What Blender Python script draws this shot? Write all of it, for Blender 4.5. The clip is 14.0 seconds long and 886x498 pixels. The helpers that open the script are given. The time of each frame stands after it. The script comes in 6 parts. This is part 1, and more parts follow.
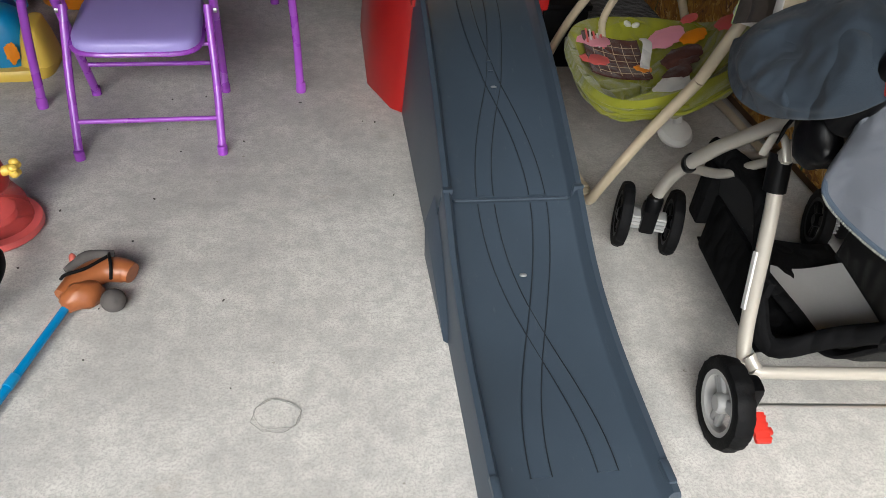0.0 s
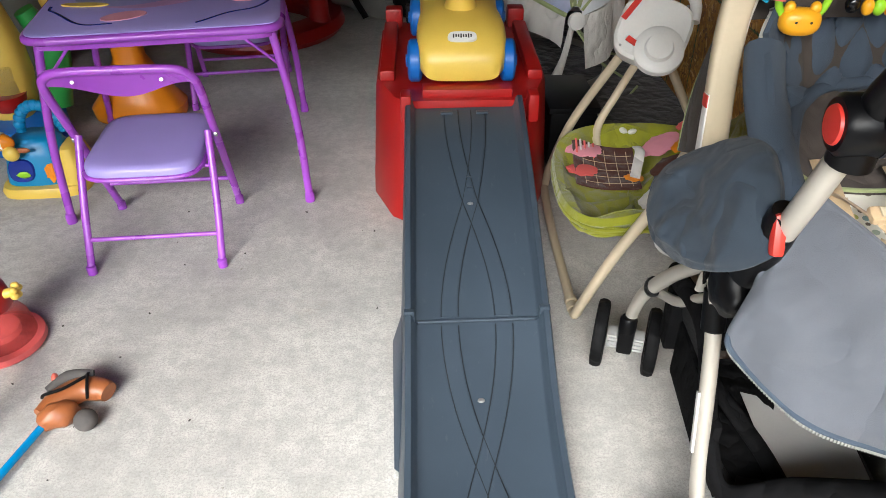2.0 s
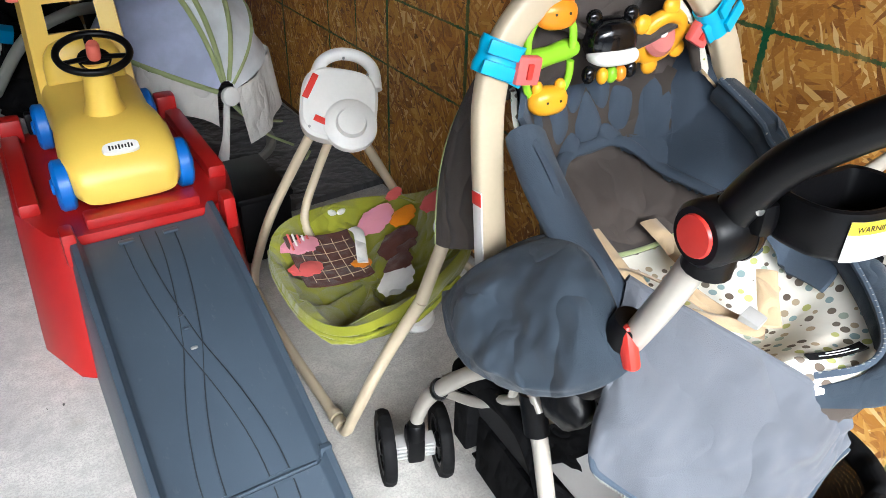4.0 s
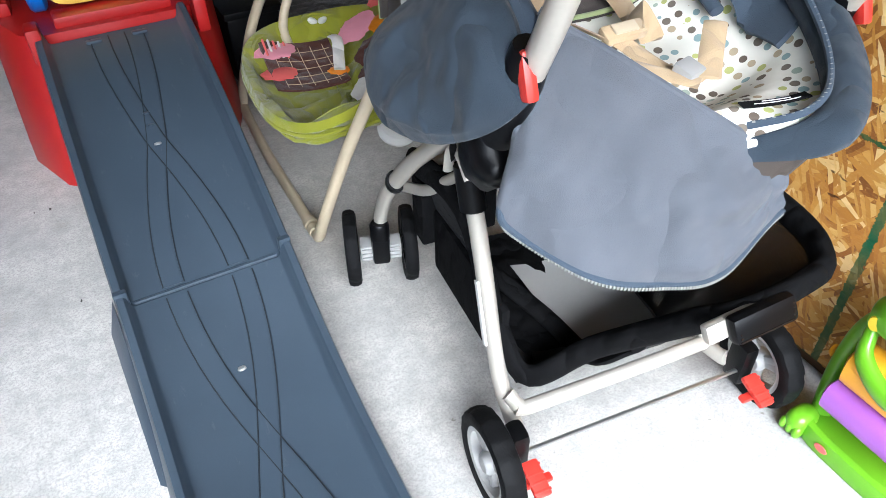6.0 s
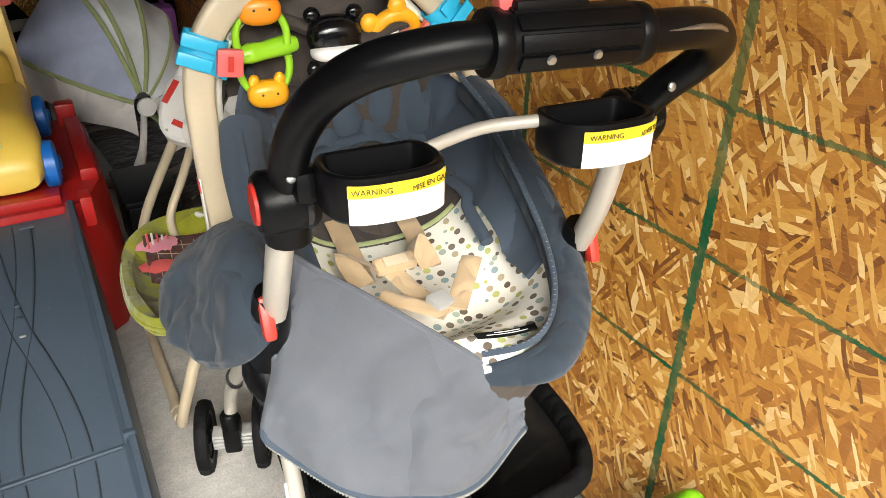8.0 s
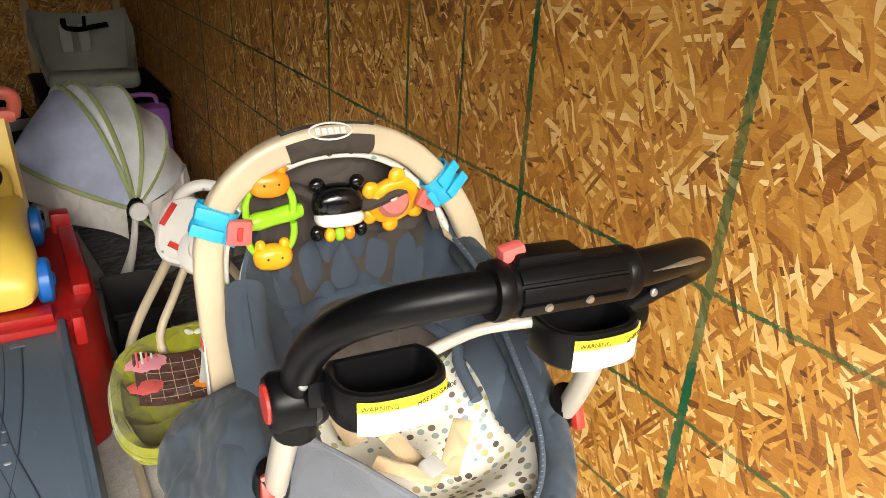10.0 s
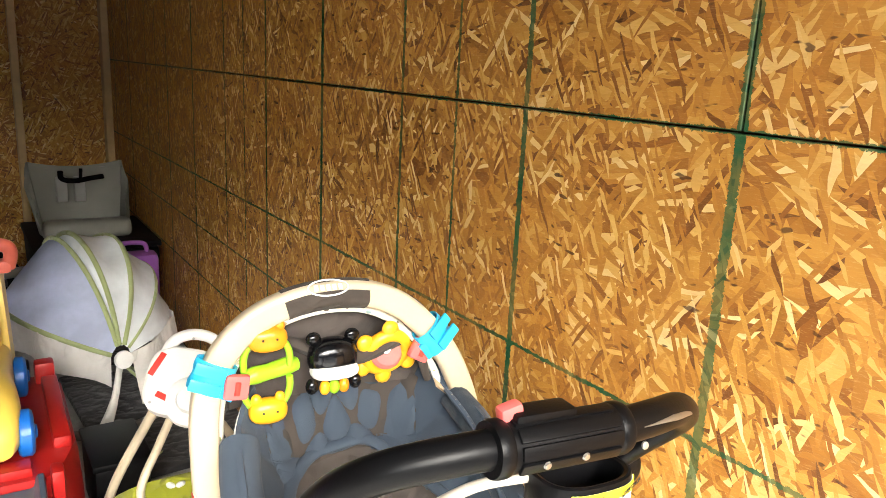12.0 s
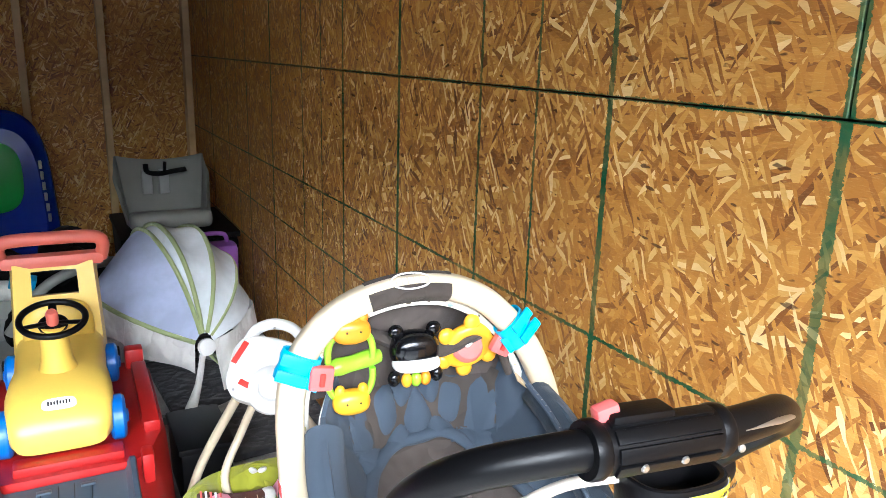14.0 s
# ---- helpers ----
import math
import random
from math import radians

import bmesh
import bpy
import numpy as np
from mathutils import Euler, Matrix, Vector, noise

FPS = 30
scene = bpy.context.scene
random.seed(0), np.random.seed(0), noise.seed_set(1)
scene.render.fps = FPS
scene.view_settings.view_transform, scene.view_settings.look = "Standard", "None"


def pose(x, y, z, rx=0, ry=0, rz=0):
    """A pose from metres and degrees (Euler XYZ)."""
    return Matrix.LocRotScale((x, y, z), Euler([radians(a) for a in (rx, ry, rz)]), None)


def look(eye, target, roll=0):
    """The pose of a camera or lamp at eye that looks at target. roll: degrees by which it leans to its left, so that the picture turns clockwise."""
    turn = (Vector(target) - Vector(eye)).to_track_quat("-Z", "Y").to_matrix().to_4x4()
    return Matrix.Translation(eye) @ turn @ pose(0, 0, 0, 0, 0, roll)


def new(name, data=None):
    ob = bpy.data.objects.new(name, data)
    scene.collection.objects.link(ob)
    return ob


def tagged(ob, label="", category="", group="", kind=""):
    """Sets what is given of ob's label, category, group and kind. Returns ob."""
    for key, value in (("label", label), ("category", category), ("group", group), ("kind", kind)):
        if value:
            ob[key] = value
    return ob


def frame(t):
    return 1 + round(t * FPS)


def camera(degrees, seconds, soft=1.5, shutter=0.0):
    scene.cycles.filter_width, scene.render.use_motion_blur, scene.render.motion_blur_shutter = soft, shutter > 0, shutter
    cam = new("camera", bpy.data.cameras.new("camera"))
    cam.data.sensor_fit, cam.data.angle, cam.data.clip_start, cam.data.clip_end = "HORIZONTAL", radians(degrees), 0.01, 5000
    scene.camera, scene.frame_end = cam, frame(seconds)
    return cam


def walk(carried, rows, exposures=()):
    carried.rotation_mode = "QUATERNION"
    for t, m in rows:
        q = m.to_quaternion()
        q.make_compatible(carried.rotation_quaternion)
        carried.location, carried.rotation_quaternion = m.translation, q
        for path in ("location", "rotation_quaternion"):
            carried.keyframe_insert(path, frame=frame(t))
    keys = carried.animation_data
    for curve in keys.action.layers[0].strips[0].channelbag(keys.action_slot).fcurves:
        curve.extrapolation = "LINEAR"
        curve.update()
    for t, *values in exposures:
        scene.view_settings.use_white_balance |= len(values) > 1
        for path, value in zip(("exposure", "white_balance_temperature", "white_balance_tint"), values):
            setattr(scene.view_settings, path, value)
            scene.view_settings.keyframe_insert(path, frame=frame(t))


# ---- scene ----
cam = camera(61.5, 14.0, soft=0.8)
PATH = [
    (0, (-0.153, 0.177, 1.039), (0.204, 1.672, -0.241), 6.3),
    (0.5, (0.025, 0.192, 1.081), (0.215, 1.667, -0.256), 5.3),
    (1, (0.085, 0.182, 1.095), (0.149, 1.657, -0.254), 0.4),
    (1.5, (0.12, 0.198, 1.104), (0.193, 1.718, -0.193), -0.2),
    (2, (0.137, 0.214, 1.146), (0.223, 1.844, -0.009), -0.1),
    (2.5, (0.14, 0.27, 1.171), (0.197, 1.995, 0.159), 0.6),
    (3, (0.09, 0.394, 1.147), (0.419, 2.078, 0.119), 2.5),
    (3.2, (0.062, 0.471, 1.157), (0.605, 2.086, 0.109), 1.4),
    (5.3, (0.087, 0.515, 1.103), (1.132, 1.801, -0.017), 2.5),
    (5.5, (0.109, 0.483, 1.074), (1.049, 1.782, -0.122), 2.0),
    (6, (0.182, 0.376, 1.012), (0.895, 1.695, -0.312), -0.8),
    (6.5, (0.287, 0.29, 1.005), (1.084, 1.587, -0.293), -0.4),
    (7, (0.354, 0.255, 1.038), (1.204, 1.603, -0.17), -1.0),
    (7.5, (0.378, 0.23, 1.097), (1.257, 1.655, 0.003), 0.9),
    (8, (0.382, 0.234, 1.141), (1.267, 1.718, 0.133), 0.8),
    (8.5, (0.38, 0.244, 1.186), (1.247, 1.773, 0.231), 1.6),
    (8.7, (0.378, 0.254, 1.208), (1.309, 1.773, 0.3), 2.9),
    (10.8, (0.361, 0.261, 1.287), (1.38, 1.816, 0.551), 2.9),
    (11, (0.362, 0.268, 1.291), (1.41, 1.838, 0.629), 2.8),
    (11.5, (0.359, 0.254, 1.305), (1.469, 1.852, 0.843), 2.3),
    (12, (0.331, 0.239, 1.308), (1.405, 1.858, 0.83), 2.9),
    (12.5, (0.319, 0.235, 1.311), (1.375, 1.865, 0.832), 2.7),
    (13, (0.319, 0.241, 1.31), (1.338, 1.886, 0.804), 2.9),
    (13.5, (0.321, 0.248, 1.308), (1.26, 1.941, 0.807), 1.8),
    (14, (0.319, 0.259, 1.309), (1.232, 1.964, 0.798), 1.7),
]
K = 5900
walk(cam, [(t, look(eye, target, roll)) for t, eye, target, roll in PATH],
     [(0.0, 1.62, K, 6), (1.0, 1.64, K, 6), (1.5, 1.76, K, 6), (2.0, 2.30, K, 6), (2.5, 2.70, K, 6), (3.2, 2.90, 5600, 6), (5.3, 2.58, 5500, 6), (6.0, 2.46, 5300, 6), (6.5, 2.12, 5500, 6), (7.0, 2.18, 5600, 6), (7.5, 2.25, 6000, 6), (8.7, 2.62, 6400, 6), (10.8, 3.10, 6600, 6), (11.5, 3.48, 6600, 6), (12.5, 3.58, 5900, 6), (14.0, 3.60, 5300, 6)])

# ---- light: an overcast sky through the open front of the storage unit ----
world = bpy.data.worlds.new("sky")
scene.world = world
world.use_nodes = True
wn = world.node_tree.nodes
sky = wn.new("ShaderNodeTexSky")
sky.sky_type = "NISHITA"
sky.sun_disc = False
sky.sun_elevation = radians(40)
sky.sun_rotation = radians(198)
sky.dust_density = 4.0
sky.air_density = 1.2
wn["Background"].inputs["Strength"].default_value = 0.105
world.node_tree.links.new(sky.outputs[0], wn["Background"].inputs["Color"])
sun_data = bpy.data.lights.new("sun", "SUN")
sun_data.energy = 1.75
sun_data.angle = radians(45)
sun_data.color = (1.0, 0.97, 0.93)
sun = new("sun", sun_data)
sun.matrix_world = look((-1.6, -5.0, 4.4), (0, 0, 0))

# ---- node helpers and materials ----
def math_node(nt, op, a, b=None, c=None):
    n = nt.nodes.new("ShaderNodeMath")
    n.operation = op
    for i, v in enumerate((a, b, c)):
        if v is None:
            continue
        if isinstance(v, (int, float)):
            n.inputs[i].default_value = v
        else:
            nt.links.new(v, n.inputs[i])
    return n.outputs[0]


def mix_color(nt, fac, a, b):
    n = nt.nodes.new("ShaderNodeMix")
    n.data_type = "RGBA"
    for sock, v in ((n.inputs[0], fac), (n.inputs[6], a), (n.inputs[7], b)):
        if isinstance(v, (int, float)):
            sock.default_value = v
        elif isinstance(v, tuple):
            sock.default_value = (*v[:3], 1)
        else:
            nt.links.new(v, sock)
    return n.outputs[2]


def noise_tex(nt, vec, scale, detail=4.0, rough=0.55):
    n = nt.nodes.new("ShaderNodeTexNoise")
    n.inputs["Scale"].default_value = scale
    n.inputs["Detail"].default_value = detail
    n.inputs["Roughness"].default_value = rough
    nt.links.new(vec, n.inputs["Vector"])
    return n.outputs["Fac"]


def ramp(nt, fac, stops):
    n = nt.nodes.new("ShaderNodeValToRGB")
    while len(n.color_ramp.elements) < len(stops):
        n.color_ramp.elements.new(0.5)
    for el, (p, c) in zip(n.color_ramp.elements, stops):
        el.position = p
        el.color = (*c, 1) if isinstance(c, tuple) else (c, c, c, 1)
    nt.links.new(fac, n.inputs[0])
    return n.outputs[0]


def mapping(nt, vec, scale=(1, 1, 1), rot=(0, 0, 0), loc=(0, 0, 0)):
    n = nt.nodes.new("ShaderNodeMapping")
    n.inputs["Scale"].default_value = scale
    n.inputs["Rotation"].default_value = [radians(a) for a in rot]
    n.inputs["Location"].default_value = loc
    nt.links.new(vec, n.inputs["Vector"])
    return n.outputs[0]


def start(name):
    m = bpy.data.materials.new(name)
    m.use_nodes = True
    nt = m.node_tree
    co = nt.nodes.new("ShaderNodeTexCoord").outputs["Object"]
    return m, nt, co, nt.nodes["Principled BSDF"]


def bump(nt, bsdf, height, strength, distance):
    n = nt.nodes.new("ShaderNodeBump")
    n.inputs["Strength"].default_value = strength
    n.inputs["Distance"].default_value = distance
    nt.links.new(height, n.inputs["Height"])
    nt.links.new(n.outputs[0], bsdf.inputs["Normal"])


def surface(name, color, rough=0.5, metal=0.0, dark=0.75, big=6.0, fine=160.0, bumps=0.15, depth=0.001, sheen=0.0, coat=0.0, scuff=None):
    """A plain material with stains at one scale and grain at another."""
    m, nt, co, b = start(name)
    a = noise_tex(nt, co, big, 5.0)
    f = noise_tex(nt, co, fine, 2.0)
    low = tuple(c * dark for c in color)
    c = mix_color(nt, ramp(nt, a, [(0.3, 0.0), (0.7, 1.0)]), low, color)
    c = mix_color(nt, math_node(nt, "MULTIPLY", f, 0.25), c, tuple(x * 0.7 for x in color))
    if scuff:
        s = ramp(nt, noise_tex(nt, mapping(nt, co, (1, 0.25, 1)), 55.0, 6.0, 0.75), [(0.62, 0.0), (0.72, 1.0)])
        c = mix_color(nt, math_node(nt, "MULTIPLY", s, 0.35), c, scuff)
    nt.links.new(c, b.inputs["Base Color"])
    r = math_node(nt, "ADD", rough - 0.06, math_node(nt, "MULTIPLY", a, 0.12))
    nt.links.new(r, b.inputs["Roughness"])
    b.inputs["Metallic"].default_value = metal
    b.inputs["Coat Weight"].default_value = coat
    b.inputs["Sheen Weight"].default_value = sheen
    bump(nt, b, f, bumps, depth)
    return m


def cloth(name, color, weave=900.0, dark=0.7, wrinkle=9.0, sheen=0.2):
    m, nt, co, b = start(name)
    a = noise_tex(nt, co, wrinkle, 4.0)
    f = noise_tex(nt, co, weave, 1.0)
    c = mix_color(nt, ramp(nt, a, [(0.3, 0.0), (0.7, 1.0)]), tuple(x * dark for x in color), color)
    c = mix_color(nt, math_node(nt, "MULTIPLY", f, 0.4), c, tuple(x * 0.6 for x in color))
    nt.links.new(c, b.inputs["Base Color"])
    b.inputs["Roughness"].default_value = 0.85
    b.inputs["Specular IOR Level"].default_value = 0.25
    b.inputs["Sheen Weight"].default_value = sheen
    crease = math_node(nt, "ABSOLUTE", math_node(nt, "SUBTRACT", noise_tex(nt, mapping(nt, co, (1.0, 1.0, 0.55), (20, 30, 10)), wrinkle * 1.3, 2.0), 0.5))
    h = math_node(nt, "ADD", math_node(nt, "MULTIPLY", crease, 2.2), math_node(nt, "MULTIPLY", f, 0.03))
    bump(nt, b, h, 0.7, 0.03)
    return m


def dotted(name, ground, colors, scale, rough=0.85):
    """Printed cloth with staggered oval dots in several colours."""
    m, nt, co, b = start(name)
    v = nt.nodes.new("ShaderNodeTexVoronoi")
    v.inputs["Scale"].default_value = scale
    v.inputs["Randomness"].default_value = 0.35
    nt.links.new(co, v.inputs["Vector"])
    sep = nt.nodes.new("ShaderNodeSeparateColor")
    nt.links.new(v.outputs["Color"], sep.inputs[0])
    n = nt.nodes.new("ShaderNodeValToRGB")
    n.color_ramp.interpolation = "CONSTANT"
    while len(n.color_ramp.elements) < len(colors):
        n.color_ramp.elements.new(0.5)
    for i, (el, c) in enumerate(zip(n.color_ramp.elements, colors)):
        el.position, el.color = i / len(colors), (*c, 1)
    nt.links.new(sep.outputs[0], n.inputs[0])
    inside = math_node(nt, "LESS_THAN", v.outputs["Distance"], 0.36)
    c = mix_color(nt, inside, ground, n.outputs[0])
    nt.links.new(c, b.inputs["Base Color"])
    b.inputs["Roughness"].default_value = rough
    a = noise_tex(nt, co, 14.0, 3.0)
    bump(nt, b, a, 0.5, 0.012)
    return m


def osb(name, wall=True):
    """Strand board: overlapping layers of long wood flakes, with printed green nailing lines where wall is set."""
    m, nt, co, b = start(name)
    sep = nt.nodes.new("ShaderNodeSeparateXYZ")
    nt.links.new(co, sep.inputs[0])
    plane = nt.nodes.new("ShaderNodeCombineXYZ")
    nt.links.new(sep.outputs["Y" if wall else "X"], plane.inputs[0])
    nt.links.new(sep.outputs["Z"], plane.inputs[1])
    warp = nt.nodes.new("ShaderNodeTexNoise")
    warp.inputs["Scale"].default_value = 22.0
    nt.links.new(plane.outputs[0], warp.inputs["Vector"])
    off = nt.nodes.new("ShaderNodeVectorMath")
    off.operation = "MULTIPLY_ADD"
    nt.links.new(warp.outputs["Color"], off.inputs[0])
    off.inputs[1].default_value = (0.009, 0.009, 0)
    nt.links.new(plane.outputs[0], off.inputs[2])
    shade, lift = None, None
    layers = [(5, 16, 48, 0.0), (-36, 15, 46, 0.45), (30, 13, 50, 0.45), (-16, 11, 42, 0.55), (55, 18, 54, 0.66), (-62, 16, 50, 0.66), (14, 12, 46, 0.6), (12, 17, 120, 0.68), (-27, 16, 110, 0.68), (88, 23, 80, 0.82), (55, 19, 140, 0.78), (-64, 24, 170, 0.76)]
    for k, (angle, along, across, cut) in enumerate(layers):
        v = nt.nodes.new("ShaderNodeTexVoronoi")
        v.voronoi_dimensions = "2D"
        v.inputs["Scale"].default_value = 1.0
        nt.links.new(mapping(nt, off.outputs[0], (1, 1, 1), (0, 0, angle), (0.37 * k, 0.71 * k, 0)), v.inputs["Vector"])
        src = v.inputs["Vector"].links[0].from_socket
        nt.links.new(mapping(nt, src, (along, across, 1)), v.inputs["Vector"])
        s = nt.nodes.new("ShaderNodeSeparateColor")
        nt.links.new(v.outputs["Color"], s.inputs[0])
        if shade is None:
            shade, lift = s.outputs[0], s.outputs[1]
        else:
            on = math_node(nt, "GREATER_THAN", s.outputs[2], cut)
            mx = nt.nodes.new("ShaderNodeMix")
            nt.links.new(on, mx.inputs[0]), nt.links.new(shade, mx.inputs[2]), nt.links.new(s.outputs[0], mx.inputs[3])
            shade = mx.outputs[0]
            my = nt.nodes.new("ShaderNodeMix")
            nt.links.new(on, my.inputs[0]), nt.links.new(lift, my.inputs[2]), nt.links.new(s.outputs[1], my.inputs[3])
            lift = my.outputs[0]
    grain = noise_tex(nt, mapping(nt, off.outputs[0], (30, 160, 1), (0, 0, 18)), 1.0, 4.0, 0.7)
    col = ramp(nt, shade, [(0.0, (0.10, 0.030, 0.006)), (0.10, (0.27, 0.095, 0.012)), (0.35, (0.43, 0.185, 0.024)), (0.70, (0.59, 0.300, 0.048)), (0.88, (0.74, 0.46, 0.13)), (1.0, (0.92, 0.70, 0.34))])
    col = mix_color(nt, math_node(nt, "MULTIPLY", grain, 0.36), col, (0.22, 0.078, 0.014))
    fibre = noise_tex(nt, mapping(nt, off.outputs[0], (60, 420, 1), (0, 0, 9)), 1.0, 3.0, 0.8)
    col = mix_color(nt, math_node(nt, "MULTIPLY", ramp(nt, fibre, [(0.55, 0.0), (0.75, 1.0)]), 0.3), col, (0.80, 0.58, 0.26))
    big = noise_tex(nt, plane.outputs[0], 1.7, 3.0)
    col = mix_color(nt, math_node(nt, "MULTIPLY", ramp(nt, big, [(0.35, 0.0), (0.7, 1.0)]), 0.3), col, (0.48, 0.19, 0.03))
    chip = ramp(nt, noise_tex(nt, mapping(nt, plane.outputs[0], (22, 60, 1), (0, 0, -25)), 1.0, 2.0), [(0.665, 0.0), (0.70, 1.0)])
    col = mix_color(nt, math_node(nt, "MULTIPLY", chip, 0.8), col, (0.05, 0.014, 0.004))
    if wall:
        jit = noise_tex(nt, co, 120.0, 3.0, 0.8)
        jit = math_node(nt, "MULTIPLY", math_node(nt, "SUBTRACT", jit, 0.5), 0.012)
        near = None
        for sock, zero, half in ((sep.outputs["Y"], 0.797, 0.0046), (sep.outputs["Z"], 0.0285, 0.0034)):
            u = math_node(nt, "WRAP", math_node(nt, "SUBTRACT", sock, zero), 1.2192, 0.0)
            for at in (0.0, 0.4064, 0.6096, 0.8128, 1.2192):
                thick = half * ({0.0: 1.6, 0.4064: 1.35, 0.6096: 0.75, 0.8128: 1.0, 1.2192: 1.6}[at] if sock == sep.outputs["Y"] else 1.0)
                d = math_node(nt, "SUBTRACT", math_node(nt, "ABSOLUTE", math_node(nt, "SUBTRACT", u, at)), thick)
                near = d if near is None else math_node(nt, "MINIMUM", near, d)
        line = math_node(nt, "LESS_THAN", math_node(nt, "ADD", near, jit), 0.0)
        worn = ramp(nt, noise_tex(nt, co, 9.0, 4.0), [(0.3, 0.55), (0.6, 1.0)])
        col = mix_color(nt, math_node(nt, "MULTIPLY", line, worn), col, (0.004, 0.085, 0.030))
    nt.links.new(col, b.inputs["Base Color"])
    nt.links.new(math_node(nt, "ADD", 0.42, math_node(nt, "MULTIPLY", shade, 0.25)), b.inputs["Roughness"])
    h = math_node(nt, "ADD", lift, math_node(nt, "MULTIPLY", grain, 0.4))
    bump(nt, b, h, 1.0, 0.005)
    return m


def concrete(name, tone=(0.60, 0.585, 0.555)):
    m, nt, co, b = start(name)
    big = noise_tex(nt, co, 1.3, 6.0, 0.6)
    mid = noise_tex(nt, co, 9.0, 6.0, 0.65)
    fine = noise_tex(nt, co, 210.0, 4.0, 0.8)
    c = mix_color(nt, ramp(nt, big, [(0.38, 0.0), (0.62, 1.0)]), tuple(x * 0.66 for x in tone), tone)
    c = mix_color(nt, math_node(nt, "MULTIPLY", ramp(nt, mid, [(0.4, 0.0), (0.72, 1.0)]), 0.6), c, (tone[0] * 1.18, tone[1] * 1.18, tone[2] * 1.16))
    c = mix_color(nt, math_node(nt, "MULTIPLY", ramp(nt, fine, [(0.47, 0.0), (0.60, 1.0)]), 0.58), c, tuple(x * 0.45 for x in tone))
    blot = noise_tex(nt, co, 3.4, 7.0, 0.62)
    c = mix_color(nt, math_node(nt, "MULTIPLY", ramp(nt, blot, [(0.46, 0.0), (0.62, 1.0)]), 0.30), c, tuple(x * 0.55 for x in tone))
    stain = ramp(nt, noise_tex(nt, co, 4.2, 5.0, 0.7), [(0.62, 0.0), (0.72, 1.0)])
    c = mix_color(nt, math_node(nt, "MULTIPLY", stain, 0.3), c, (0.30, 0.24, 0.17))
    grit = noise_tex(nt, co, 34.0, 6.0, 0.8)
    c = mix_color(nt, math_node(nt, "MULTIPLY", ramp(nt, grit, [(0.44, 0.0), (0.60, 1.0)]), 0.45), c, tuple(x * 0.5 for x in tone))
    speck = ramp(nt, noise_tex(nt, co, 38.0, 3.0), [(0.73, 0.0), (0.76, 1.0)])
    c = mix_color(nt, math_node(nt, "MULTIPLY", speck, 0.55), c, (0.13, 0.11, 0.08))
    nt.links.new(c, b.inputs["Base Color"])
    b.inputs["Specular IOR Level"].default_value = 0.3
    nt.links.new(math_node(nt, "ADD", 0.62, math_node(nt, "MULTIPLY", mid, 0.25)), b.inputs["Roughness"])
    h = math_node(nt, "ADD", mid, math_node(nt, "MULTIPLY", fine, 0.3))
    bump(nt, b, h, 0.35, 0.002)
    return m


def mesh_cloth(name, color, pitch=320.0):
    """An open net: holes let the background through."""
    m, nt, co, b = start(name)
    b.inputs["Base Color"].default_value = (*color, 1)
    b.inputs["Roughness"].default_value = 0.8
    sep = nt.nodes.new("ShaderNodeSeparateXYZ")
    nt.links.new(mapping(nt, co, (1, 1, 1), (20, 25, 45)), sep.inputs[0])
    holes = None
    for ax in ("X", "Y", "Z"):
        s = math_node(nt, "GREATER_THAN", math_node(nt, "SINE", math_node(nt, "MULTIPLY", sep.outputs[ax], pitch * 2)), -0.2)
        holes = s if holes is None else math_node(nt, "MULTIPLY", holes, s)
    alpha = math_node(nt, "SUBTRACT", 1.0, math_node(nt, "MULTIPLY", holes, 1.0))
    nt.links.new(alpha, b.inputs["Alpha"])
    return m


def veil(name, color, alpha):
    """Thin translucent gauze."""
    m, nt, co, b = start(name)
    f = noise_tex(nt, co, 7.0, 4.0)
    c = mix_color(nt, ramp(nt, f, [(0.35, 0.0), (0.65, 1.0)]), tuple(x * 0.8 for x in color), color)
    nt.links.new(c, b.inputs["Base Color"])
    b.inputs["Roughness"].default_value = 0.8
    nt.links.new(math_node(nt, "ADD", alpha - 0.1, math_node(nt, "MULTIPLY", f, 0.2)), b.inputs["Alpha"])
    bump(nt, b, f, 0.3, 0.01)
    return m


OSB = osb("strand_board")
OSB_BACK = osb("strand_board_back", wall=False)
CONCRETE = concrete("concrete")
YARD = concrete("yard_concrete", (0.20, 0.195, 0.18))
STUD = surface("pine_stud", (0.66, 0.44, 0.22), 0.7, big=12, fine=90, dark=0.7)
PLAIN_WALL = surface("plain_board", (0.14, 0.075, 0.032), 0.75, big=5, dark=0.6)
CEILING = surface("ceiling_steel", (0.12, 0.12, 0.115), 0.5, big=3)
SLATE = surface("slate_plastic", (0.046, 0.064, 0.088), 0.38, dark=0.80, big=5, fine=420, bumps=0.25, depth=0.0006, scuff=(0.12, 0.13, 0.14))
# near-black slate: the shade of the moulded grooves, put into the colour
GROOVE_SHADE = surface("groove_shade_slate", (0.012, 0.016, 0.021), 0.6, dark=0.7)
RED = surface("red_plastic", (0.36, 0.008, 0.007), 0.36, dark=0.85, big=4, fine=350, bumps=0.12, depth=0.0006)
PINK_RED = surface("faded_red_plastic", (0.60, 0.13, 0.09), 0.45, dark=0.85, big=9)
YELLOW = surface("yellow_plastic", (0.76, 0.53, 0.085), 0.38, dark=0.88, big=6, fine=300, bumps=0.1, depth=0.0006)
BLUE = surface("blue_plastic", (0.012, 0.14, 0.52), 0.38, dark=0.8)
DEEP_BLUE = surface("deep_blue_plastic", (0.008, 0.028, 0.27), 0.25, dark=0.8, coat=0.3)
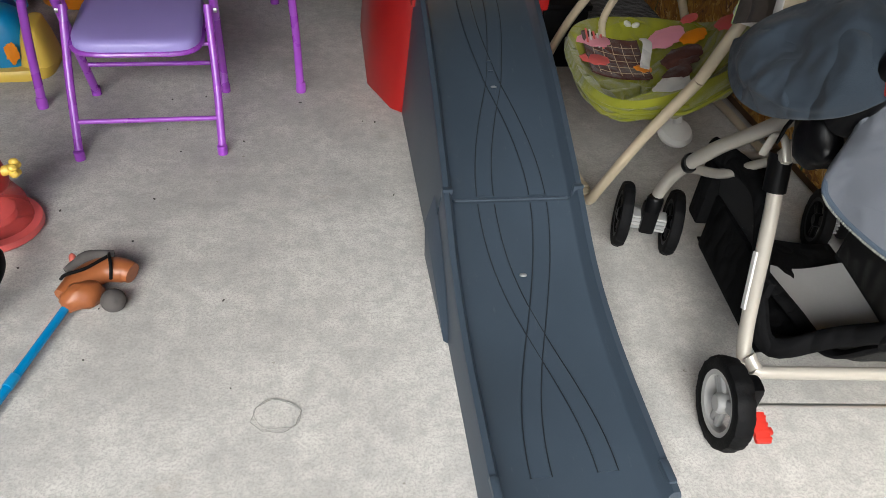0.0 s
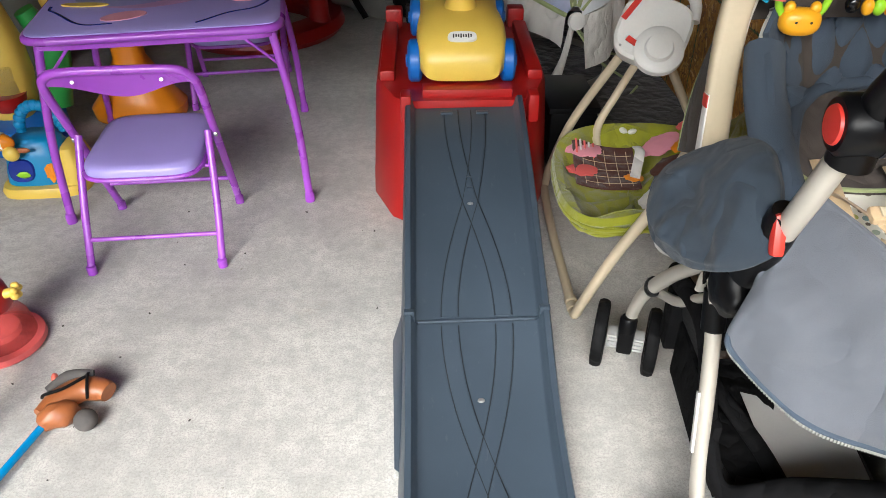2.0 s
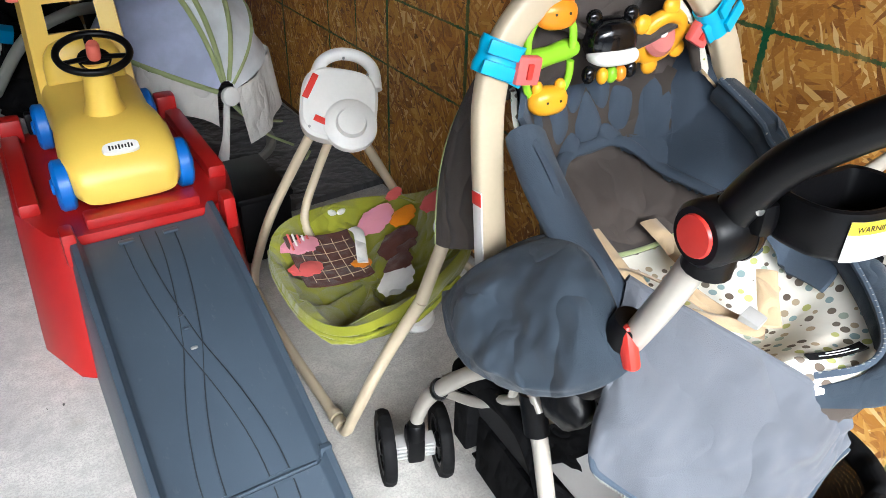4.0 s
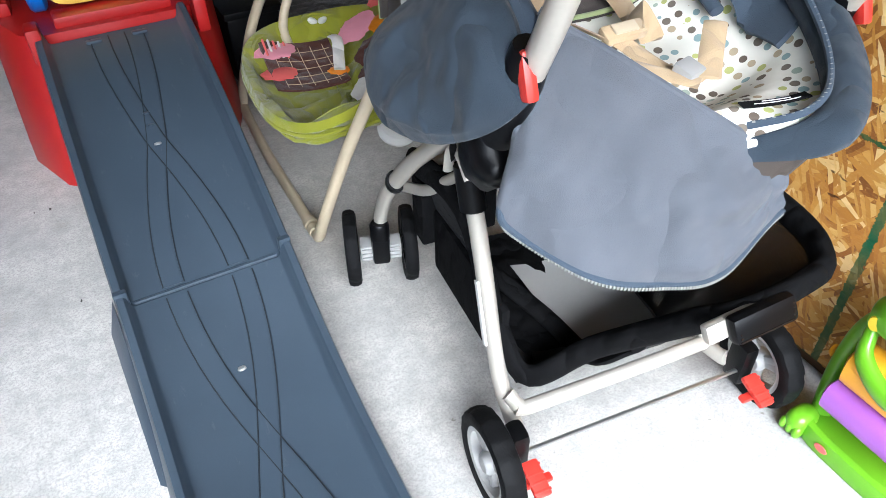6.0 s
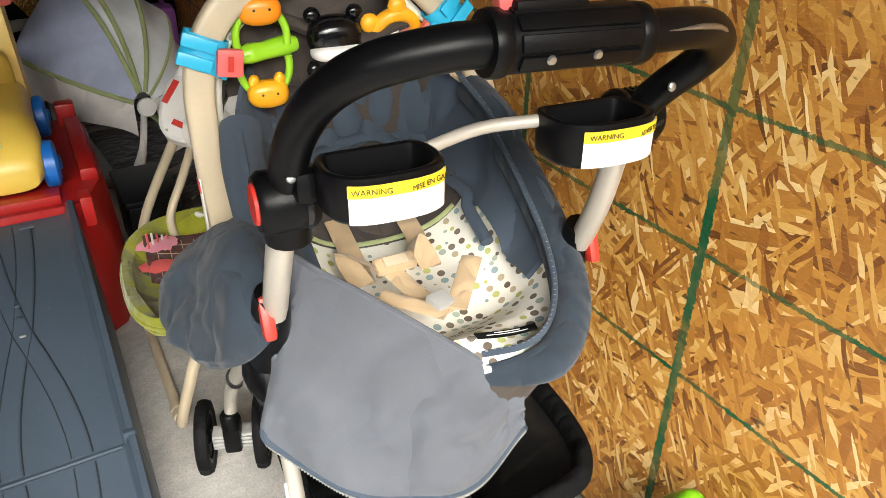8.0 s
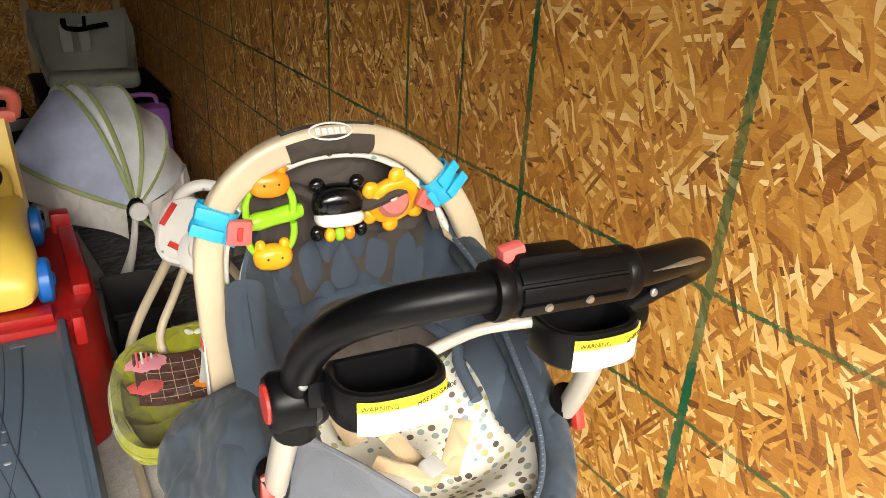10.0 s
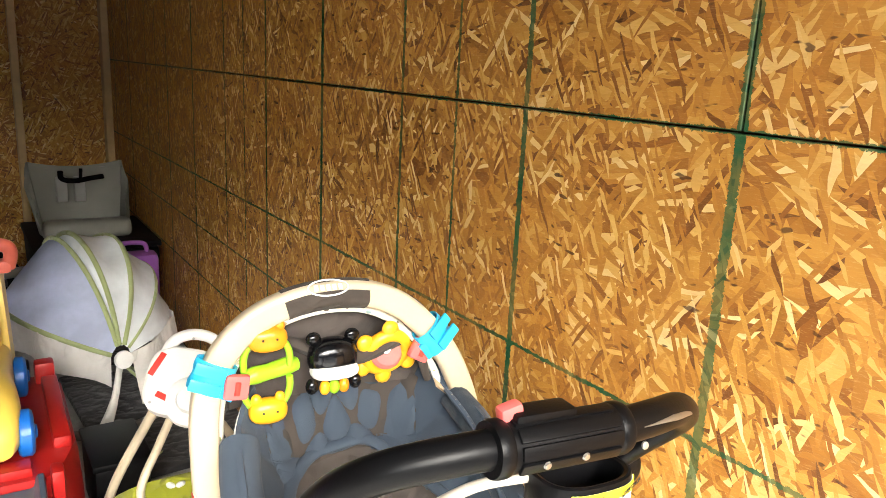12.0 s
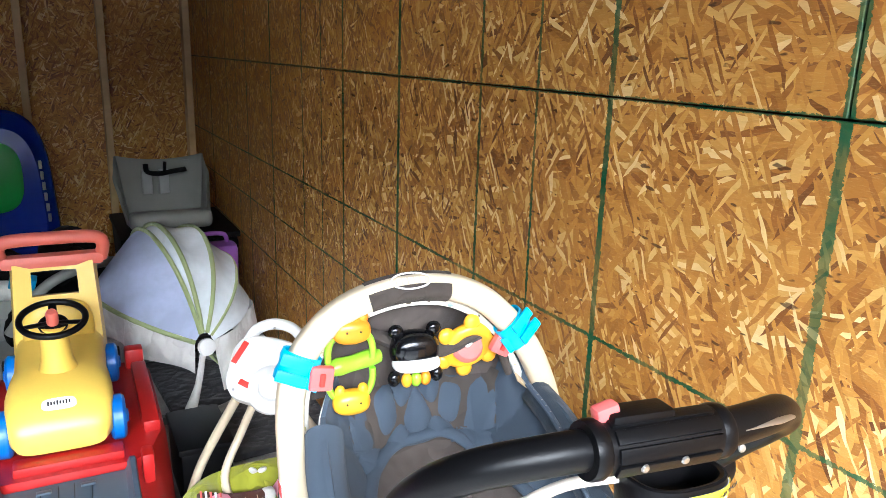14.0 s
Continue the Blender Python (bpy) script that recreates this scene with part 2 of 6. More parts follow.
BLACK = surface("black_plastic", (0.0035, 0.0035, 0.004), 0.36, dark=0.8, fine=300)
BLACK.node_tree.nodes["Principled BSDF"].inputs["Specular IOR Level"].default_value = 0.14
GLOSS_BLACK = surface("gloss_black_plastic", (0.004, 0.004, 0.005), 0.16, dark=0.8)
RUBBER = surface("rubber", (0.006, 0.006, 0.0065), 0.62, dark=0.7, fine=240, bumps=0.4)
for m_, v_ in ((RUBBER, 0.10), (GLOSS_BLACK, 0.45)):
    m_.node_tree.nodes["Principled BSDF"].inputs["Specular IOR Level"].default_value = v_
PURPLE = surface("purple_enamel", (0.36, 0.075, 0.56), 0.28, dark=0.9, big=8, fine=80, bumps=0.03, coat=0.3)
LILAC = surface("lilac_vinyl", (0.40, 0.34, 0.74), 0.35, dark=0.92, big=5, fine=500, bumps=0.15, depth=0.0008)
BEIGE_TUBE = surface("cream_tube", (0.52, 0.44, 0.31), 0.35, dark=0.85, big=9)
SILVER_TUBE = surface("champagne_tube", (0.46, 0.43, 0.375), 0.34, metal=0.25, dark=0.88, big=9)
STEEL = surface("zinc_rod", (0.55, 0.55, 0.53), 0.3, metal=0.9, dark=0.8)
WHITE = surface("white_plastic", (0.74, 0.73, 0.70), 0.35, dark=0.9, big=8)
GREY_PLASTIC = surface("grey_plastic", (0.24, 0.245, 0.22), 0.5, dark=0.8)
GREY_HUB = surface("grey_hub_plastic", (0.36, 0.36, 0.35), 0.4, dark=0.8)
BRAKE_RED = surface("brake_red", (0.60, 0.035, 0.022), 0.4, dark=0.85)
LIME = surface("lime_plastic", (0.30, 0.62, 0.02), 0.32, dark=0.9)
FROG = surface("frog_green", (0.16, 0.42, 0.010), 0.30, dark=0.9, big=6, fine=300, bumps=0.08)
ORANGE = surface("orange_plastic", (0.80, 0.26, 0.008), 0.34, dark=0.9)
AMBER = surface("amber_plastic", (0.85, 0.40, 0.012), 0.34, dark=0.9)
VIOLET = surface("violet_plastic", (0.36, 0.12, 0.52), 0.34, dark=0.9)
STICK_BLUE = surface("stick_blue", (0.01, 0.23, 0.52), 0.25, dark=0.9)
TEAL = surface("sea_blue_plastic", (0.012, 0.24, 0.50), 0.38, dark=0.85)
SKY_STRAP = surface("turquoise_vinyl", (0.03, 0.42, 0.68), 0.35, dark=0.85)
CORAL = surface("coral_plastic", (0.72, 0.13, 0.12), 0.38, dark=0.9)
PINK = surface("pink_plastic", (0.80, 0.33, 0.42), 0.4, dark=0.9)
GREEN_TOY = surface("green_toy_plastic", (0.03, 0.30, 0.05), 0.4, dark=0.85)
BROWN_TOY = surface("brown_toy_plastic", (0.34, 0.11, 0.035), 0.42, dark=0.7, big=30)
DARK_MANE = surface("dark_grey_fluff", (0.10, 0.09, 0.085), 0.9, dark=0.6, big=40, bumps=0.6)
MAHOGANY = surface("mahogany_wood", (0.20, 0.055, 0.012), 0.4, dark=0.6, big=7, fine=60)
NAVY = cloth("navy_quilt", (0.058, 0.078, 0.108), dark=0.8, wrinkle=3.0, sheen=0.05)
FLAP = cloth("grey_blue_canvas", (0.112, 0.121, 0.142), dark=0.78, wrinkle=6.0, sheen=0.1)
FLAP_BLUE = cloth("slate_blue_canvas", (0.032, 0.045, 0.062), dark=0.72, wrinkle=9.0, sheen=0.1)
BROWN_CLOTH = cloth("brown_cloth", (0.060, 0.049, 0.041), dark=0.8, sheen=0.05)
BLACK_CLOTH = cloth("black_cloth", (0.006, 0.006, 0.0065), dark=0.8, sheen=0.0)
BLACK_CLOTH.node_tree.nodes["Principled BSDF"].inputs["Specular IOR Level"].default_value = 0.06
LIME_CLOTH = cloth("lime_satin", (0.28, 0.29, 0.015), dark=0.75, wrinkle=8, sheen=0.3)
COCOA_PRINT = cloth("cocoa_print", (0.075, 0.022, 0.014), dark=0.8)
TAN_WEB = cloth("tan_webbing", (0.50, 0.37, 0.22), weave=600, dark=0.85)
WHITE_CLOTH = cloth("white_cloth", (0.70, 0.68, 0.64), dark=0.85)
PIPING = cloth("green_piping", (0.36, 0.42, 0.19), dark=0.85)
DOTS = dotted("dotted_print", (0.78, 0.76, 0.68), [(0.12, 0.09, 0.065), (0.42, 0.34, 0.22), (0.26, 0.36, 0.36), (0.46, 0.48, 0.16), (0.16, 0.13, 0.10), (0.36, 0.42, 0.34)], 62.0)
BASKET_NET = mesh_cloth("basket_net", (0.006, 0.006, 0.0065), 900.0)
GAUZE = veil("tent_gauze", (0.76, 0.80, 0.83), 0.88)
GAUZE_BLUE = veil("tent_window", (0.46, 0.51, 0.70), 0.92)
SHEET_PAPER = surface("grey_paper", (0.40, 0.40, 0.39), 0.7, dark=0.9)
PAPER = surface("paper", (0.72, 0.71, 0.68), 0.7, dark=0.92)
LABEL_YELLOW = surface("label_yellow", (0.82, 0.62, 0.02), 0.5, dark=0.95)
INK = surface("black_ink", (0.012, 0.012, 0.012), 0.6)
PRINT_PINK = surface("printed_pink", (0.52, 0.27, 0.52), 0.35, dark=0.8, big=14)
PRINT_BLUE = surface("printed_blue", (0.30, 0.30, 0.60), 0.35, dark=0.8, big=14)
BROWN_PAD = cloth("brown_pad_cloth", (0.080, 0.066, 0.058), dark=0.8, sheen=0.05)
RED_CLEAR = veil("red_clear_plastic", (0.75, 0.10, 0.09), 0.45)
BELLY = veil("rosy_clear_plastic", (0.62, 0.20, 0.18), 0.75)
CLEAR = bpy.data.materials.new("clear_plastic")
CLEAR.use_nodes = True
CLEAR.node_tree.nodes["Principled BSDF"].inputs["Transmission Weight"].default_value = 0.95
CLEAR.node_tree.nodes["Principled BSDF"].inputs["Roughness"].default_value = 0.08
CLEAR.node_tree.nodes["Principled BSDF"].inputs["IOR"].default_value = 1.25


# ---- mesh helpers ----
def finish(bm, name, material, smooth=True):
    me = bpy.data.meshes.new(name)
    bmesh.ops.recalc_face_normals(bm, faces=bm.faces)
    for f in bm.faces:
        f.smooth = smooth
    bm.to_mesh(me)
    bm.free()
    me.materials.append(material)
    if smooth:
        me.set_sharp_from_angle(angle=radians(42))
    return me


def thing(name, at, label, category, group="", kind=""):
    e = new(name)
    e.empty_display_size = 0.05
    e.location = at
    bpy.context.view_layer.update()
    return tagged(e, label, category, group, kind)


BEND = None    # a function that shapes every part of the thing in hand


def part(name, bm, material, parent=None, label="", smooth=True):
    """Links a bmesh, built in world metres, as one mesh object under a thing or a part."""
    if BEND is not None:
        for v in bm.verts:
            v.co = BEND(v.co)
    ob = new(name, finish(bm, name, material, smooth))
    if parent is not None:
        ob.parent = parent
        base = Matrix.Identity(4)
        p = parent
        chain = []
        while p is not None:
            chain.append(p)
            p = p.parent
        for q in reversed(chain):
            base = base @ q.matrix_parent_inverse @ Matrix.Translation(q.location)
        ob.matrix_parent_inverse = base.inverted()
    if label:
        ob["label"] = label
    return ob


def solo(name, bm, material, label, category, group="", kind="", smooth=True):
    return tagged(part(name, bm, material, None, "", smooth), label, category, group, kind)


def settle(ob, old, at, size=(1, 1, 1), yaw=0.0):
    """Moves a finished thing so that the point old comes to lie at at, scaled and turned about it."""
    ob.matrix_basis = Matrix.Translation(at) @ Matrix.Rotation(radians(yaw), 4, "Z") @ Matrix.Diagonal((*size, 1)) @ Matrix.Translation(-Vector(old)) @ ob.matrix_basis


def spread(ob, old):
    """Spreads the loose things over the open floor, a little larger and further back."""
    x, y, z = old
    settle(ob, old, (-0.106 + 1.05 * x + 0.0566 * y, -0.036 + 1.06 * y, z), (1.05, 1.05, 1.05))


def box(c, s, bevel=0.004, rot=(0, 0, 0), seg=2, bm=None, taper=1.0):
    """A bevelled block of size s centred on c; taper scales its top."""
    b = bmesh.new()
    bmesh.ops.create_cube(b, size=1)
    for v in b.verts:
        k = taper if v.co.z > 0 else 1.0
        v.co = Vector((v.co.x * s[0] * k, v.co.y * s[1] * k, v.co.z * s[2]))
    if bevel > 0:
        bmesh.ops.bevel(b, geom=list(b.edges), offset=min(bevel, min(s) * 0.49), segments=seg, profile=0.6, affect="EDGES")
    b.transform(pose(*c, *rot))
    return join(bm, b)


def join(bm, other):
    if bm is None:
        return other
    me = bpy.data.meshes.new("tmp")
    other.to_mesh(me)
    other.free()
    bm.from_mesh(me)
    bpy.data.meshes.remove(me)
    return bm


def glide(points, n=6, closed=False):
    """A smooth curve through the points (Catmull-Rom)."""
    p = [Vector(q) for q in points]
    if len(p) < 3:
        return p
    out = []
    m = len(p)
    rng = range(m) if closed else range(m - 1)
    for i in rng:
        a = p[(i - 1) % m] if closed or i > 0 else p[0] * 2 - p[1]
        b, c = p[i], p[(i + 1) % m]
        d = p[(i + 2) % m] if closed or i + 2 < m else p[-1] * 2 - p[-2]
        for k in range(n):
            t = k / n
            out.append(0.5 * ((2 * b) + (c - a) * t + (2 * a - 5 * b + 4 * c - d) * t * t + (3 * b - a - 3 * c + d) * t ** 3))
    if not closed:
        out.append(p[-1])
    return out


def tube(points, r, sides=12, smooth=6, closed=False, bm=None, flat=1.0, up=(0, 0, 1), e=2.0):
    """A round (or flattened) tube along a smooth line. r: a radius, or one for each given point."""
    path = glide(points, smooth, closed) if smooth else [Vector(q) for q in points]
    n = len(path)
    rs = [r] * n if isinstance(r, (int, float)) else [float(np.interp(i / (n - 1), np.linspace(0, 1, len(r)), r)) for i in range(n)]
    b = bm or bmesh.new()
    rings = []
    side = None
    for i, p in enumerate(path):
        a = path[(i - 1) % n] if closed or i > 0 else p
        c = path[(i + 1) % n] if closed or i + 1 < n else p
        d = (c - a).normalized()
        if side is None:
            side = d.cross(Vector(up))
            if side.length < 0.05:
                side = d.cross(Vector((1, 0, 0)))
        side = (side - d * side.dot(d)).normalized()
        other = d.cross(side)
        ring_ = []
        for k in range(sides):
            ca, sa = math.cos(k * math.tau / sides), math.sin(k * math.tau / sides)
            ca, sa = math.copysign(abs(ca) ** (2 / e), ca), math.copysign(abs(sa) ** (2 / e), sa)
            ring_.append(b.verts.new(p + side * (rs[i] * ca) + other * (rs[i] * flat * sa)))
        rings.append(ring_)
    for i in range(n if closed else n - 1):
        s, e = rings[i], rings[(i + 1) % n]
        for k in range(sides):
            b.faces.new((s[k], s[(k + 1) % sides], e[(k + 1) % sides], e[k]))
    if not closed:
        b.faces.new(rings[0])
        b.faces.new(rings[-1])
    return b


def lathe(profile, at=(0, 0, 0), rot=(0, 0, 0), n=28, bm=None, squash=(1, 1)):
    """A turned body: profile of (radius, height), about z, then placed."""
    b = bmesh.new()
    rings = []
    for r, z in profile:
        if r < 1e-6:
            rings.append([b.verts.new((0, 0, z))])
        else:
            rings.append([b.verts.new((r * squash[0] * math.cos(k * math.tau / n), r * squash[1] * math.sin(k * math.tau / n), z)) for k in range(n)])
    for s, e in zip(rings, rings[1:]):
        for k in range(n):
            q = [s[k % len(s)], s[(k + 1) % len(s)], e[(k + 1) % len(e)], e[k % len(e)]]
            q = list(dict.fromkeys(q))
            if len(q) > 2:
                b.faces.new(q)
    for ring_ in () if tuple(profile[0]) == tuple(profile[-1]) else (rings[0], rings[-1]):
        if len(ring_) > 2:
            b.faces.new(ring_)
    b.transform(pose(*at, *rot))
    return join(bm, b)


def blob(c, r, rot=(0, 0, 0), sub=3, bm=None, lump=0.0, power=2.0):
    """A rounded body with half sizes r; power above 2 squares it; lump makes it uneven."""
    b = bmesh.new()
    bmesh.ops.create_icosphere(b, subdivisions=sub, radius=1)
    for v in b.verts:
        d = v.co.copy()
        k = (abs(d.x) ** power + abs(d.y) ** power + abs(d.z) ** power) ** (-1 / power)
        k *= 1 + lump * noise.noise(d * 2.3 + Vector(c) * 7)
        v.co = Vector((d.x * r[0] * k, d.y * r[1] * k, d.z * r[2] * k))
    b.transform(pose(*c, *rot))
    return join(bm, b)


def oval(c, u, v, a, b, n=28, e=2.0):
    """Points of a superellipse about c in the plane of u and v."""
    c, u, v = Vector(c), Vector(u), Vector(v)
    out = []
    for k in range(n):
        ca, sa = math.cos(k * math.tau / n), math.sin(k * math.tau / n)
        out.append(c + u * (a * math.copysign(abs(ca) ** (2 / e), ca)) + v * (b * math.copysign(abs(sa) ** (2 / e), sa)))
    return out


def loft(rings, bm=None, caps=True, closed=False):
    b = bm or bmesh.new()
    rows = [[b.verts.new(p) for p in ring_] for ring_ in rings]
    n = len(rows[0])
    pairs = list(zip(rows, rows[1:])) + ([(rows[-1], rows[0])] if closed else [])
    for s, e in pairs:
        for k in range(n):
            b.faces.new((s[k], s[(k + 1) % n], e[(k + 1) % n], e[k]))
    if caps and not closed:
        if caps != "last":
            b.faces.new(rows[0])
        b.faces.new(rows[-1])
    return b


def sheet(f, nu, nv, thick, bm=None, inside=None):
    """A sheet f(u, v), u and v from 0 to 1, given thickness along its normals. inside(u, v): keeps only those cells."""
    b = bm or bmesh.new()
    P = [[Vector(f(i / nu, j / nv)) for j in range(nv + 1)] for i in range(nu + 1)]
    N = []
    for i in range(nu + 1):
        row = []
        for j in range(nv + 1):
            du = P[min(i + 1, nu)][j] - P[max(i - 1, 0)][j]
            dv = P[i][min(j + 1, nv)] - P[i][max(j - 1, 0)]
            nrm = du.cross(dv)
            row.append(nrm.normalized() if nrm.length > 1e-9 else Vector((0, 0, 1)))
        N.append(row)
    keep = [[inside is None or inside((i + 0.5) / nu, (j + 0.5) / nv) for j in range(nv)] for i in range(nu)]
    top, bot = {}, {}

    def vert(store, i, j, s):
        if (i, j) not in store:
            store[i, j] = b.verts.new(P[i][j] + N[i][j] * (thick * s))
        return store[i, j]
    for i in range(nu):
        for j in range(nv):
            if not keep[i][j]:
                continue
            q = [(i, j), (i + 1, j), (i + 1, j + 1), (i, j + 1)]
            b.faces.new([vert(top, *k, 0.5) for k in q])
            b.faces.new([vert(bot, *k, -0.5) for k in reversed(q)])
            for (a0, a1), (ni, nj) in (((q[0], q[1]), (i, j - 1)), ((q[1], q[2]), (i + 1, j)), ((q[2], q[3]), (i, j + 1)), ((q[3], q[0]), (i - 1, j))):
                if not (0 <= ni < nu and 0 <= nj < nv and keep[ni][nj]):
                    b.faces.new((vert(top, *a1, 0.5), vert(top, *a0, 0.5), vert(bot, *a0, -0.5), vert(bot, *a1, -0.5)))
    return b


def outline(points, z0, z1, bevel=0.0, bm=None):
    """An upright prism over a plan outline."""
    b = bmesh.new()
    lo = [b.verts.new((x, y, z0)) for x, y in points]
    hi = [b.verts.new((x, y, z1)) for x, y in points]
    b.faces.new(lo)
    b.faces.new(hi)
    n = len(points)
    for k in range(n):
        b.faces.new((lo[k], lo[(k + 1) % n], hi[(k + 1) % n], hi[k]))
    if bevel:
        bmesh.ops.bevel(b, geom=list(b.edges), offset=bevel, segments=2, profile=0.6, affect="EDGES")
    return join(bm, b)


def lerp(a, b, t):
    return Vector(a) * (1 - t) + Vector(b) * t


def letters(text, size, depth, m, material, parent, name="lettering"):
    """Raised letters in the built-in font, placed by the pose m (x along the line, z out of it)."""
    cu = bpy.data.curves.new(name, "FONT")
    cu.body, cu.size, cu.extrude, cu.align_x, cu.align_y = text, size, depth, "CENTER", "CENTER"
    tmp = bpy.data.objects.new(name, cu)
    me = bpy.data.meshes.new_from_object(tmp)
    bpy.data.objects.remove(tmp)
    b = bmesh.new()
    b.from_mesh(me)
    b.transform(m)
    return part(name, b, material, parent, "", False)


def facing(c, normal, up=(0, 0, 1)):
    """A pose at c whose z is the normal and whose y is as near to up as can be."""
    z = Vector(normal).normalized()
    x = Vector(up).cross(z).normalized()
    y = z.cross(x)
    m = Matrix((x, y, z)).transposed().to_4x4()
    m.translation = Vector(c)
    return m


# ---- the storage unit ----
W_X, L_X, FRONT, BACK, TOP = 1.12, -1.95, -0.75, 5.05, 2.55

solo("ground", box((0, 0, -0.30), (400, 400, 0.2), 0), YARD, "grey concrete yard outside the unit", "ground", kind="structure", smooth=False)
solo("floor", box(((W_X + L_X) / 2, (FRONT + BACK) / 2, -0.10), (W_X - L_X + 0.2, BACK - FRONT + 0.2, 0.2), 0), CONCRETE,
     "worn pale grey concrete floor with brown stains", "floor", kind="structure", smooth=False)
east = solo("wall_east", box((W_X + 0.055, (FRONT + BACK) / 2, TOP / 2), (0.08, BACK - FRONT, TOP), 0), PLAIN_WALL,
            "strand board wall with green nailing lines", "wall", kind="structure", smooth=False)
for row, z0 in enumerate((0.0285, 1.2477)):
    for col in range(3):
        y0 = 0.797 - 1.2192 + 2.4384 * col - (0.0 if row == 0 else 1.2192)
        y0, y1 = max(y0, FRONT), min(y0 + 2.4384, BACK)
        lo, hi = max(z0, 0.002), min(z0 + 1.2192, TOP)
        part("panel", box((W_X + 0.006, (y0 + y1) / 2, (lo + hi) / 2), (0.012, y1 - y0 - 0.003, hi - lo - 0.003), 0.0012, seg=1), OSB, east, smooth=False)
north = solo("wall_north", box(((W_X + L_X) / 2, BACK + 0.06, TOP / 2), (W_X - L_X, 0.10, TOP), 0), OSB_BACK,
             "dim strand board end wall with bare studs", "wall", kind="structure", smooth=False)
for x in (W_X - 0.022, 0.64, 0.235, -0.17, -0.58, -0.99, -1.40):
    part("stud", box((x, BACK - 0.035, TOP / 2), (0.038, 0.088, TOP), 0.002, seg=1), STUD, north, smooth=False)
solo("wall_west", box((L_X - 0.05, (FRONT + BACK) / 2, TOP / 2), (0.10, BACK - FRONT, TOP), 0), PLAIN_WALL, "plain brown board wall", "wall", kind="structure", smooth=False)
# header height is assumed; it keeps sky light off the far end
solo("unseen_header", box(((W_X + L_X) / 2, FRONT - 0.05, (2.10 + TOP) / 2), (W_X - L_X + 0.2, 0.10, TOP - 2.10), 0), PLAIN_WALL, "plain unseen header over the open front, added to limit the light", "wall", kind="structure", smooth=False)
# added out of view: cuts the low sky light that reaches the back
solo("sky_block_wall", box((0, -9.0, 1.55), (60, 0.2, 3.5), 0), CEILING, "plain grey unseen wall added to block low sky light", "wall", kind="structure", smooth=False)
solo("ceiling", box(((W_X + L_X) / 2, (FRONT + BACK) / 2, TOP + 0.05), (W_X - L_X + 0.2, BACK - FRONT, 0.1), 0), CEILING, "plain steel ceiling", "ceiling", kind="structure", smooth=False)

# ---- roller ramp of dark plastic, its red platform and the ride-on car ----
BED = [(0.73, 0.016), (0.80, 0.018), (1.0, 0.024), (1.10, 0.036), (1.22, 0.064), (1.377, 0.139), (1.655, 0.249), (1.93, 0.335), (2.05, 0.350)]


def bed_z(y):
    ys, zs = [p[0] for p in BED], [p[1] for p in BED]
    return sum(float(np.interp(y + d, ys, zs)) for d in (-0.06, -0.03, 0, 0.03, 0.06)) / 5


def bed_x(y):
    return 0.252 + (y - 0.772) * 0.0265


def ramp_section(y, bed_drop=0.0):
    """Across the ramp at y: skirt foot, rim, bed, rim, skirt foot."""
    x, z = bed_x(y), bed_z(y)
    side = []
    for k in (-1, 1):
        flare = 0.010 + 0.02 * max(z - 0.02, 0)
        s = [(k * (0.150 + flare), 0.001), (k * 0.150, z + 0.024), (k * 0.147, z + 0.031), (k * 0.136, z + 0.031), (k * 0.132, z + 0.026), (k * 0.127, z + 0.004), (k * 0.122, z)]
        side.append(s)
    pts = side[0] + list(reversed(side[1]))
    under = [(0.135, max(z - 0.012, 0.0005)), (-0.135, max(z - 0.012, 0.0005))]
    return [Vector((x + a, y, b)) for a, b in pts + under]


roller = thing("toy_roller_ramp", (0.28, 1.3, 0), "dark slate plastic toy coaster ramp with raised crossing bands", "toy ramp")
for y0, y1 in ((0.735, 1.374), (1.380, 1.975)):
    n = 26
    part("track_section", loft([ramp_section(y0 + (y1 - y0) * i / n) for i in range(n + 1)]), SLATE, roller)
for s in (-1, 1):
    for y0, y1 in ((0.80, 1.368), (1.386, 1.960)):
        def band(u, v, s=s, y0=y0, y1=y1):
            y = y0 + (y1 - y0) * u
            c = s * (0.034 if y > 1.66 else 0.056) * math.cos(math.pi * (y - 1.377) / (0.566 if y > 1.377 else 0.576))
            edge = 0.0 if 0.08 < v < 0.92 else -0.003
            return (bed_x(y) + c + (v - 0.5) * 0.040, y, bed_z(y) + (0.0016 if s > 0 else 0.0012) + edge)
        part("raised_band", sheet(band, 36, 10, 0.002), SLATE, roller)
        # thin dark lines painted in for the shade along both band edges
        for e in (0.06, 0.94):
            part("band_edge", tube([Vector(band(k / 24, 0.5)) + Vector(((e - 0.5) * 0.040, 0, 0.0008)) for k in range(25)], 0.0012, 6, 1), GROOVE_SHADE, roller)
part("joint_ridge", tube([(bed_x(1.377) - 0.121, 1.377, bed_z(1.377) + 0.002), (bed_x(1.377) + 0.121, 1.377, bed_z(1.377) + 0.002)], 0.0035, 8, 0), SLATE, roller)
for s in (-1, 1):
    part("joint_clip", box((bed_x(1.377) + s * 0.139, 1.377, bed_z(1.377) + 0.020), (0.022, 0.012, 0.030), 0.003), SLATE, roller)
    part("end_lug", box((bed_x(0.772) + s * 0.140, 0.772, 0.042), (0.016, 0.045, 0.022), 0.006), SLATE, roller)
    part("top_lug", box((bed_x(1.95) + s * 0.045, 1.948, bed_z(1.948) + 0.004), (0.030, 0.012, 0.006), 0.002), SLATE, roller)
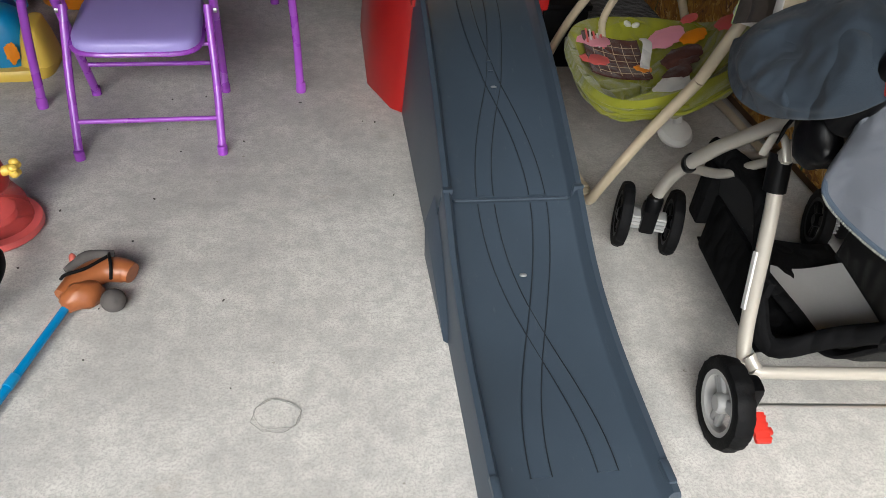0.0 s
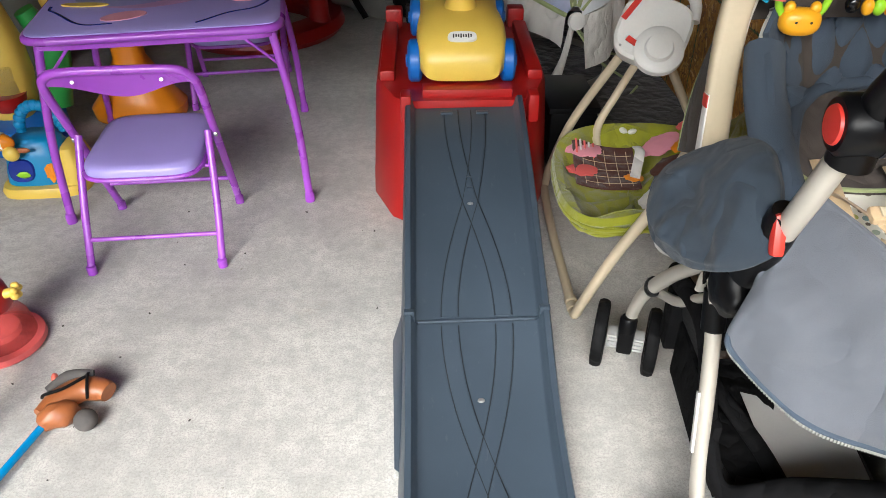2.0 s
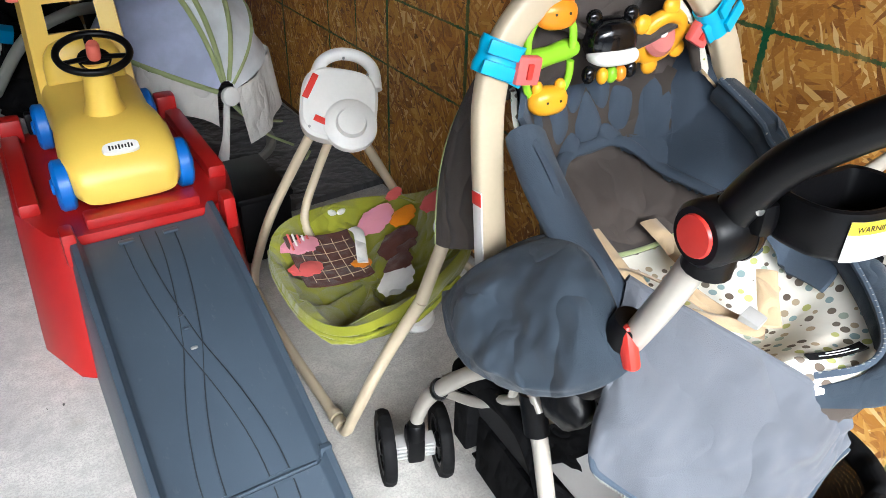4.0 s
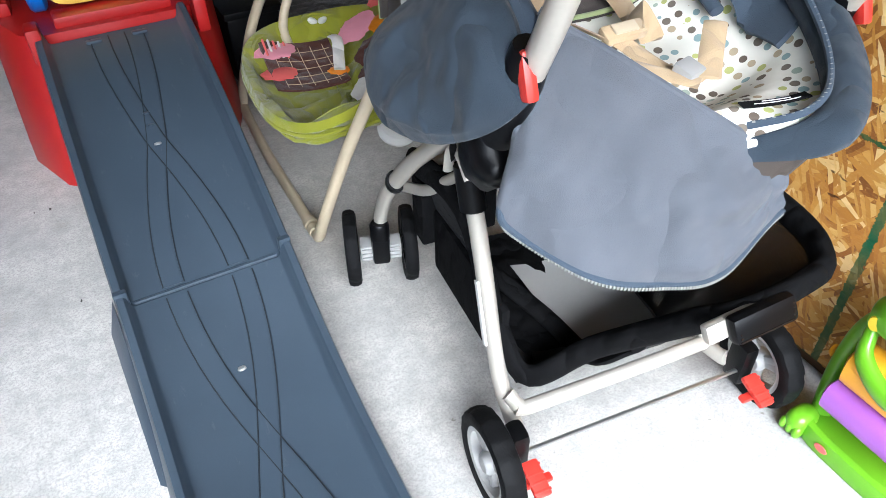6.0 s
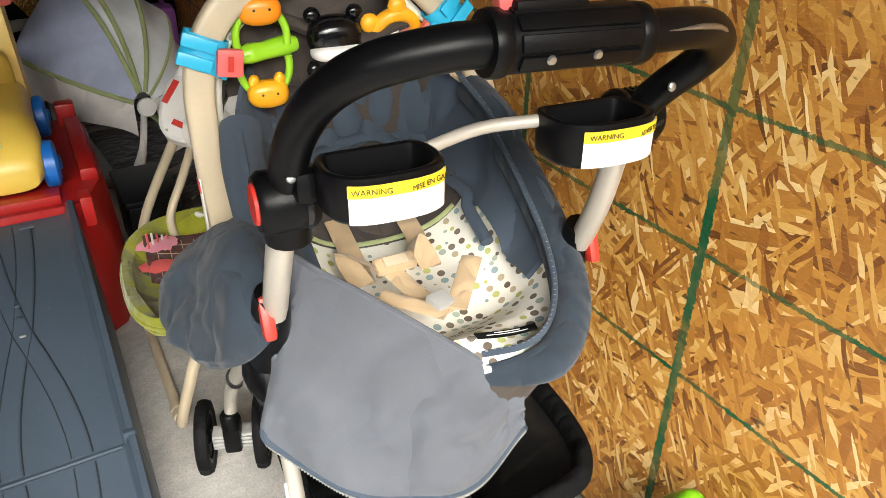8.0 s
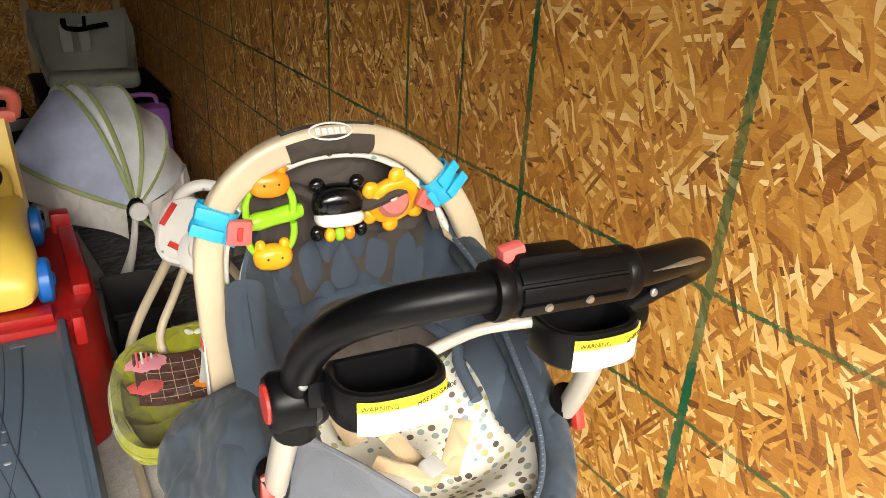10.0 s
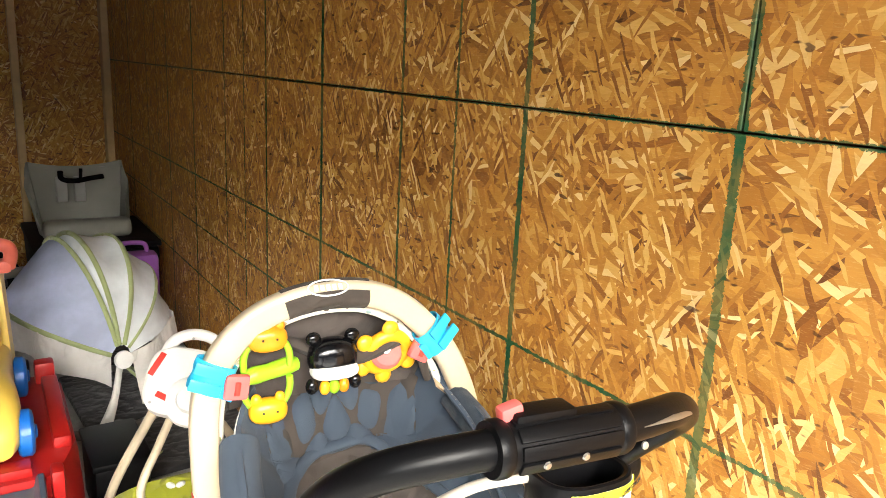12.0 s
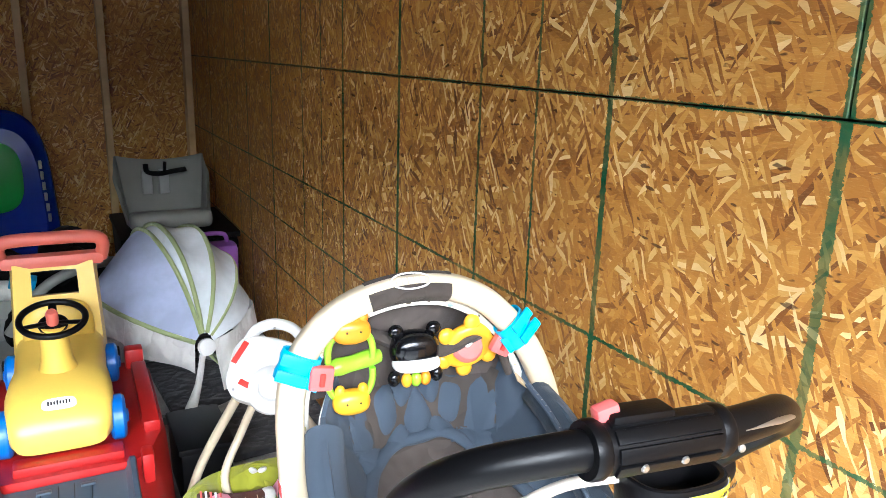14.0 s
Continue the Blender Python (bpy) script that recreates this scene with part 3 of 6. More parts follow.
part("side_foot", loft([[Vector((bed_x(1.25) - 0.152, y, z)) for y, z in ((1.10, 0.002), (1.39, 0.002), (1.42, 0.125), (1.33, 0.10))], [Vector((bed_x(1.25) - 0.172, y, z)) for y, z in ((1.12, 0.002), (1.37, 0.002), (1.395, 0.075), (1.32, 0.06))]]), SLATE, roller)
for y in (1.655, 1.219, 1.73, 1.70):
    part("bolt", lathe([(0.0075, 0), (0.0065, 0.003), (0, 0.0045)], (bed_x(y), y, bed_z(y) + 0.001), (-20, 0, 0), 12), GREY_HUB if y < 1.68 else SLATE, roller)

platform = thing("toy_ramp_platform", (0.25, 2.2, 0), "bright red hollow plastic launch platform with flared sides", "toy platform")


def plan_ring(grow, z):
    pts = [(0.115, 1.905), (0.395, 1.905), (0.425, 1.93), (0.468, 2.06), (0.468, 2.42), (0.445, 2.50), (0.06, 2.50), (0.037, 2.42), (0.037, 2.06), (0.085, 1.93)]
    return [Vector((0.252 + (x - 0.252) * (1 + grow), 2.2 + (y - 2.2) * (1 + grow * 0.6), z)) for x, y in pts]


skirt = loft([plan_ring(0.10, 0.001), plan_ring(0.09, 0.06), plan_ring(0.02, 0.33), plan_ring(0.0, 0.355), plan_ring(-0.10, 0.356)], caps=True)
part("platform_body", skirt, RED, platform)
for s in (-1, 1):
    part("corner_post", box((0.265 + s * 0.152, 1.885, 0.35), (0.026, 0.05, 0.075), 0.008), RED, platform)
    part("side_rail", box((0.252 + s * 0.188, 2.23, 0.368), (0.040, 0.40, 0.034), 0.010), RED, platform)
    part("back_block", box((0.252 + s * 0.180, 2.462, 0.385), (0.050, 0.05, 0.065), 0.010), RED, platform)
    part("wheel_stop", box((0.252 + s * 0.135, 2.452, 0.400), (0.020, 0.03, 0.055), 0.006), BLACK, platform)
part("front_step", box((0.262, 1.945, 0.366), (0.22, 0.05, 0.024), 0.006), RED, platform)

settle(platform, (0.252, 1.905, 0), (0.284, 1.985, 0), (1.06, 1.03, 1.0), -1.5)

car = thing("ride_on_car", (0.245, 2.2, 0.357), "faded yellow ride-on toy car with blue wheels and black steering wheel", "toy car")
CX = 0.249


def slab(y, z, a, b, e=4.0):
    return oval((CX, y, z), (1, 0, 0), (0, 0, 1), a, b, 36, e)


part("body", loft([slab(1.985, 0.408, 0.070, 0.018), slab(1.990, 0.412, 0.090, 0.030), slab(2.01, 0.425, 0.103, 0.044), slab(2.05, 0.440, 0.110, 0.054, 3.5), slab(2.10, 0.450, 0.112, 0.062, 3.2),
                   slab(2.17, 0.452, 0.108, 0.062, 3.2), slab(2.24, 0.450, 0.102, 0.058, 3.4), slab(2.34, 0.455, 0.104, 0.06), slab(2.46, 0.455, 0.104, 0.06), slab(2.475, 0.455, 0.09, 0.045)]), YELLOW, car)


def back_rest(u, v):
    z = 0.45 + 0.235 * v
    half = 0.108 - 0.010 * v
    return (CX + (u - 0.5) * 2 * half, 2.40 + 0.05 * v + 0.012 * math.cos((u - 0.5) * math.pi), z)


part("backrest", sheet(back_rest, 28, 34, 0.045, inside=lambda u, v: not (0.22 < u < 0.78 and 0.66 < v < 0.92)), YELLOW, car)
part("backrest_bulge", blob((CX, 2.385, 0.52), (0.085, 0.03, 0.085), power=3.0), YELLOW, car)
part("steering_column", lathe([(0.044, 0), (0.034, 0.03), (0.029, 0.09), (0.027, 0.12), (0.0, 0.122)], (CX, 2.155, 0.505), (12, 0, 0)), YELLOW, car)
wheel = part("steering_wheel", tube(oval((CX, 2.135, 0.636), (1, 0, 0), (0, 0.9, 0.44), 0.068, 0.055, 24), 0.0075, 10, 2, True), BLACK, car, "black plastic steering wheel")
b = lathe([(0.030, 0), (0.032, 0.008), (0.014, 0.014), (0, 0.015)], (CX, 2.137, 0.618), (26, 0, 0), 20)
for a in (-20, 200, 90):
    tube([(CX, 2.135, 0.628), (CX + 0.066 * math.cos(radians(a)), 2.135 + 0.049 * math.sin(radians(a)), 0.636 + 0.024 * math.sin(radians(a)))], 0.009, 8, 0, bm=b, flat=0.5)
part("steering_hub", b, BLACK, wheel)
part("horn_button", lathe([(0.013, 0), (0.013, 0.03), (0.010, 0.036), (0, 0.037)], (CX, 2.13, 0.628), (26, 0, 0), 18), PINK_RED, wheel, "faded red horn button")
for s in (-1, 1):
    for y, r in ((2.06, 0.052), (2.40, 0.052)):
        w = part("wheel", lathe([(0.0, -0.017), (0.036, -0.018), (0.046, -0.016), (0.052, -0.010), (0.052, 0.010), (0.046, 0.016), (0.036, 0.018), (0.0, 0.017)], (CX + s * 0.116, y, 0.357 + r), (0, 90, 0), 28), BLUE, car, "blue plastic wheel")
        part("hub_cap", lathe([(0.017, 0), (0.014, 0.005), (0, 0.006)], (CX + s * 0.134, y, 0.357 + r), (0, s * 90, 0), 16), BLUE, w)
grip = [(CX - 0.115, 2.455, 0.69), (CX - 0.122, 2.44, 0.73), (CX - 0.10, 2.43, 0.752), (CX, 2.43, 0.755), (CX + 0.10, 2.43, 0.752), (CX + 0.122, 2.44, 0.73), (CX + 0.115, 2.455, 0.69)]
part("push_handle", tube(grip, 0.017, 12, 5), PINK_RED, car, "faded red push handle")
part("handle_base", box((CX, 2.455, 0.692), (0.245, 0.05, 0.034), 0.014), PINK_RED, car)
plate = part("badge", loft([oval((CX, 2.024, 0.474), (1, 0, 0), (0, 0.72, 0.69), 0.036, 0.0135, 28, 3), oval((CX, 2.018, 0.484), (1, 0, 0), (0, 0.72, 0.69), 0.034, 0.012, 28, 3)]), WHITE, car, "cream oval badge")
for i in range(8):
    part("badge_mark", box((CX - 0.021 + i * 0.006, 2.0178, 0.4845), (0.0035, 0.001, 0.007 if i % 3 else 0.010), 0, (-46, 0, 0)), INK, plate, smooth=False)
settle(car, (0.249, 1.985, 0.357), (0.284, 2.035, 0.357), (1.06, 1.05, 1.08), -2.0)

# ---- folding table and chairs ----
def folding_chair(at, yaw, label):
    c = thing("folding_chair", (0, 0, 0), label, "chair", "children's folding chairs")
    hw = 0.158
    for s in (-1, 1):
        part("back_leg", tube([(s * hw, -0.157, 0.012), (s * hw, -0.085, 0.16), (s * (hw - 0.006), -0.010, 0.315)], 0.0095, 12, 5), PURPLE, c)
        part("rubber_foot", lathe([(0.012, 0), (0.012, 0.022), (0.010, 0.024)], (s * hw, -0.158, 0), (0, 0, 0), 14), PURPLE, c)
        part("rubber_foot", lathe([(0.012, 0), (0.012, 0.022), (0.010, 0.024)], (s * (hw + 0.004), 0.157, 0), (0, 0, 0), 14), PURPLE, c)
        part("hinge_bolt", lathe([(0.008, -0.004), (0.008, 0.003), (0, 0.005)], (s * (hw + 0.010), 0.0, 0.300), (0, 90 * s, 0), 12), STEEL, c)
    hoop = [(-hw - 0.004, 0.157, 0.012), (-hw - 0.006, 0.080, 0.16), (-hw - 0.008, -0.010, 0.335), (-hw - 0.008, -0.078, 0.465), (-hw + 0.012, -0.098, 0.503), (-hw + 0.05, -0.103, 0.513), (0, -0.104, 0.515),
            (hw - 0.05, -0.103, 0.513), (hw - 0.012, -0.098, 0.503), (hw + 0.008, -0.078, 0.465), (hw + 0.008, -0.010, 0.335), (hw + 0.006, 0.080, 0.16), (hw + 0.004, 0.157, 0.012)]
    part("frame_hoop", tube(hoop, 0.0105, 12, 5), PURPLE, c)

    def rest(u, v):
        drop = 0.055 + 0.022 * math.cos((u - 0.5) * 2 * math.pi)
        z = 0.508 - v * drop
        return ((u - 0.5) * 2 * (hw - 0.004), -0.102 + 0.52 * (0.508 - z) + 0.010 * math.cos((u - 0.5) * math.pi), z)
    br = part("backrest", sheet(rest, 24, 6, 0.004), PURPLE, c)
    part("printed_panel", sheet(lambda u, v: Vector(rest(0.04 + 0.92 * u, 0.06 + 0.84 * v)) + Vector((0, 0.0042, 0.003)), 24, 6, 0.0015), LILAC, br, "pale lilac printed panel")
    for s in (-1, 1):
        part("screw", lathe([(0.005, 0), (0.004, 0.002), (0, 0.0025)], (s * 0.095, -0.096, 0.486), (65, 0, 0), 10), STEEL, br)
    part("seat", loft([oval((-0.004, 0.045, z), (1, 0, 0), (0, 1, 0), 0.138 - d, 0.160 - d, 40, 5) for z, d in ((0.238, 0.008), (0.242, 0.0), (0.262, 0.0), (0.270, 0.006), (0.273, 0.02), (0.274, 0.06))]), LILAC, c, "pale lilac padded vinyl seat")
    part("seat_rim", tube(oval((-0.004, 0.045, 0.243), (1, 0, 0), (0, 1, 0), 0.140, 0.162, 32, 5), 0.006, 8, 1, True), PURPLE, c)
    part("back_stretcher", tube([(-hw, -0.124, 0.080), (hw, -0.124, 0.080)], 0.006, 10, 0), PURPLE, c)
    part("front_stretcher", tube([(-hw, 0.104, 0.112), (hw, 0.104, 0.112)], 0.006, 10, 0), PURPLE, c)
    part("seat_stretcher", tube([(-hw, -0.048, 0.236), (hw, -0.048, 0.236)], 0.005, 10, 0), PURPLE, c)
    c.matrix_basis = pose(*at, 0, 0, yaw) @ Matrix.Diagonal((1.03, 1.0, 1.0, 1))
    return c


folding_chair((-0.518, 1.938, 0), 2.5, "purple steel children's folding chair with padded lilac vinyl seat")
folding_chair((-0.475, 2.93, 0), 186, "purple steel children's folding chair tucked behind the table")

tab = thing("folding_table", (0, 0, 0), "square children's folding table with printed lilac top and purple legs", "table")
HT = 0.30
part("tabletop", loft([oval((0, 0, z), (1, 0, 0), (0, 1, 0), HT - d, HT - d, 48, 14) for z, d in ((0.516, 0.012), (0.518, 0.006), (0.530, 0.004), (0.533, 0.010))]), LILAC, tab, "lilac printed top")
part("top_rim", tube(oval((0, 0, 0.517), (1, 0, 0), (0, 1, 0), HT - 0.004, HT - 0.004, 48, 14), 0.011, 10, 1, True), PURPLE, tab)
part("apron", loft([oval((0, 0, 0.512), (1, 0, 0), (0, 1, 0), HT - 0.014, HT - 0.014, 48, 14), oval((0, 0, 0.488), (1, 0, 0), (0, 1, 0), HT - 0.018, HT - 0.018, 48, 14)]), PURPLE, tab)
for sx in (-1, 1):
    for sy in (-1, 1):
        part("leg", tube([(sx * (HT - 0.03), sy * (HT - 0.045), 0.50), (sx * (HT + 0.004), sy * (HT - 0.03), 0.25), (sx * (HT + 0.015), sy * (HT - 0.015), 0.0)], 0.0105, 12, 4), PURPLE, tab)
        part("leg_foot", lathe([(0.0135, 0), (0.0135, 0.02), (0.011, 0.03)], (sx * (HT + 0.015), sy * (HT - 0.015), 0), (0, 0, 0), 14), PURPLE, tab)
        part("brace", tube([(sx * (HT - 0.10), sy * (HT - 0.03), 0.492), (sx * (HT - 0.022), sy * (HT - 0.06), 0.40)], 0.004, 8, 0), PURPLE, tab)
PRINT = [("pink", PRINT_PINK, (-0.02, 0.03), 0.19, 0.155, 30), ("gown", PRINT_BLUE, (-0.09, -0.01), 0.14, 0.10, 8), ("pale", LILAC, (-0.17, 0.0), 0.06, 0.045, 0), ("flower", PINK, (-0.08, -0.19), 0.055, 0.03, 20), ("flower", PINK, (0.20, -0.08), 0.05, 0.04, -30),
         ("brown", BROWN_TOY, (0.165, 0.03), 0.085, 0.045, -12), ("tan", PRINT_PINK, (0.13, 0.02), 0.04, 0.026, 0), ("gold", YELLOW, (-0.19, 0.09), 0.07, 0.015, 8), ("gold", YELLOW, (-0.19, -0.09), 0.06, 0.014, -8)]
for i, (nm, mt, (x, y), a, d, ang) in enumerate(PRINT):
    u = Vector((math.cos(radians(ang)), math.sin(radians(ang)), 0))
    v = Vector((-u.y, u.x, 0))
    part("printed_patch", loft([oval((x, y, 0.5331), u, v, a, d, 28), oval((x, y, 0.5336 + 0.0004 * i), u, v, a * 0.99, d * 0.99, 28)]), mt, tab, smooth=False)
for k in range(4):
    a0 = k * 90 + 45
    pts = [(0.24 * math.cos(radians(a0 + d)) * 1.25, 0.24 * math.sin(radians(a0 + d)) * 1.25 * (0.9 + 0.06 * math.sin(radians(d * 9))), 0.5345) for d in range(-26, 27, 4)]
    part("printed_scroll", tube([(max(-0.27, min(0.27, x)), max(-0.27, min(0.27, y)), z) for x, y, z in pts], 0.004, 6, 2, flat=0.3), DEEP_BLUE, tab)
tab.matrix_basis = pose(-0.520, 2.372, 0, 0, 0, 7) @ Matrix.Diagonal((1.05, 1.10, 1.0, 1))

# ---- the stroller; built about its own middle, then turned into place ----
HOME = pose(0.7645, 0.879, 0, 0, 0, -6.0)
stroller = thing("stroller", (0, 0, 0), "baby stroller with champagne tubes, black basket and red brakes", "stroller")


def tyre_wheel(x, y, r, w, parent, hub_mat, spokes=3, name="wheel"):
    tyre = [(r * 0.70, -w * 0.42), (r * 0.86, -w * 0.5), (r * 0.96, -w * 0.42), (r, -w * 0.15), (r, w * 0.15), (r * 0.96, w * 0.42), (r * 0.86, w * 0.5), (r * 0.70, w * 0.42), (r * 0.68, 0), (r * 0.70, -w * 0.42)]
    t = lathe(tyre, (0, 0, 0), (0, 0, 0), 96)
    for v in t.verts:
        rad = math.hypot(v.co.x, v.co.y)
        if rad > r * 0.94:
            block = int((math.atan2(v.co.y, v.co.x) + math.pi) / math.tau * 32 + (0.5 if v.co.z > 0 else 0)) + int((math.atan2(v.co.y, v.co.x) + math.pi) / math.tau * 96) % 3 // 2
            k = 1.0 if block % 2 else 0.978
            v.co.x *= k
            v.co.y *= k
    t.transform(pose(x, y, r, 0, 90, 0))
    wheel_ob = part(name, t, RUBBER, parent, "black rubber tyre")
    h = lathe([(r * 0.60, -w * 0.36), (r * 0.705, -w * 0.40), (r * 0.705, w * 0.40), (r * 0.60, w * 0.36), (r * 0.58, 0), (r * 0.60, -w * 0.36)], (x, y, r), (0, 90, 0), 32)
    lathe([(0, -w * 0.46), (r * 0.16, -w * 0.46), (r * 0.22, -w * 0.3), (r * 0.22, w * 0.3), (r * 0.16, w * 0.46), (0, w * 0.46)], (x, y, r), (0, 90, 0), 20, bm=h)
    for k in range(spokes):
        a = k * math.tau / spokes + 0.5
        for d in (-0.22, 0.22):
            tube([(x, y + r * 0.18 * math.cos(a + d), r + r * 0.18 * math.sin(a + d)), (x, y + r * 0.63 * math.cos(a + d * 0.7), r + r * 0.63 * math.sin(a + d * 0.7))], r * 0.085, 8, 0, bm=h, flat=1.2)
    part("rim", h, hub_mat, wheel_ob, "grey spoked rim")
    return wheel_ob


def raised(p):
    """The chassis, drawn out a little behind and above the axles."""
    return Vector((p.x, 1.08 * p.y + 0.022, p.z + 0.055 * max(0.0, min(1.0, (p.z - 0.10) / 0.20))))


for s in (-1, 1):
    BEND = None
    tyre_wheel(s * 0.238, -0.036, 0.081, 0.036, stroller, GREY_HUB)
    BEND = raised
    part("wheel_fork", box((s * 0.200, -0.050, 0.088), (0.028, 0.036, 0.075), 0.010), BLACK, stroller)
    pedal = part("brake_pedal", box((s * 0.194, -0.098, 0.078), (0.026, 0.050, 0.011), 0.004, (18, 0, 0)), BRAKE_RED, stroller, "red brake pedal")
    part("pedal_bar", box((s * 0.190, -0.096, 0.066), (0.046, 0.012, 0.009), 0.003), BRAKE_RED, pedal)
    for k in range(4):
        part("tread_ridge", box((s * 0.194, -0.083 - 0.011 * k, 0.0865 - 0.0034 * k), (0.028, 0.004, 0.004), 0.001, (18, 0, 0)), BRAKE_RED, pedal)
    # rear leg, from the folding joint down to the fork
    part("rear_leg", tube([(s * 0.184, 0.135, 0.35), (s * 0.182, 0.095, 0.25), (s * 0.180, 0.045, 0.13), (s * 0.178, 0.010, 0.085), (s * 0.182, -0.022, 0.082), (s * 0.186, -0.035, 0.085)], 0.0125, 14, 6), SILVER_TUBE, stroller)
    part("joint_sleeve", tube([(s * 0.185, 0.148, 0.385), (s * 0.184, 0.128, 0.325)], 0.0185, 14, 0), BLACK, stroller)
    part("upper_leg", tube([(s * 0.185, 0.145, 0.37), (s * 0.183, 0.10, 0.45), (s * 0.181, 0.045, 0.54)], 0.0135, 14, 4), SILVER_TUBE, stroller)
    part("handle_tube", tube([(s * 0.199, -0.004, 0.585), (s * 0.196, -0.045, 0.68), (s * 0.188, -0.076, 0.775)], 0.0140, 14, 4), SILVER_TUBE, stroller)
    sleeve = part("latch_sleeve", tube([(s * 0.203, 0.035, 0.51), (s * 0.201, -0.003, 0.60), (s * 0.199, -0.014, 0.635)], [0.023, 0.023, 0.019], 14, 4), BLACK, stroller)
    part("fold_joint", blob((s * 0.206, 0.060, 0.470), (0.025, 0.036, 0.042), (-30, 0, 0), power=3.0, lump=0.2), BLACK, stroller, "black folding joint with straps")
    part("joint_strap", tube([(s * 0.212, 0.10, 0.50), (s * 0.222, 0.11, 0.46), (s * 0.212, 0.13, 0.42)], 0.010, 8, 5, flat=0.3), BLACK_CLOTH, stroller)
    part("latch", box((s * 0.209, -0.024, 0.612), (0.015, 0.018, 0.050), 0.006, (-22, 0, 0)), BRAKE_RED, sleeve, "red folding latch")
    part("front_leg", tube([(s * 0.186, 0.13, 0.47), (s * 0.200, 0.26, 0.33), (s * 0.218, 0.37, 0.215), (s * 0.226, 0.405, 0.155), (s * 0.228, 0.412, 0.125)], 0.0125, 14, 5), SILVER_TUBE, stroller)
    part("side_link", tube([(s * 0.188, 0.16, 0.36), (s * 0.190, 0.26, 0.27), (s * 0.20, 0.36, 0.22)], 0.008, 10, 4), SILVER_TUBE, stroller)
    part("hook_link", tube([(s * 0.205, 0.10, 0.40), (s * 0.208, 0.122, 0.425), (s * 0.206, 0.15, 0.415), (s * 0.204, 0.165, 0.37)], 0.0075, 10, 5, flat=0.6), SILVER_TUBE, stroller)
    part("cable_clip", lathe([(0.016, -0.006), (0.017, 0), (0.016, 0.006)], (s * 0.215, 0.352, 0.235), (45, 0, 0), 14), BLACK, stroller)
    part("leg_label", box((s * 0.1955, 0.075, 0.205), (0.004, 0.010, 0.085), 0.001, (-22, 0, 0)), PAPER, stroller, "white paper sticker")
    # swivelling double front wheel
    turn = pose(s * 0.230, 0.470, 0, 0, 0, -14) @ pose(-s * 0.228, -0.425, 0)
    BEND = lambda p, turn=turn: turn @ p
    f = part("caster_fork", box((s * 0.228, 0.425, 0.085), (0.034, 0.05, 0.062), 0.008), BLACK, stroller)
    part("fork_cap", lathe([(0.018, 0), (0.018, 0.03), (0.014, 0.036)], (s * 0.228, 0.414, 0.112), (0, 0, 0), 16), BLACK, f)
    for d in (-1, 1):
        part("spring_block", box((s * 0.228 + d * 0.028, 0.428, 0.075), (0.022, 0.034, 0.034), 0.003), GREY_HUB, f)
        for k in range(3):
            part("block_fin", box((s * 0.228 + d * 0.026, 0.409, 0.066 + 0.010 * k), (0.020, 0.005, 0.004), 0.001), GREY_HUB, f)
        tyre_wheel(s * 0.228 + d * 0.054, 0.435, 0.074, 0.026, stroller, BLACK)
BEND = raised
part("rear_crossbar", tube([(-0.178, 0.016, 0.112), (-0.165, 0.000, 0.099), (-0.14, -0.004, 0.097), (0.14, -0.004, 0.097), (0.165, 0.000, 0.099), (0.178, 0.016, 0.112)], 0.011, 12, 4), SILVER_TUBE, stroller)
part("brake_rod", tube([(-0.19, -0.058, 0.082), (0.19, -0.058, 0.082)], 0.0035, 8, 0), STEEL, stroller)
part("front_crossbar", tube([(-0.20, 0.36, 0.24), (0, 0.385, 0.235), (0.20, 0.36, 0.24)], 0.0095, 10, 4), SILVER_TUBE, stroller)
part("mid_crossbar", tube([(-0.184, 0.145, 0.40), (0, 0.15, 0.40), (0.184, 0.145, 0.40)], 0.010, 10, 3), SILVER_TUBE, stroller)

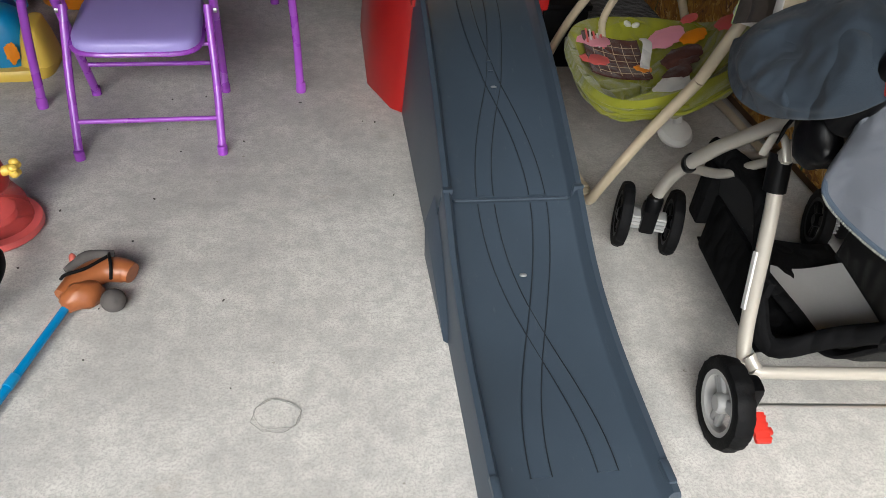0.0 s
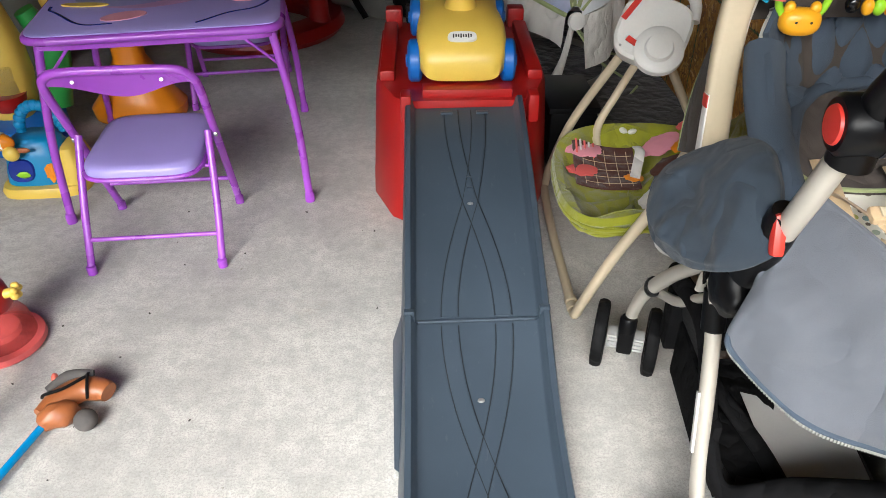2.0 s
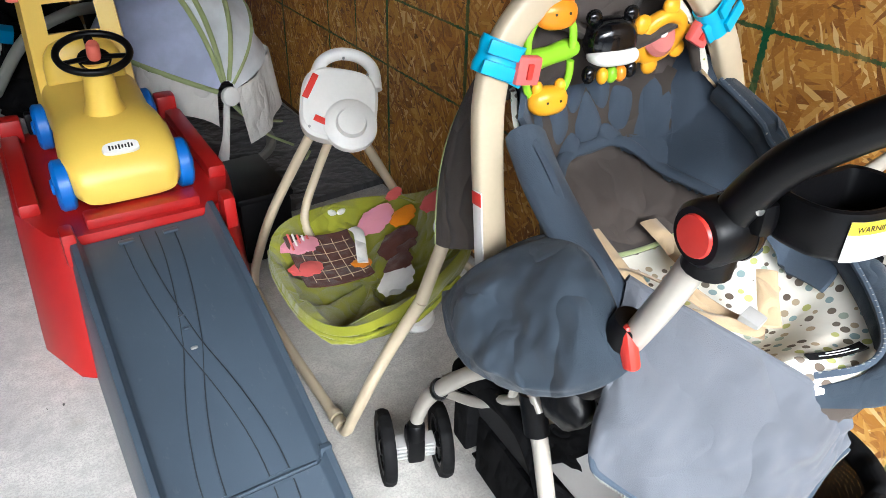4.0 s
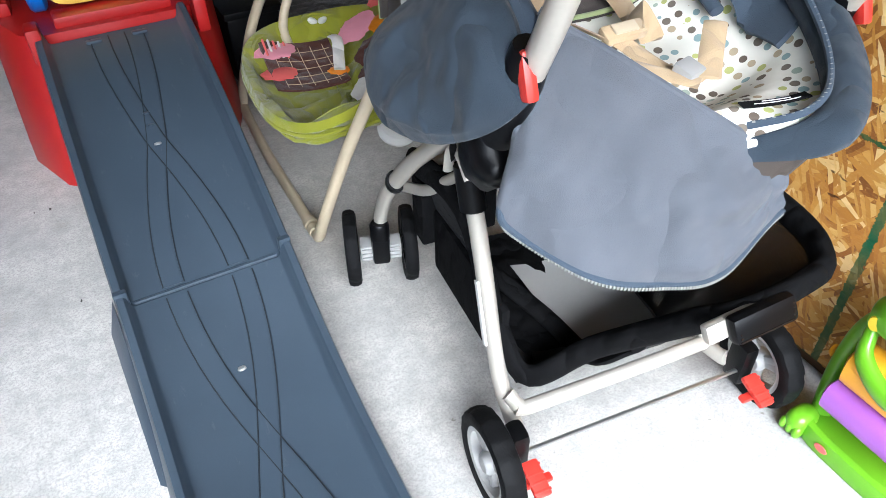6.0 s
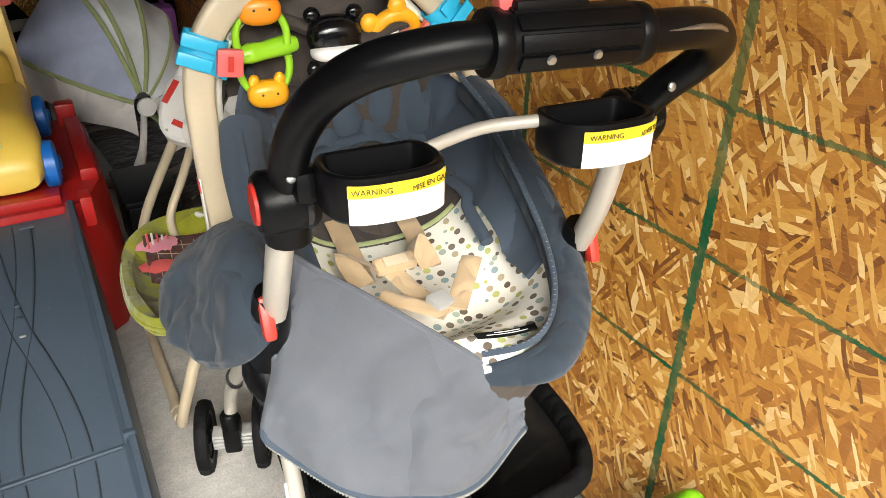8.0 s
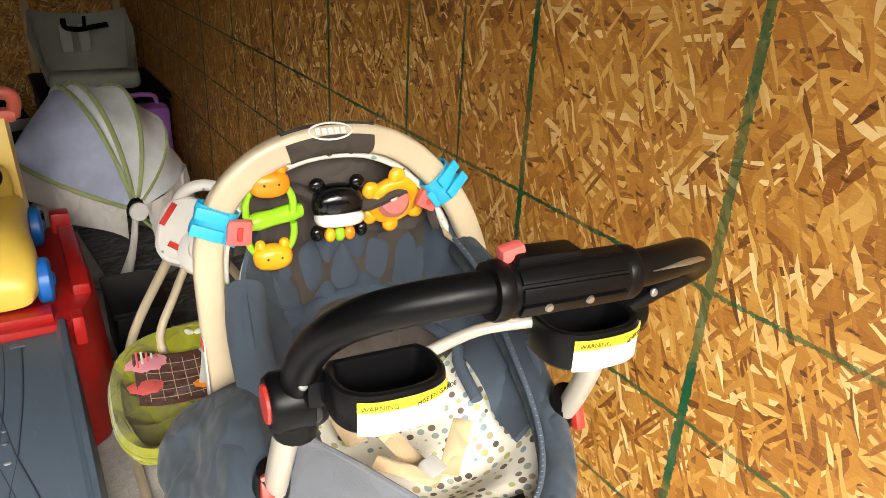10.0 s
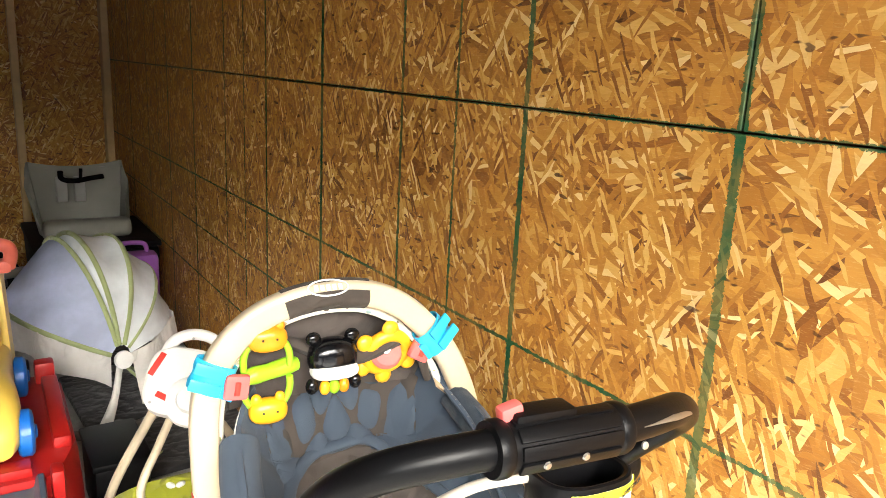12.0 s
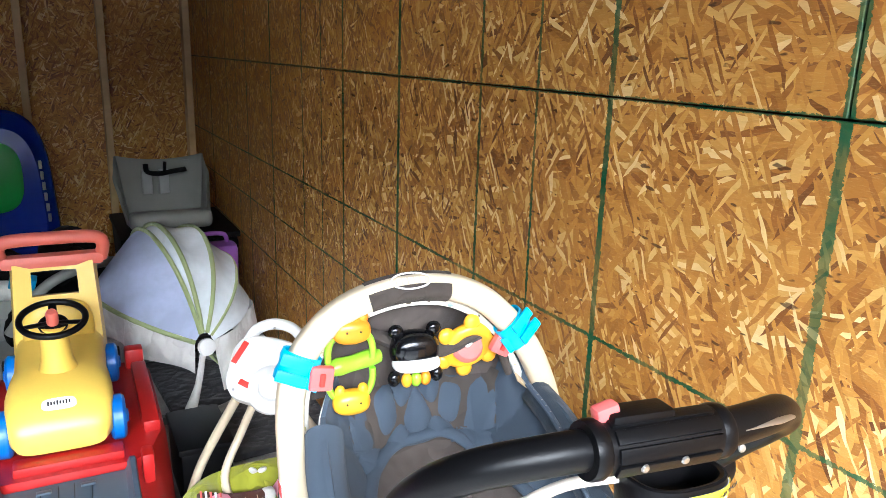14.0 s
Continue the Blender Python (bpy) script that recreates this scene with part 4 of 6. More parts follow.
# hinges, cup trays and push handle
BEND = None
CUP, HX = {-1: (-0.113, -0.112, 0.836), 1: (0.113, -0.110, 0.848)}, {-1: (-0.187, -0.060, 0.832), 1: (0.190, -0.068, 0.862)}
for s in (-1, 1):
    hx, hy, hz = HX[s]
    hinge = part("handle_hinge", lathe([(0.0, -0.028), (0.026, -0.028), (0.031, -0.022), (0.031, 0.022), (0.028, 0.027), (0, 0.028)], (hx, hy, hz), (0, 90, 0), 28), BLACK, stroller)
    part("hinge_ring", lathe([(0.0318, -0.003), (0.0325, 0), (0.0318, 0.003)], (hx - s * 0.016, hy, hz), (0, 90, 0), 28), GLOSS_BLACK, hinge)
    part("hinge_button", lathe([(0.021, 0), (0.019, 0.005), (0, 0.007)], (hx + s * 0.026, hy, hz), (0, s * 90, 0), 22), BRAKE_RED, hinge, "round red release button")
    part("hinge_socket", tube([(hx, hy - 0.002, hz + 0.012), (hx, hy + 0.004, hz - 0.042)], 0.0235, 16, 0), BLACK, hinge)
    for k in range(3):
        part("hinge_rib", box((hx + s * 0.006 - s * 0.007 * k, hy - 0.006, hz + 0.031), (0.0025, 0.022, 0.003), 0.001), GLOSS_BLACK, hinge)
    cx, cy, cz = CUP[s]

    def ring_of(z, d, cx=cx, cy=cy, cz=cz):
        out = []
        for p in oval((0, 0, 0), (1, 0, 0), (0, 1, 0), 0.056 - d, 0.046 - d, 44, 2.7):
            y = min(p.y, 0.034 - d) if p.y > 0 else p.y
            out.append(Vector((cx + p.x, cy + y, cz + z - 0.06 * y)))
        return out
    tray = part("cup_tray", loft([ring_of(z, d) for z, d in ((0.000, 0.016), (0.001, 0.006), (0.007, 0.001), (0.040, 0.0), (0.0455, 0.001), (0.047, 0.004), (0.0455, 0.008), (0.040, 0.009), (0.010, 0.012), (0.006, 0.018), (0.006, 0.034))]), BLACK, stroller, "deep black cup tray")
    part("tray_arm", box((cx + s * 0.060, cy + 0.030, cz + 0.020), (0.026, 0.036, 0.034), 0.012), BLACK, tray)

    def wrap(u, v, cx=cx, cy=cy, cz=cz, s=s, lo=0.004, hi=0.040, g=1.0):
        a = radians(-90 + (u - 0.5) * 96 + (8 if s < 0 else 12))
        ca, sa = math.cos(a), math.sin(a)
        x, y = g * 0.0568 * math.copysign(abs(ca) ** (2 / 2.7), ca), g * 0.0468 * math.copysign(abs(sa) ** (2 / 2.7), sa)
        return Vector((cx + x, cy + y, cz + lo + (hi - lo) * v - 0.06 * y))
    part("sticker", sheet(lambda u, v: wrap(u, v), 28, 2, 0.0008), PAPER, tray, "white warning sticker with yellow head")
    part("sticker_head", sheet(lambda u, v: wrap(u, v, lo=0.029, hi=0.0404, g=1.02), 28, 2, 0.0006), LABEL_YELLOW, tray)
    for text, u in (("WARNING", 0.24), ("MISE EN GARDE" if s < 0 else "ADVERTENCIA", 0.72)):
        c0, c1 = wrap(u - 0.05, 0.5, lo=0.029, hi=0.0404), wrap(u + 0.05, 0.5, lo=0.029, hi=0.0404)
        n = (c1 - c0).cross(Vector((0, 0.06, 0.99)))
        letters(text, 0.0072, 0.0002, facing((c0 + c1) / 2 + n.normalized() * 0.0026, n), INK, tray)
tray_bar = part("tray_bar", tube([(-0.066, -0.092, 0.872), (0.0, -0.084, 0.882), (0.066, -0.092, 0.884)], 0.0065, 10, 5), SILVER_TUBE, stroller)
HANDLE = [(-0.187, -0.066, 0.845), (-0.185, -0.080, 0.875), (-0.180, -0.103, 0.912), (-0.168, -0.142, 0.953), (-0.141, -0.176, 0.982), (-0.090, -0.197, 0.996), (-0.04, -0.202, 0.997), (0.02, -0.203, 0.996), (0.075, -0.202, 0.993), (0.130, -0.194, 0.990), (0.178, -0.174, 0.980), (0.212, -0.150, 0.957), (0.214, -0.126, 0.932), (0.202, -0.102, 0.905), (0.192, -0.078, 0.875)]
handle = part("push_handle", tube(HANDLE, 0.0175, 20, 8), BLACK, stroller, "curved black push handle")
part("handle_grip", tube([(-0.050, -0.2025, 0.9975), (0.01, -0.204, 0.9965), (0.068, -0.2025, 0.9935)], 0.0235, 24, 6), BLACK, handle)
for p, r in (((-0.055, -0.2020, 0.9975), 0.0258), ((0.072, -0.2025, 0.9930), 0.0248)):
    part("grip_collar", tube([(p[0] - 0.007, p[1], p[2] + 0.0004), (p[0] - 0.004, p[1], p[2] + 0.0003), (p[0] + 0.004, p[1], p[2] - 0.0003), (p[0] + 0.007, p[1], p[2] - 0.0004)], [r * 0.95, r, r, r * 0.95], 24, 0), BLACK, handle)
for k in range(4):
    a = radians(-25 + 36 * k)
    part("grip_panel", box((0.009, -0.2035 - 0.0238 * math.cos(a), 0.9955 + 0.0238 * math.sin(a)), (0.104, 0.004, 0.0125), 0.0015, (math.degrees(-a), 1.8, 0)), BLACK, handle)
part("thumb_block", box((-0.010, -0.199, 1.0215), (0.062, 0.026, 0.012), 0.004, (0, 2, 0)), BLACK, handle)
part("thumb_button", box((-0.040, -0.197, 1.027), (0.022, 0.014, 0.014), 0.004, (0, -12, 0)), CORAL, handle, "small coral button")
for x in (-0.019, 0.021):
    part("rivet", lathe([(0.004, 0), (0.003, 0.002), (0, 0.0025)], (x, -0.2285, 0.9885), (98, 0, 0), 10), STEEL, handle)
part("worn_patch", tube([(0.095, -0.2165, 0.9965), (0.14, -0.2075, 0.994), (0.175, -0.191, 0.985), (0.205, -0.166, 0.965)], [0.0012, 0.0060, 0.0055, 0.0012], 10, 6, flat=0.45), STEEL, handle, "bare metal where the coating wore off")
for p in ((-0.187, -0.094, 0.868), (0.190, -0.125, 0.912)):
    part("hinge_screw", lathe([(0.005, 0), (0.004, 0.002), (0, 0.003)], p, (70, 0, 0), 10), STEEL, handle)
BEND = raised

# wire basket of black cloth and net
RIM_L = [(-0.185, 0.34, 0.27), (-0.183, 0.16, 0.30), (-0.165, 0.07, 0.17), (-0.140, 0.022, 0.125), (-0.065, -0.015, 0.180), (-0.01, -0.095, 0.265), (0.03, -0.145, 0.318), (0.10, -0.152, 0.340), (0.150, -0.135, 0.345), (0.178, -0.06, 0.345), (0.185, 0.12, 0.33), (0.185, 0.34, 0.27)]
basket = part("basket_rim", tube(RIM_L, 0.014, 12, 6, flat=1.3), BLACK_CLOTH, stroller, "padded black basket rim")


def basket_side(u, v):
    p = glide(RIM_L, 6)
    q = p[min(int(u * (len(p) - 1) + 0.5), len(p) - 1)]
    foot = Vector((q.x * 0.72, 0.17 + (q.y - 0.17) * (0.72 if q.y > 0.02 else 0.50), 0.102 + 0.010 * math.sin(q.x * 20)))
    return lerp(q, foot, v)


part("basket_net", sheet(basket_side, 66, 8, 0.001), BASKET_NET, basket, "see-through black net")


def basket_floor(u, v):
    return (-0.15 + 0.30 * u, 0.04 + 0.30 * v, 0.092 + 0.010 * math.sin(u * 5) + 0.02 * (u - 0.5) ** 2)


part("basket_floor", sheet(basket_floor, 16, 16, 0.003), BLACK_CLOTH, basket)
part("basket_strap", tube([(-0.12, 0.24, 0.15), (-0.055, 0.12, 0.118), (-0.03, 0.02, 0.118), (-0.01, -0.045, 0.19)], 0.017, 12, 6, flat=0.4), BLACK_CLOTH, basket)
for x0, x1, y0, y1, z in ((-0.19, -0.05, 0.30, 0.345, 0.20), (-0.17, -0.155, 0.06, 0.30, 0.16)):
    part("cloth_web", box(((x0 + x1) / 2, (y0 + y1) / 2, z), (x1 - x0, y1 - y0, 0.10), 0.006), BLACK_CLOTH, basket)
foot = part("step_bracket", box((0.022, -0.158, 0.326), (0.118, 0.014, 0.024), 0.005, (-25, -8, 0)), SILVER_TUBE, stroller, "silver bracket with black ribbed pad")
part("step_pad", box((0.030, -0.170, 0.332), (0.086, 0.020, 0.034), 0.008, (-25, -8, 0)), BLACK, foot)
for k in range(5):
    part("pad_rib", box((0.030, -0.1835 + 0.0022 * k, 0.3245 + 0.0045 * k), (0.074, 0.002, 0.0022), 0, (-25, -8, 0)), GLOSS_BLACK, foot)
BEND = None
stroller.matrix_basis = HOME

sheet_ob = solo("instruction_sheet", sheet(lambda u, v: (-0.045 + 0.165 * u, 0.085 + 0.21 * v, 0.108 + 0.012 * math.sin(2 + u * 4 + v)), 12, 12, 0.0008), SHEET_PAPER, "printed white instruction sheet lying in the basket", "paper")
sheet_ob.matrix_basis = HOME
for k in range(17):
    wide = 0.06 if k % 5 == 4 else 0.135
    bar = part("text_bar", sheet(lambda u, v, k=k, wide=wide: (-0.032 + wide * u, 0.100 + 0.0115 * k + 0.0042 * v, 0.1108 + 0.012 * math.sin(2 + (0.08 + u * wide / 0.165) * 4 + (0.07 + 0.055 * k))), 8, 1, 0.0004), INK, sheet_ob, smooth=False)

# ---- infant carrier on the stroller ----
PANEL_OUT = Vector((-0.30, -0.85, 0.45)).normalized()


def fit_carrier(p):
    """The carrier's bowl: short, raised at its head, shaped to the camera's view and dented behind the front panel."""
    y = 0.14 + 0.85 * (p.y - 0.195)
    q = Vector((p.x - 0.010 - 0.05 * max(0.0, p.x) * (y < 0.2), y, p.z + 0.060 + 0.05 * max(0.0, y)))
    over = PANEL_OUT.dot(q - Vector((0, -0.07, 0.55))) + 0.004
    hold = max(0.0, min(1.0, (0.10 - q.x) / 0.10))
    return q - PANEL_OUT * (max(0.0, over) * hold * 0.93)


carrier = thing("infant_car_seat", (0, 0, 0), "infant car seat with cream hoop and unzipped grey-blue cover", "car seat")
BEND = fit_carrier
RIM_Z = [(-0.14, 0.525), (-0.05, 0.552), (0.10, 0.600), (0.30, 0.680), (0.54, 0.77)]


def rim_z(y):
    return float(np.interp(y, [p[0] for p in RIM_Z], [p[1] for p in RIM_Z]))


def rim_loop(k=1.0, drop=0.0, flatz=None, mixz=0.0, n=56):
    out = []
    for p in oval((0.02, 0.195, 0), (1, 0, 0), (0, 1, 0), 0.192 * k, 0.325 * k, n, 2.5):
        z = rim_z(p.y) - drop
        if flatz is not None:
            z = z * (1 - mixz) + flatz * mixz
        out.append(Vector((p.x, p.y, z)))
    return out


part("shell", loft([rim_loop(0.97, 0.010), rim_loop(0.96, 0.03), rim_loop(0.88, 0.08), rim_loop(0.76, 0.11, 0.42, 0.7), rim_loop(0.66, 0, 0.375, 1.0), rim_loop(0.3, 0, 0.365, 1.0)], caps="last"), BROWN_CLOTH, carrier, "grey-brown shell")
CENTRE = [(0.515, 0.80), (0.505, 0.68), (0.47, 0.58), (0.38, 0.520), (0.20, 0.486), (0.08, 0.488), (0.0, 0.522), (-0.07, 0.548), (-0.128, 0.527)]


def seat_inside(u, v, lift=0.0):
    k = v * (len(CENTRE) - 1)
    i = min(int(k), len(CENTRE) - 2)
    y = CENTRE[i][0] + (CENTRE[i + 1][0] - CENTRE[i][0]) * (k - i)
    z = CENTRE[i][1] + (CENTRE[i + 1][1] - CENTRE[i][1]) * (k - i)
    t = max(-1.0, min(1.0, (y - 0.195) / 0.326))
    w = 0.186 * (1 - abs(t) ** 2.6) ** (1 / 2.4) + 0.012
    a = 2 * u - 1
    wall = abs(a) ** 3.4
    zr = max(rim_z(y), z)
    pinch = 0.006 * math.sin(v * 26 + 3 * a) * (1 - wall)
    x = 0.02 + w * a * (1 - 0.12 * lift * 8 * wall)
    return Vector((x, y + 0.02 * wall * (y > 0.45), z + (zr - z) * wall + pinch + lift * (1 - 0.4 * wall)))


part("liner", sheet(lambda u, v: seat_inside(u, v), 40, 48, 0.008, inside=lambda u, v: v < 0.95), DOTS, carrier, "cream liner with brown, green and blue dots")


def arch(u, v):
    """Inside the head opening of the cover."""
    a = 2 * u - 1
    return abs(a) < 0.66 and v > 0.245 + 0.18 * (a / 0.66) ** 4


def quilted(u, v):
    p = seat_inside(u, v, 0.022)
    q = abs(math.sin((u * 4 + v * 8) * math.pi)) * abs(math.sin((u * 4 - v * 8) * math.pi))
    p += Vector((0, -0.8, 0.6)) * (0.022 * q ** 0.5)
    return p


part("quilted_cover", sheet(quilted, 110, 96, 0.008, inside=lambda u, v: 0.06 - 0.5 * (u - 0.5) ** 2 < v < 0.62 and not arch(u, v) and (v < 0.46 or abs(2 * u - 1) > 0.7)), NAVY, carrier, "quilted navy cover")


def seams():
    """Stitched lines of the quilting, sunk between its cushions."""
    for sign in (-1, 1):
        for k in range(-8, 14):
            run = []
            for j in range(91):
                v = 0.60 * j / 90
                u = (k - sign * 8 * v) / 4
                good = 0.04 < u < 0.96 and v > 0.07 and not arch(u, v) and (v < 0.45 or abs(2 * u - 1) > 0.72)
                if good:
                    run.append(seat_inside(u, v, 0.022) + Vector((0, -0.0080, 0.0060)))
                if run and (not good or j == 90):
                    if len(run) > 3:
                        part("quilt_seam", tube(run, 0.0013, 6, 0), NAVY, carrier)
                    run = []


seams()


def shade_cloth(u, v):
    a = math.pi * (1 - u)
    x = 0.015 + 0.172 * math.cos(a)
    z0 = 0.785 + 0.092 * math.sin(a) ** 0.8
    z = z0 + (0.718 - z0) * v
    y = 0.455 + 0.020 * v - 0.02 * abs(math.cos(a)) ** 2 + 0.012 * math.sin(u * 19 + v * 4) * math.sin(math.pi * min(1.0, v + 0.25)) + 0.016 * max(0.0, 1 - abs(u - 0.70 + 0.15 * v) * 12)
    return Vector((x, y, z))


part("folded_canopy", sheet(shade_cloth, 48, 16, 0.004), BROWN_PAD, carrier, "folded grey-brown canopy")
part("head_pad", sheet(lambda u, v: seat_inside(0.15 + 0.70 * u, 0.19 + 0.235 * v, 0.014), 24, 14, 0.010), BROWN_PAD, carrier, "brown head pad")
part("pad_trim", tube([seat_inside(0.2 + 0.6 * k / 12, 0.428, 0.020) for k in range(13)], 0.005, 8, 2, flat=0.6), PIPING, carrier)
edge = [seat_inside(0.5 - 0.325, 0.52, 0.032), seat_inside(0.5 - 0.325, 0.47, 0.034)] + [seat_inside(0.5 + a / 2, 0.245 + 0.18 * (a / 0.66) ** 4, 0.034) + Vector((0, -0.010, 0.004)) for a in [-0.66 + 1.32 * k / 16 for k in range(17)]] + [seat_inside(0.5 + 0.325, 0.47, 0.034), seat_inside(0.5 + 0.325, 0.52, 0.032)]
part("cover_binding", tube(edge, 0.011, 10, 3, flat=0.7), NAVY, carrier)
right = [p for p in rim_loop(0.985, -0.004, n=72) if p.x > 0.005 and p.y < 0.42]
right.sort(key=lambda p: math.atan2(p.y - 0.195, p.x - 0.02))
part("padded_rim", tube(right[::3], [0.016] + [0.027] * 6 + [0.024], 14, 4, flat=0.85), FLAP_BLUE, carrier, "padded grey-blue rim")
inner = [Vector((0.02 + (p.x - 0.02) * 0.88, 0.195 + (p.y - 0.195) * 0.93, p.z + 0.020)) for p in right[::3]]
part("zip_tape", tube(inner, 0.0045, 8, 4), NAVY, carrier)
ztooth = bmesh.new()
fine = glide(inner, 12)
for a0, a1 in zip(fine[::2], fine[2::2]):
    m = (a0 + a1) / 2
    box((m.x, m.y, m.z + 0.0035), (0.003, 0.0015, 0.002), 0, bm=ztooth)
part("zip_teeth", ztooth, GREY_PLASTIC, carrier)
part("left_rim", tube([p for p in sorted(rim_loop(1.0, -0.004, n=72), key=lambda p: p.y) if p.x < 0.0 and 0.04 < p.y < 0.42][::3], 0.028, 12, 4, flat=0.8), NAVY, carrier)

# hanging front panel, its zip, and the folded side flap
BEND = None
TOPE = [(-0.160, 0.066, 0.695), (-0.135, 0.045, 0.678), (-0.095, 0.018, 0.655), (-0.026, -0.030, 0.610), (0.034, -0.072, 0.570), (0.066, -0.098, 0.540)]
BOTE = [(-0.200, 0.030, 0.560), (-0.230, -0.010, 0.500), (-0.165, -0.058, 0.455), (-0.078, -0.098, 0.432), (-0.002, -0.120, 0.442), (0.062, -0.112, 0.502)]
tope, bote = glide(TOPE, 10), glide(BOTE, 10)


def panel(u, v):
    i = u * (len(tope) - 1)
    k = min(int(i), len(tope) - 2)
    t, b_ = lerp(tope[k], tope[k + 1], i - k), lerp(bote[k], bote[k + 1], i - k)
    p = lerp(t, b_, v)
    out = Vector((-0.55, -0.75, 0.25))
    fold = 0.020 * math.sin(math.pi * v) * (0.6 + 0.4 * math.sin(math.pi * u)) * min(1.0, 0.15 + u * 3, 0.15 + (1 - u) * 3) + 0.009 * math.sin(u * 9 + v * 3) * v + 0.005 * math.sin(u * 21 - v * 8) * v * v + 0.006 * math.sin(v * 11 + u * 5) * math.sin(math.pi * v) + 0.010 * max(0, math.sin(u * 4 - v * 5 + 0.6)) * v * (1 - v)
    n = noise.noise(Vector((u * 5.0, v * 2.2, 1.7)))
    n2 = noise.noise(Vector((u * 13.0 + v * 4.0, v * 5.0, 7.3)))
    fold += (0.016 * (0.35 - abs(n)) + 0.006 * (0.3 - abs(n2))) * min(1.0, 8 * v, 6 * (1.02 - v), 8 * u + 0.1, 8 * (1 - u) + 0.1)
    fold += 0.012 * math.sin(u * 34 + 2.0 * v) * math.exp(-u * 7) * v
    return p + out * fold


front = part("front_panel", sheet(panel, 90, 48, 0.007), FLAP, carrier, "grey canvas front panel hanging unzipped")
hem = [panel(k / 40, 1.0) + Vector((0, -0.002, -0.002)) for k in range(41)]
part("zip_tape", tube(hem, 0.0045, 8, 2), NAVY, front)
teeth = bmesh.new()
fine = glide(hem, 6)
for a0, a1 in zip(fine[::2], fine[2::2]):
    m = (a0 + a1) / 2
    box((m.x, m.y - 0.002, m.z - 0.005), (0.0032, 0.003, 0.005), 0, bm=teeth)
part("zip_teeth", teeth, GREY_PLASTIC, front)
part("top_seam", tube([panel(k / 30, 0.0) for k in range(31)], 0.005, 8, 2), FLAP, front)


def ear(u, v):
    """A cushion-like fold of cloth that hangs over the side."""
    a = u * math.tau
    r = math.sin(math.pi * v) ** 0.62
    c = Vector((-0.242, 0.125, 0.628))
    along, up, out = Vector((0.30, -0.93, 0.22)), Vector((0.42, 0.22, 0.88)), Vector((-0.85, -0.25, 0.40))
    k = 1 + 0.10 * math.sin(3 * a + 5 * v) + 0.05 * math.sin(7 * a)
    return c + along * (0.135 * (v - 0.5) * 2 * (1 - 0.1 * math.sin(a))) + up * (0.095 * r * math.sin(a) * k) + out * (0.045 * r * math.cos(a) * (1 + 0.25 * math.sin(9 * v + 2 * a)))


def creased(u, v):
    p = ear(u, v)
    n = noise.noise(p * 17.0 + Vector((3.1, 0, 0)))
    n2 = noise.noise(p * 42.0)
    return p + Vector((-0.80, -0.45, 0.35)) * ((0.022 * (0.3 - abs(n)) + 0.007 * (0.3 - abs(n2))) * math.sin(math.pi * v))


rings = [[creased(u / 72, v) for u in range(72)] for v in [0.004 + 0.992 * k / 54 for k in range(55)]]
part("side_flap", loft(rings), FLAP_BLUE, carrier, "folded slate-blue side flap")

# carry hoop
HOOP = [(-0.205, 0.262, 0.54), (-0.208, 0.280, 0.64), (-0.212, 0.294, 0.75), (-0.210, 0.302, 0.83), (-0.195, 0.305, 0.885), (-0.165, 0.306, 0.928), (-0.125, 0.307, 0.957), (-0.075, 0.307, 0.974), (-0.020, 0.307, 0.979), (0.035, 0.307, 0.972), (0.085, 0.307, 0.949), (0.130, 0.306, 0.908), (0.165, 0.305, 0.862), (0.190, 0.302, 0.81), (0.207, 0.296, 0.75), (0.216, 0.282, 0.65), (0.216, 0.262, 0.54)]
hoop = part("carry_hoop", tube(HOOP, 0.0200, 20, 6, flat=0.70, up=(0, -0.8, 0.6), e=3.6), BEIGE_TUBE, carrier, "cream plastic carry hoop")
hp = glide(HOOP, 12)
part("hoop_grip", tube([q for q in hp if -0.100 < q.x < 0.030 and q.z > 0.84], 0.0216, 20, 1, flat=0.74, up=(0, -0.8, 0.6), e=3.4), BROWN_CLOTH, hoop, "brown rubber grip with oval maker's plate")
part("maker_plate", tube(oval((-0.036, 0.2945, 0.9925), (1, 0, 0.0), (0, 0.66, 0.75), 0.030, 0.0125, 26), 0.0014, 6, 1, True), WHITE, hoop)
for k in range(5):
    part("plate_mark", box((-0.054 + k * 0.009, 0.2940, 0.9930), (0.006, 0.009, 0.0014), 0.0004, (49, 0, 0)), WHITE, hoop, smooth=False)
part("hoop_sticker", box((-0.2300, 0.276, 0.66), (0.0025, 0.022, 0.11), 0.001, (-9, 0, 0)), PAPER, hoop, "white safety sticker")
part("sticker_head", box((-0.2310, 0.283, 0.704), (0.0025, 0.022, 0.018), 0.001, (-9, 0, 0)), BRAKE_RED, hoop)
for s, x, y in ((-1, -0.207, 0.260), (1, 0.217, 0.260)):
    part("hoop_pivot", lathe([(0.030, -0.01), (0.034, 0), (0.030, 0.01), (0, 0.012)], (x, y, 0.54), (0, 90 * s, 0), 22), BEIGE_TUBE, hoop)
for k in range(4):
    y, z = 0.302 - 0.004 * k, 0.86 - 0.055 * k
    part("hoop_rib", box((0.150 + 0.014 * k, y + 0.014, z - 0.004), (0.030, 0.022, 0.004), 0.001, (20, 40, 0)), TAN_WEB, hoop)


BEND = fit_carrier


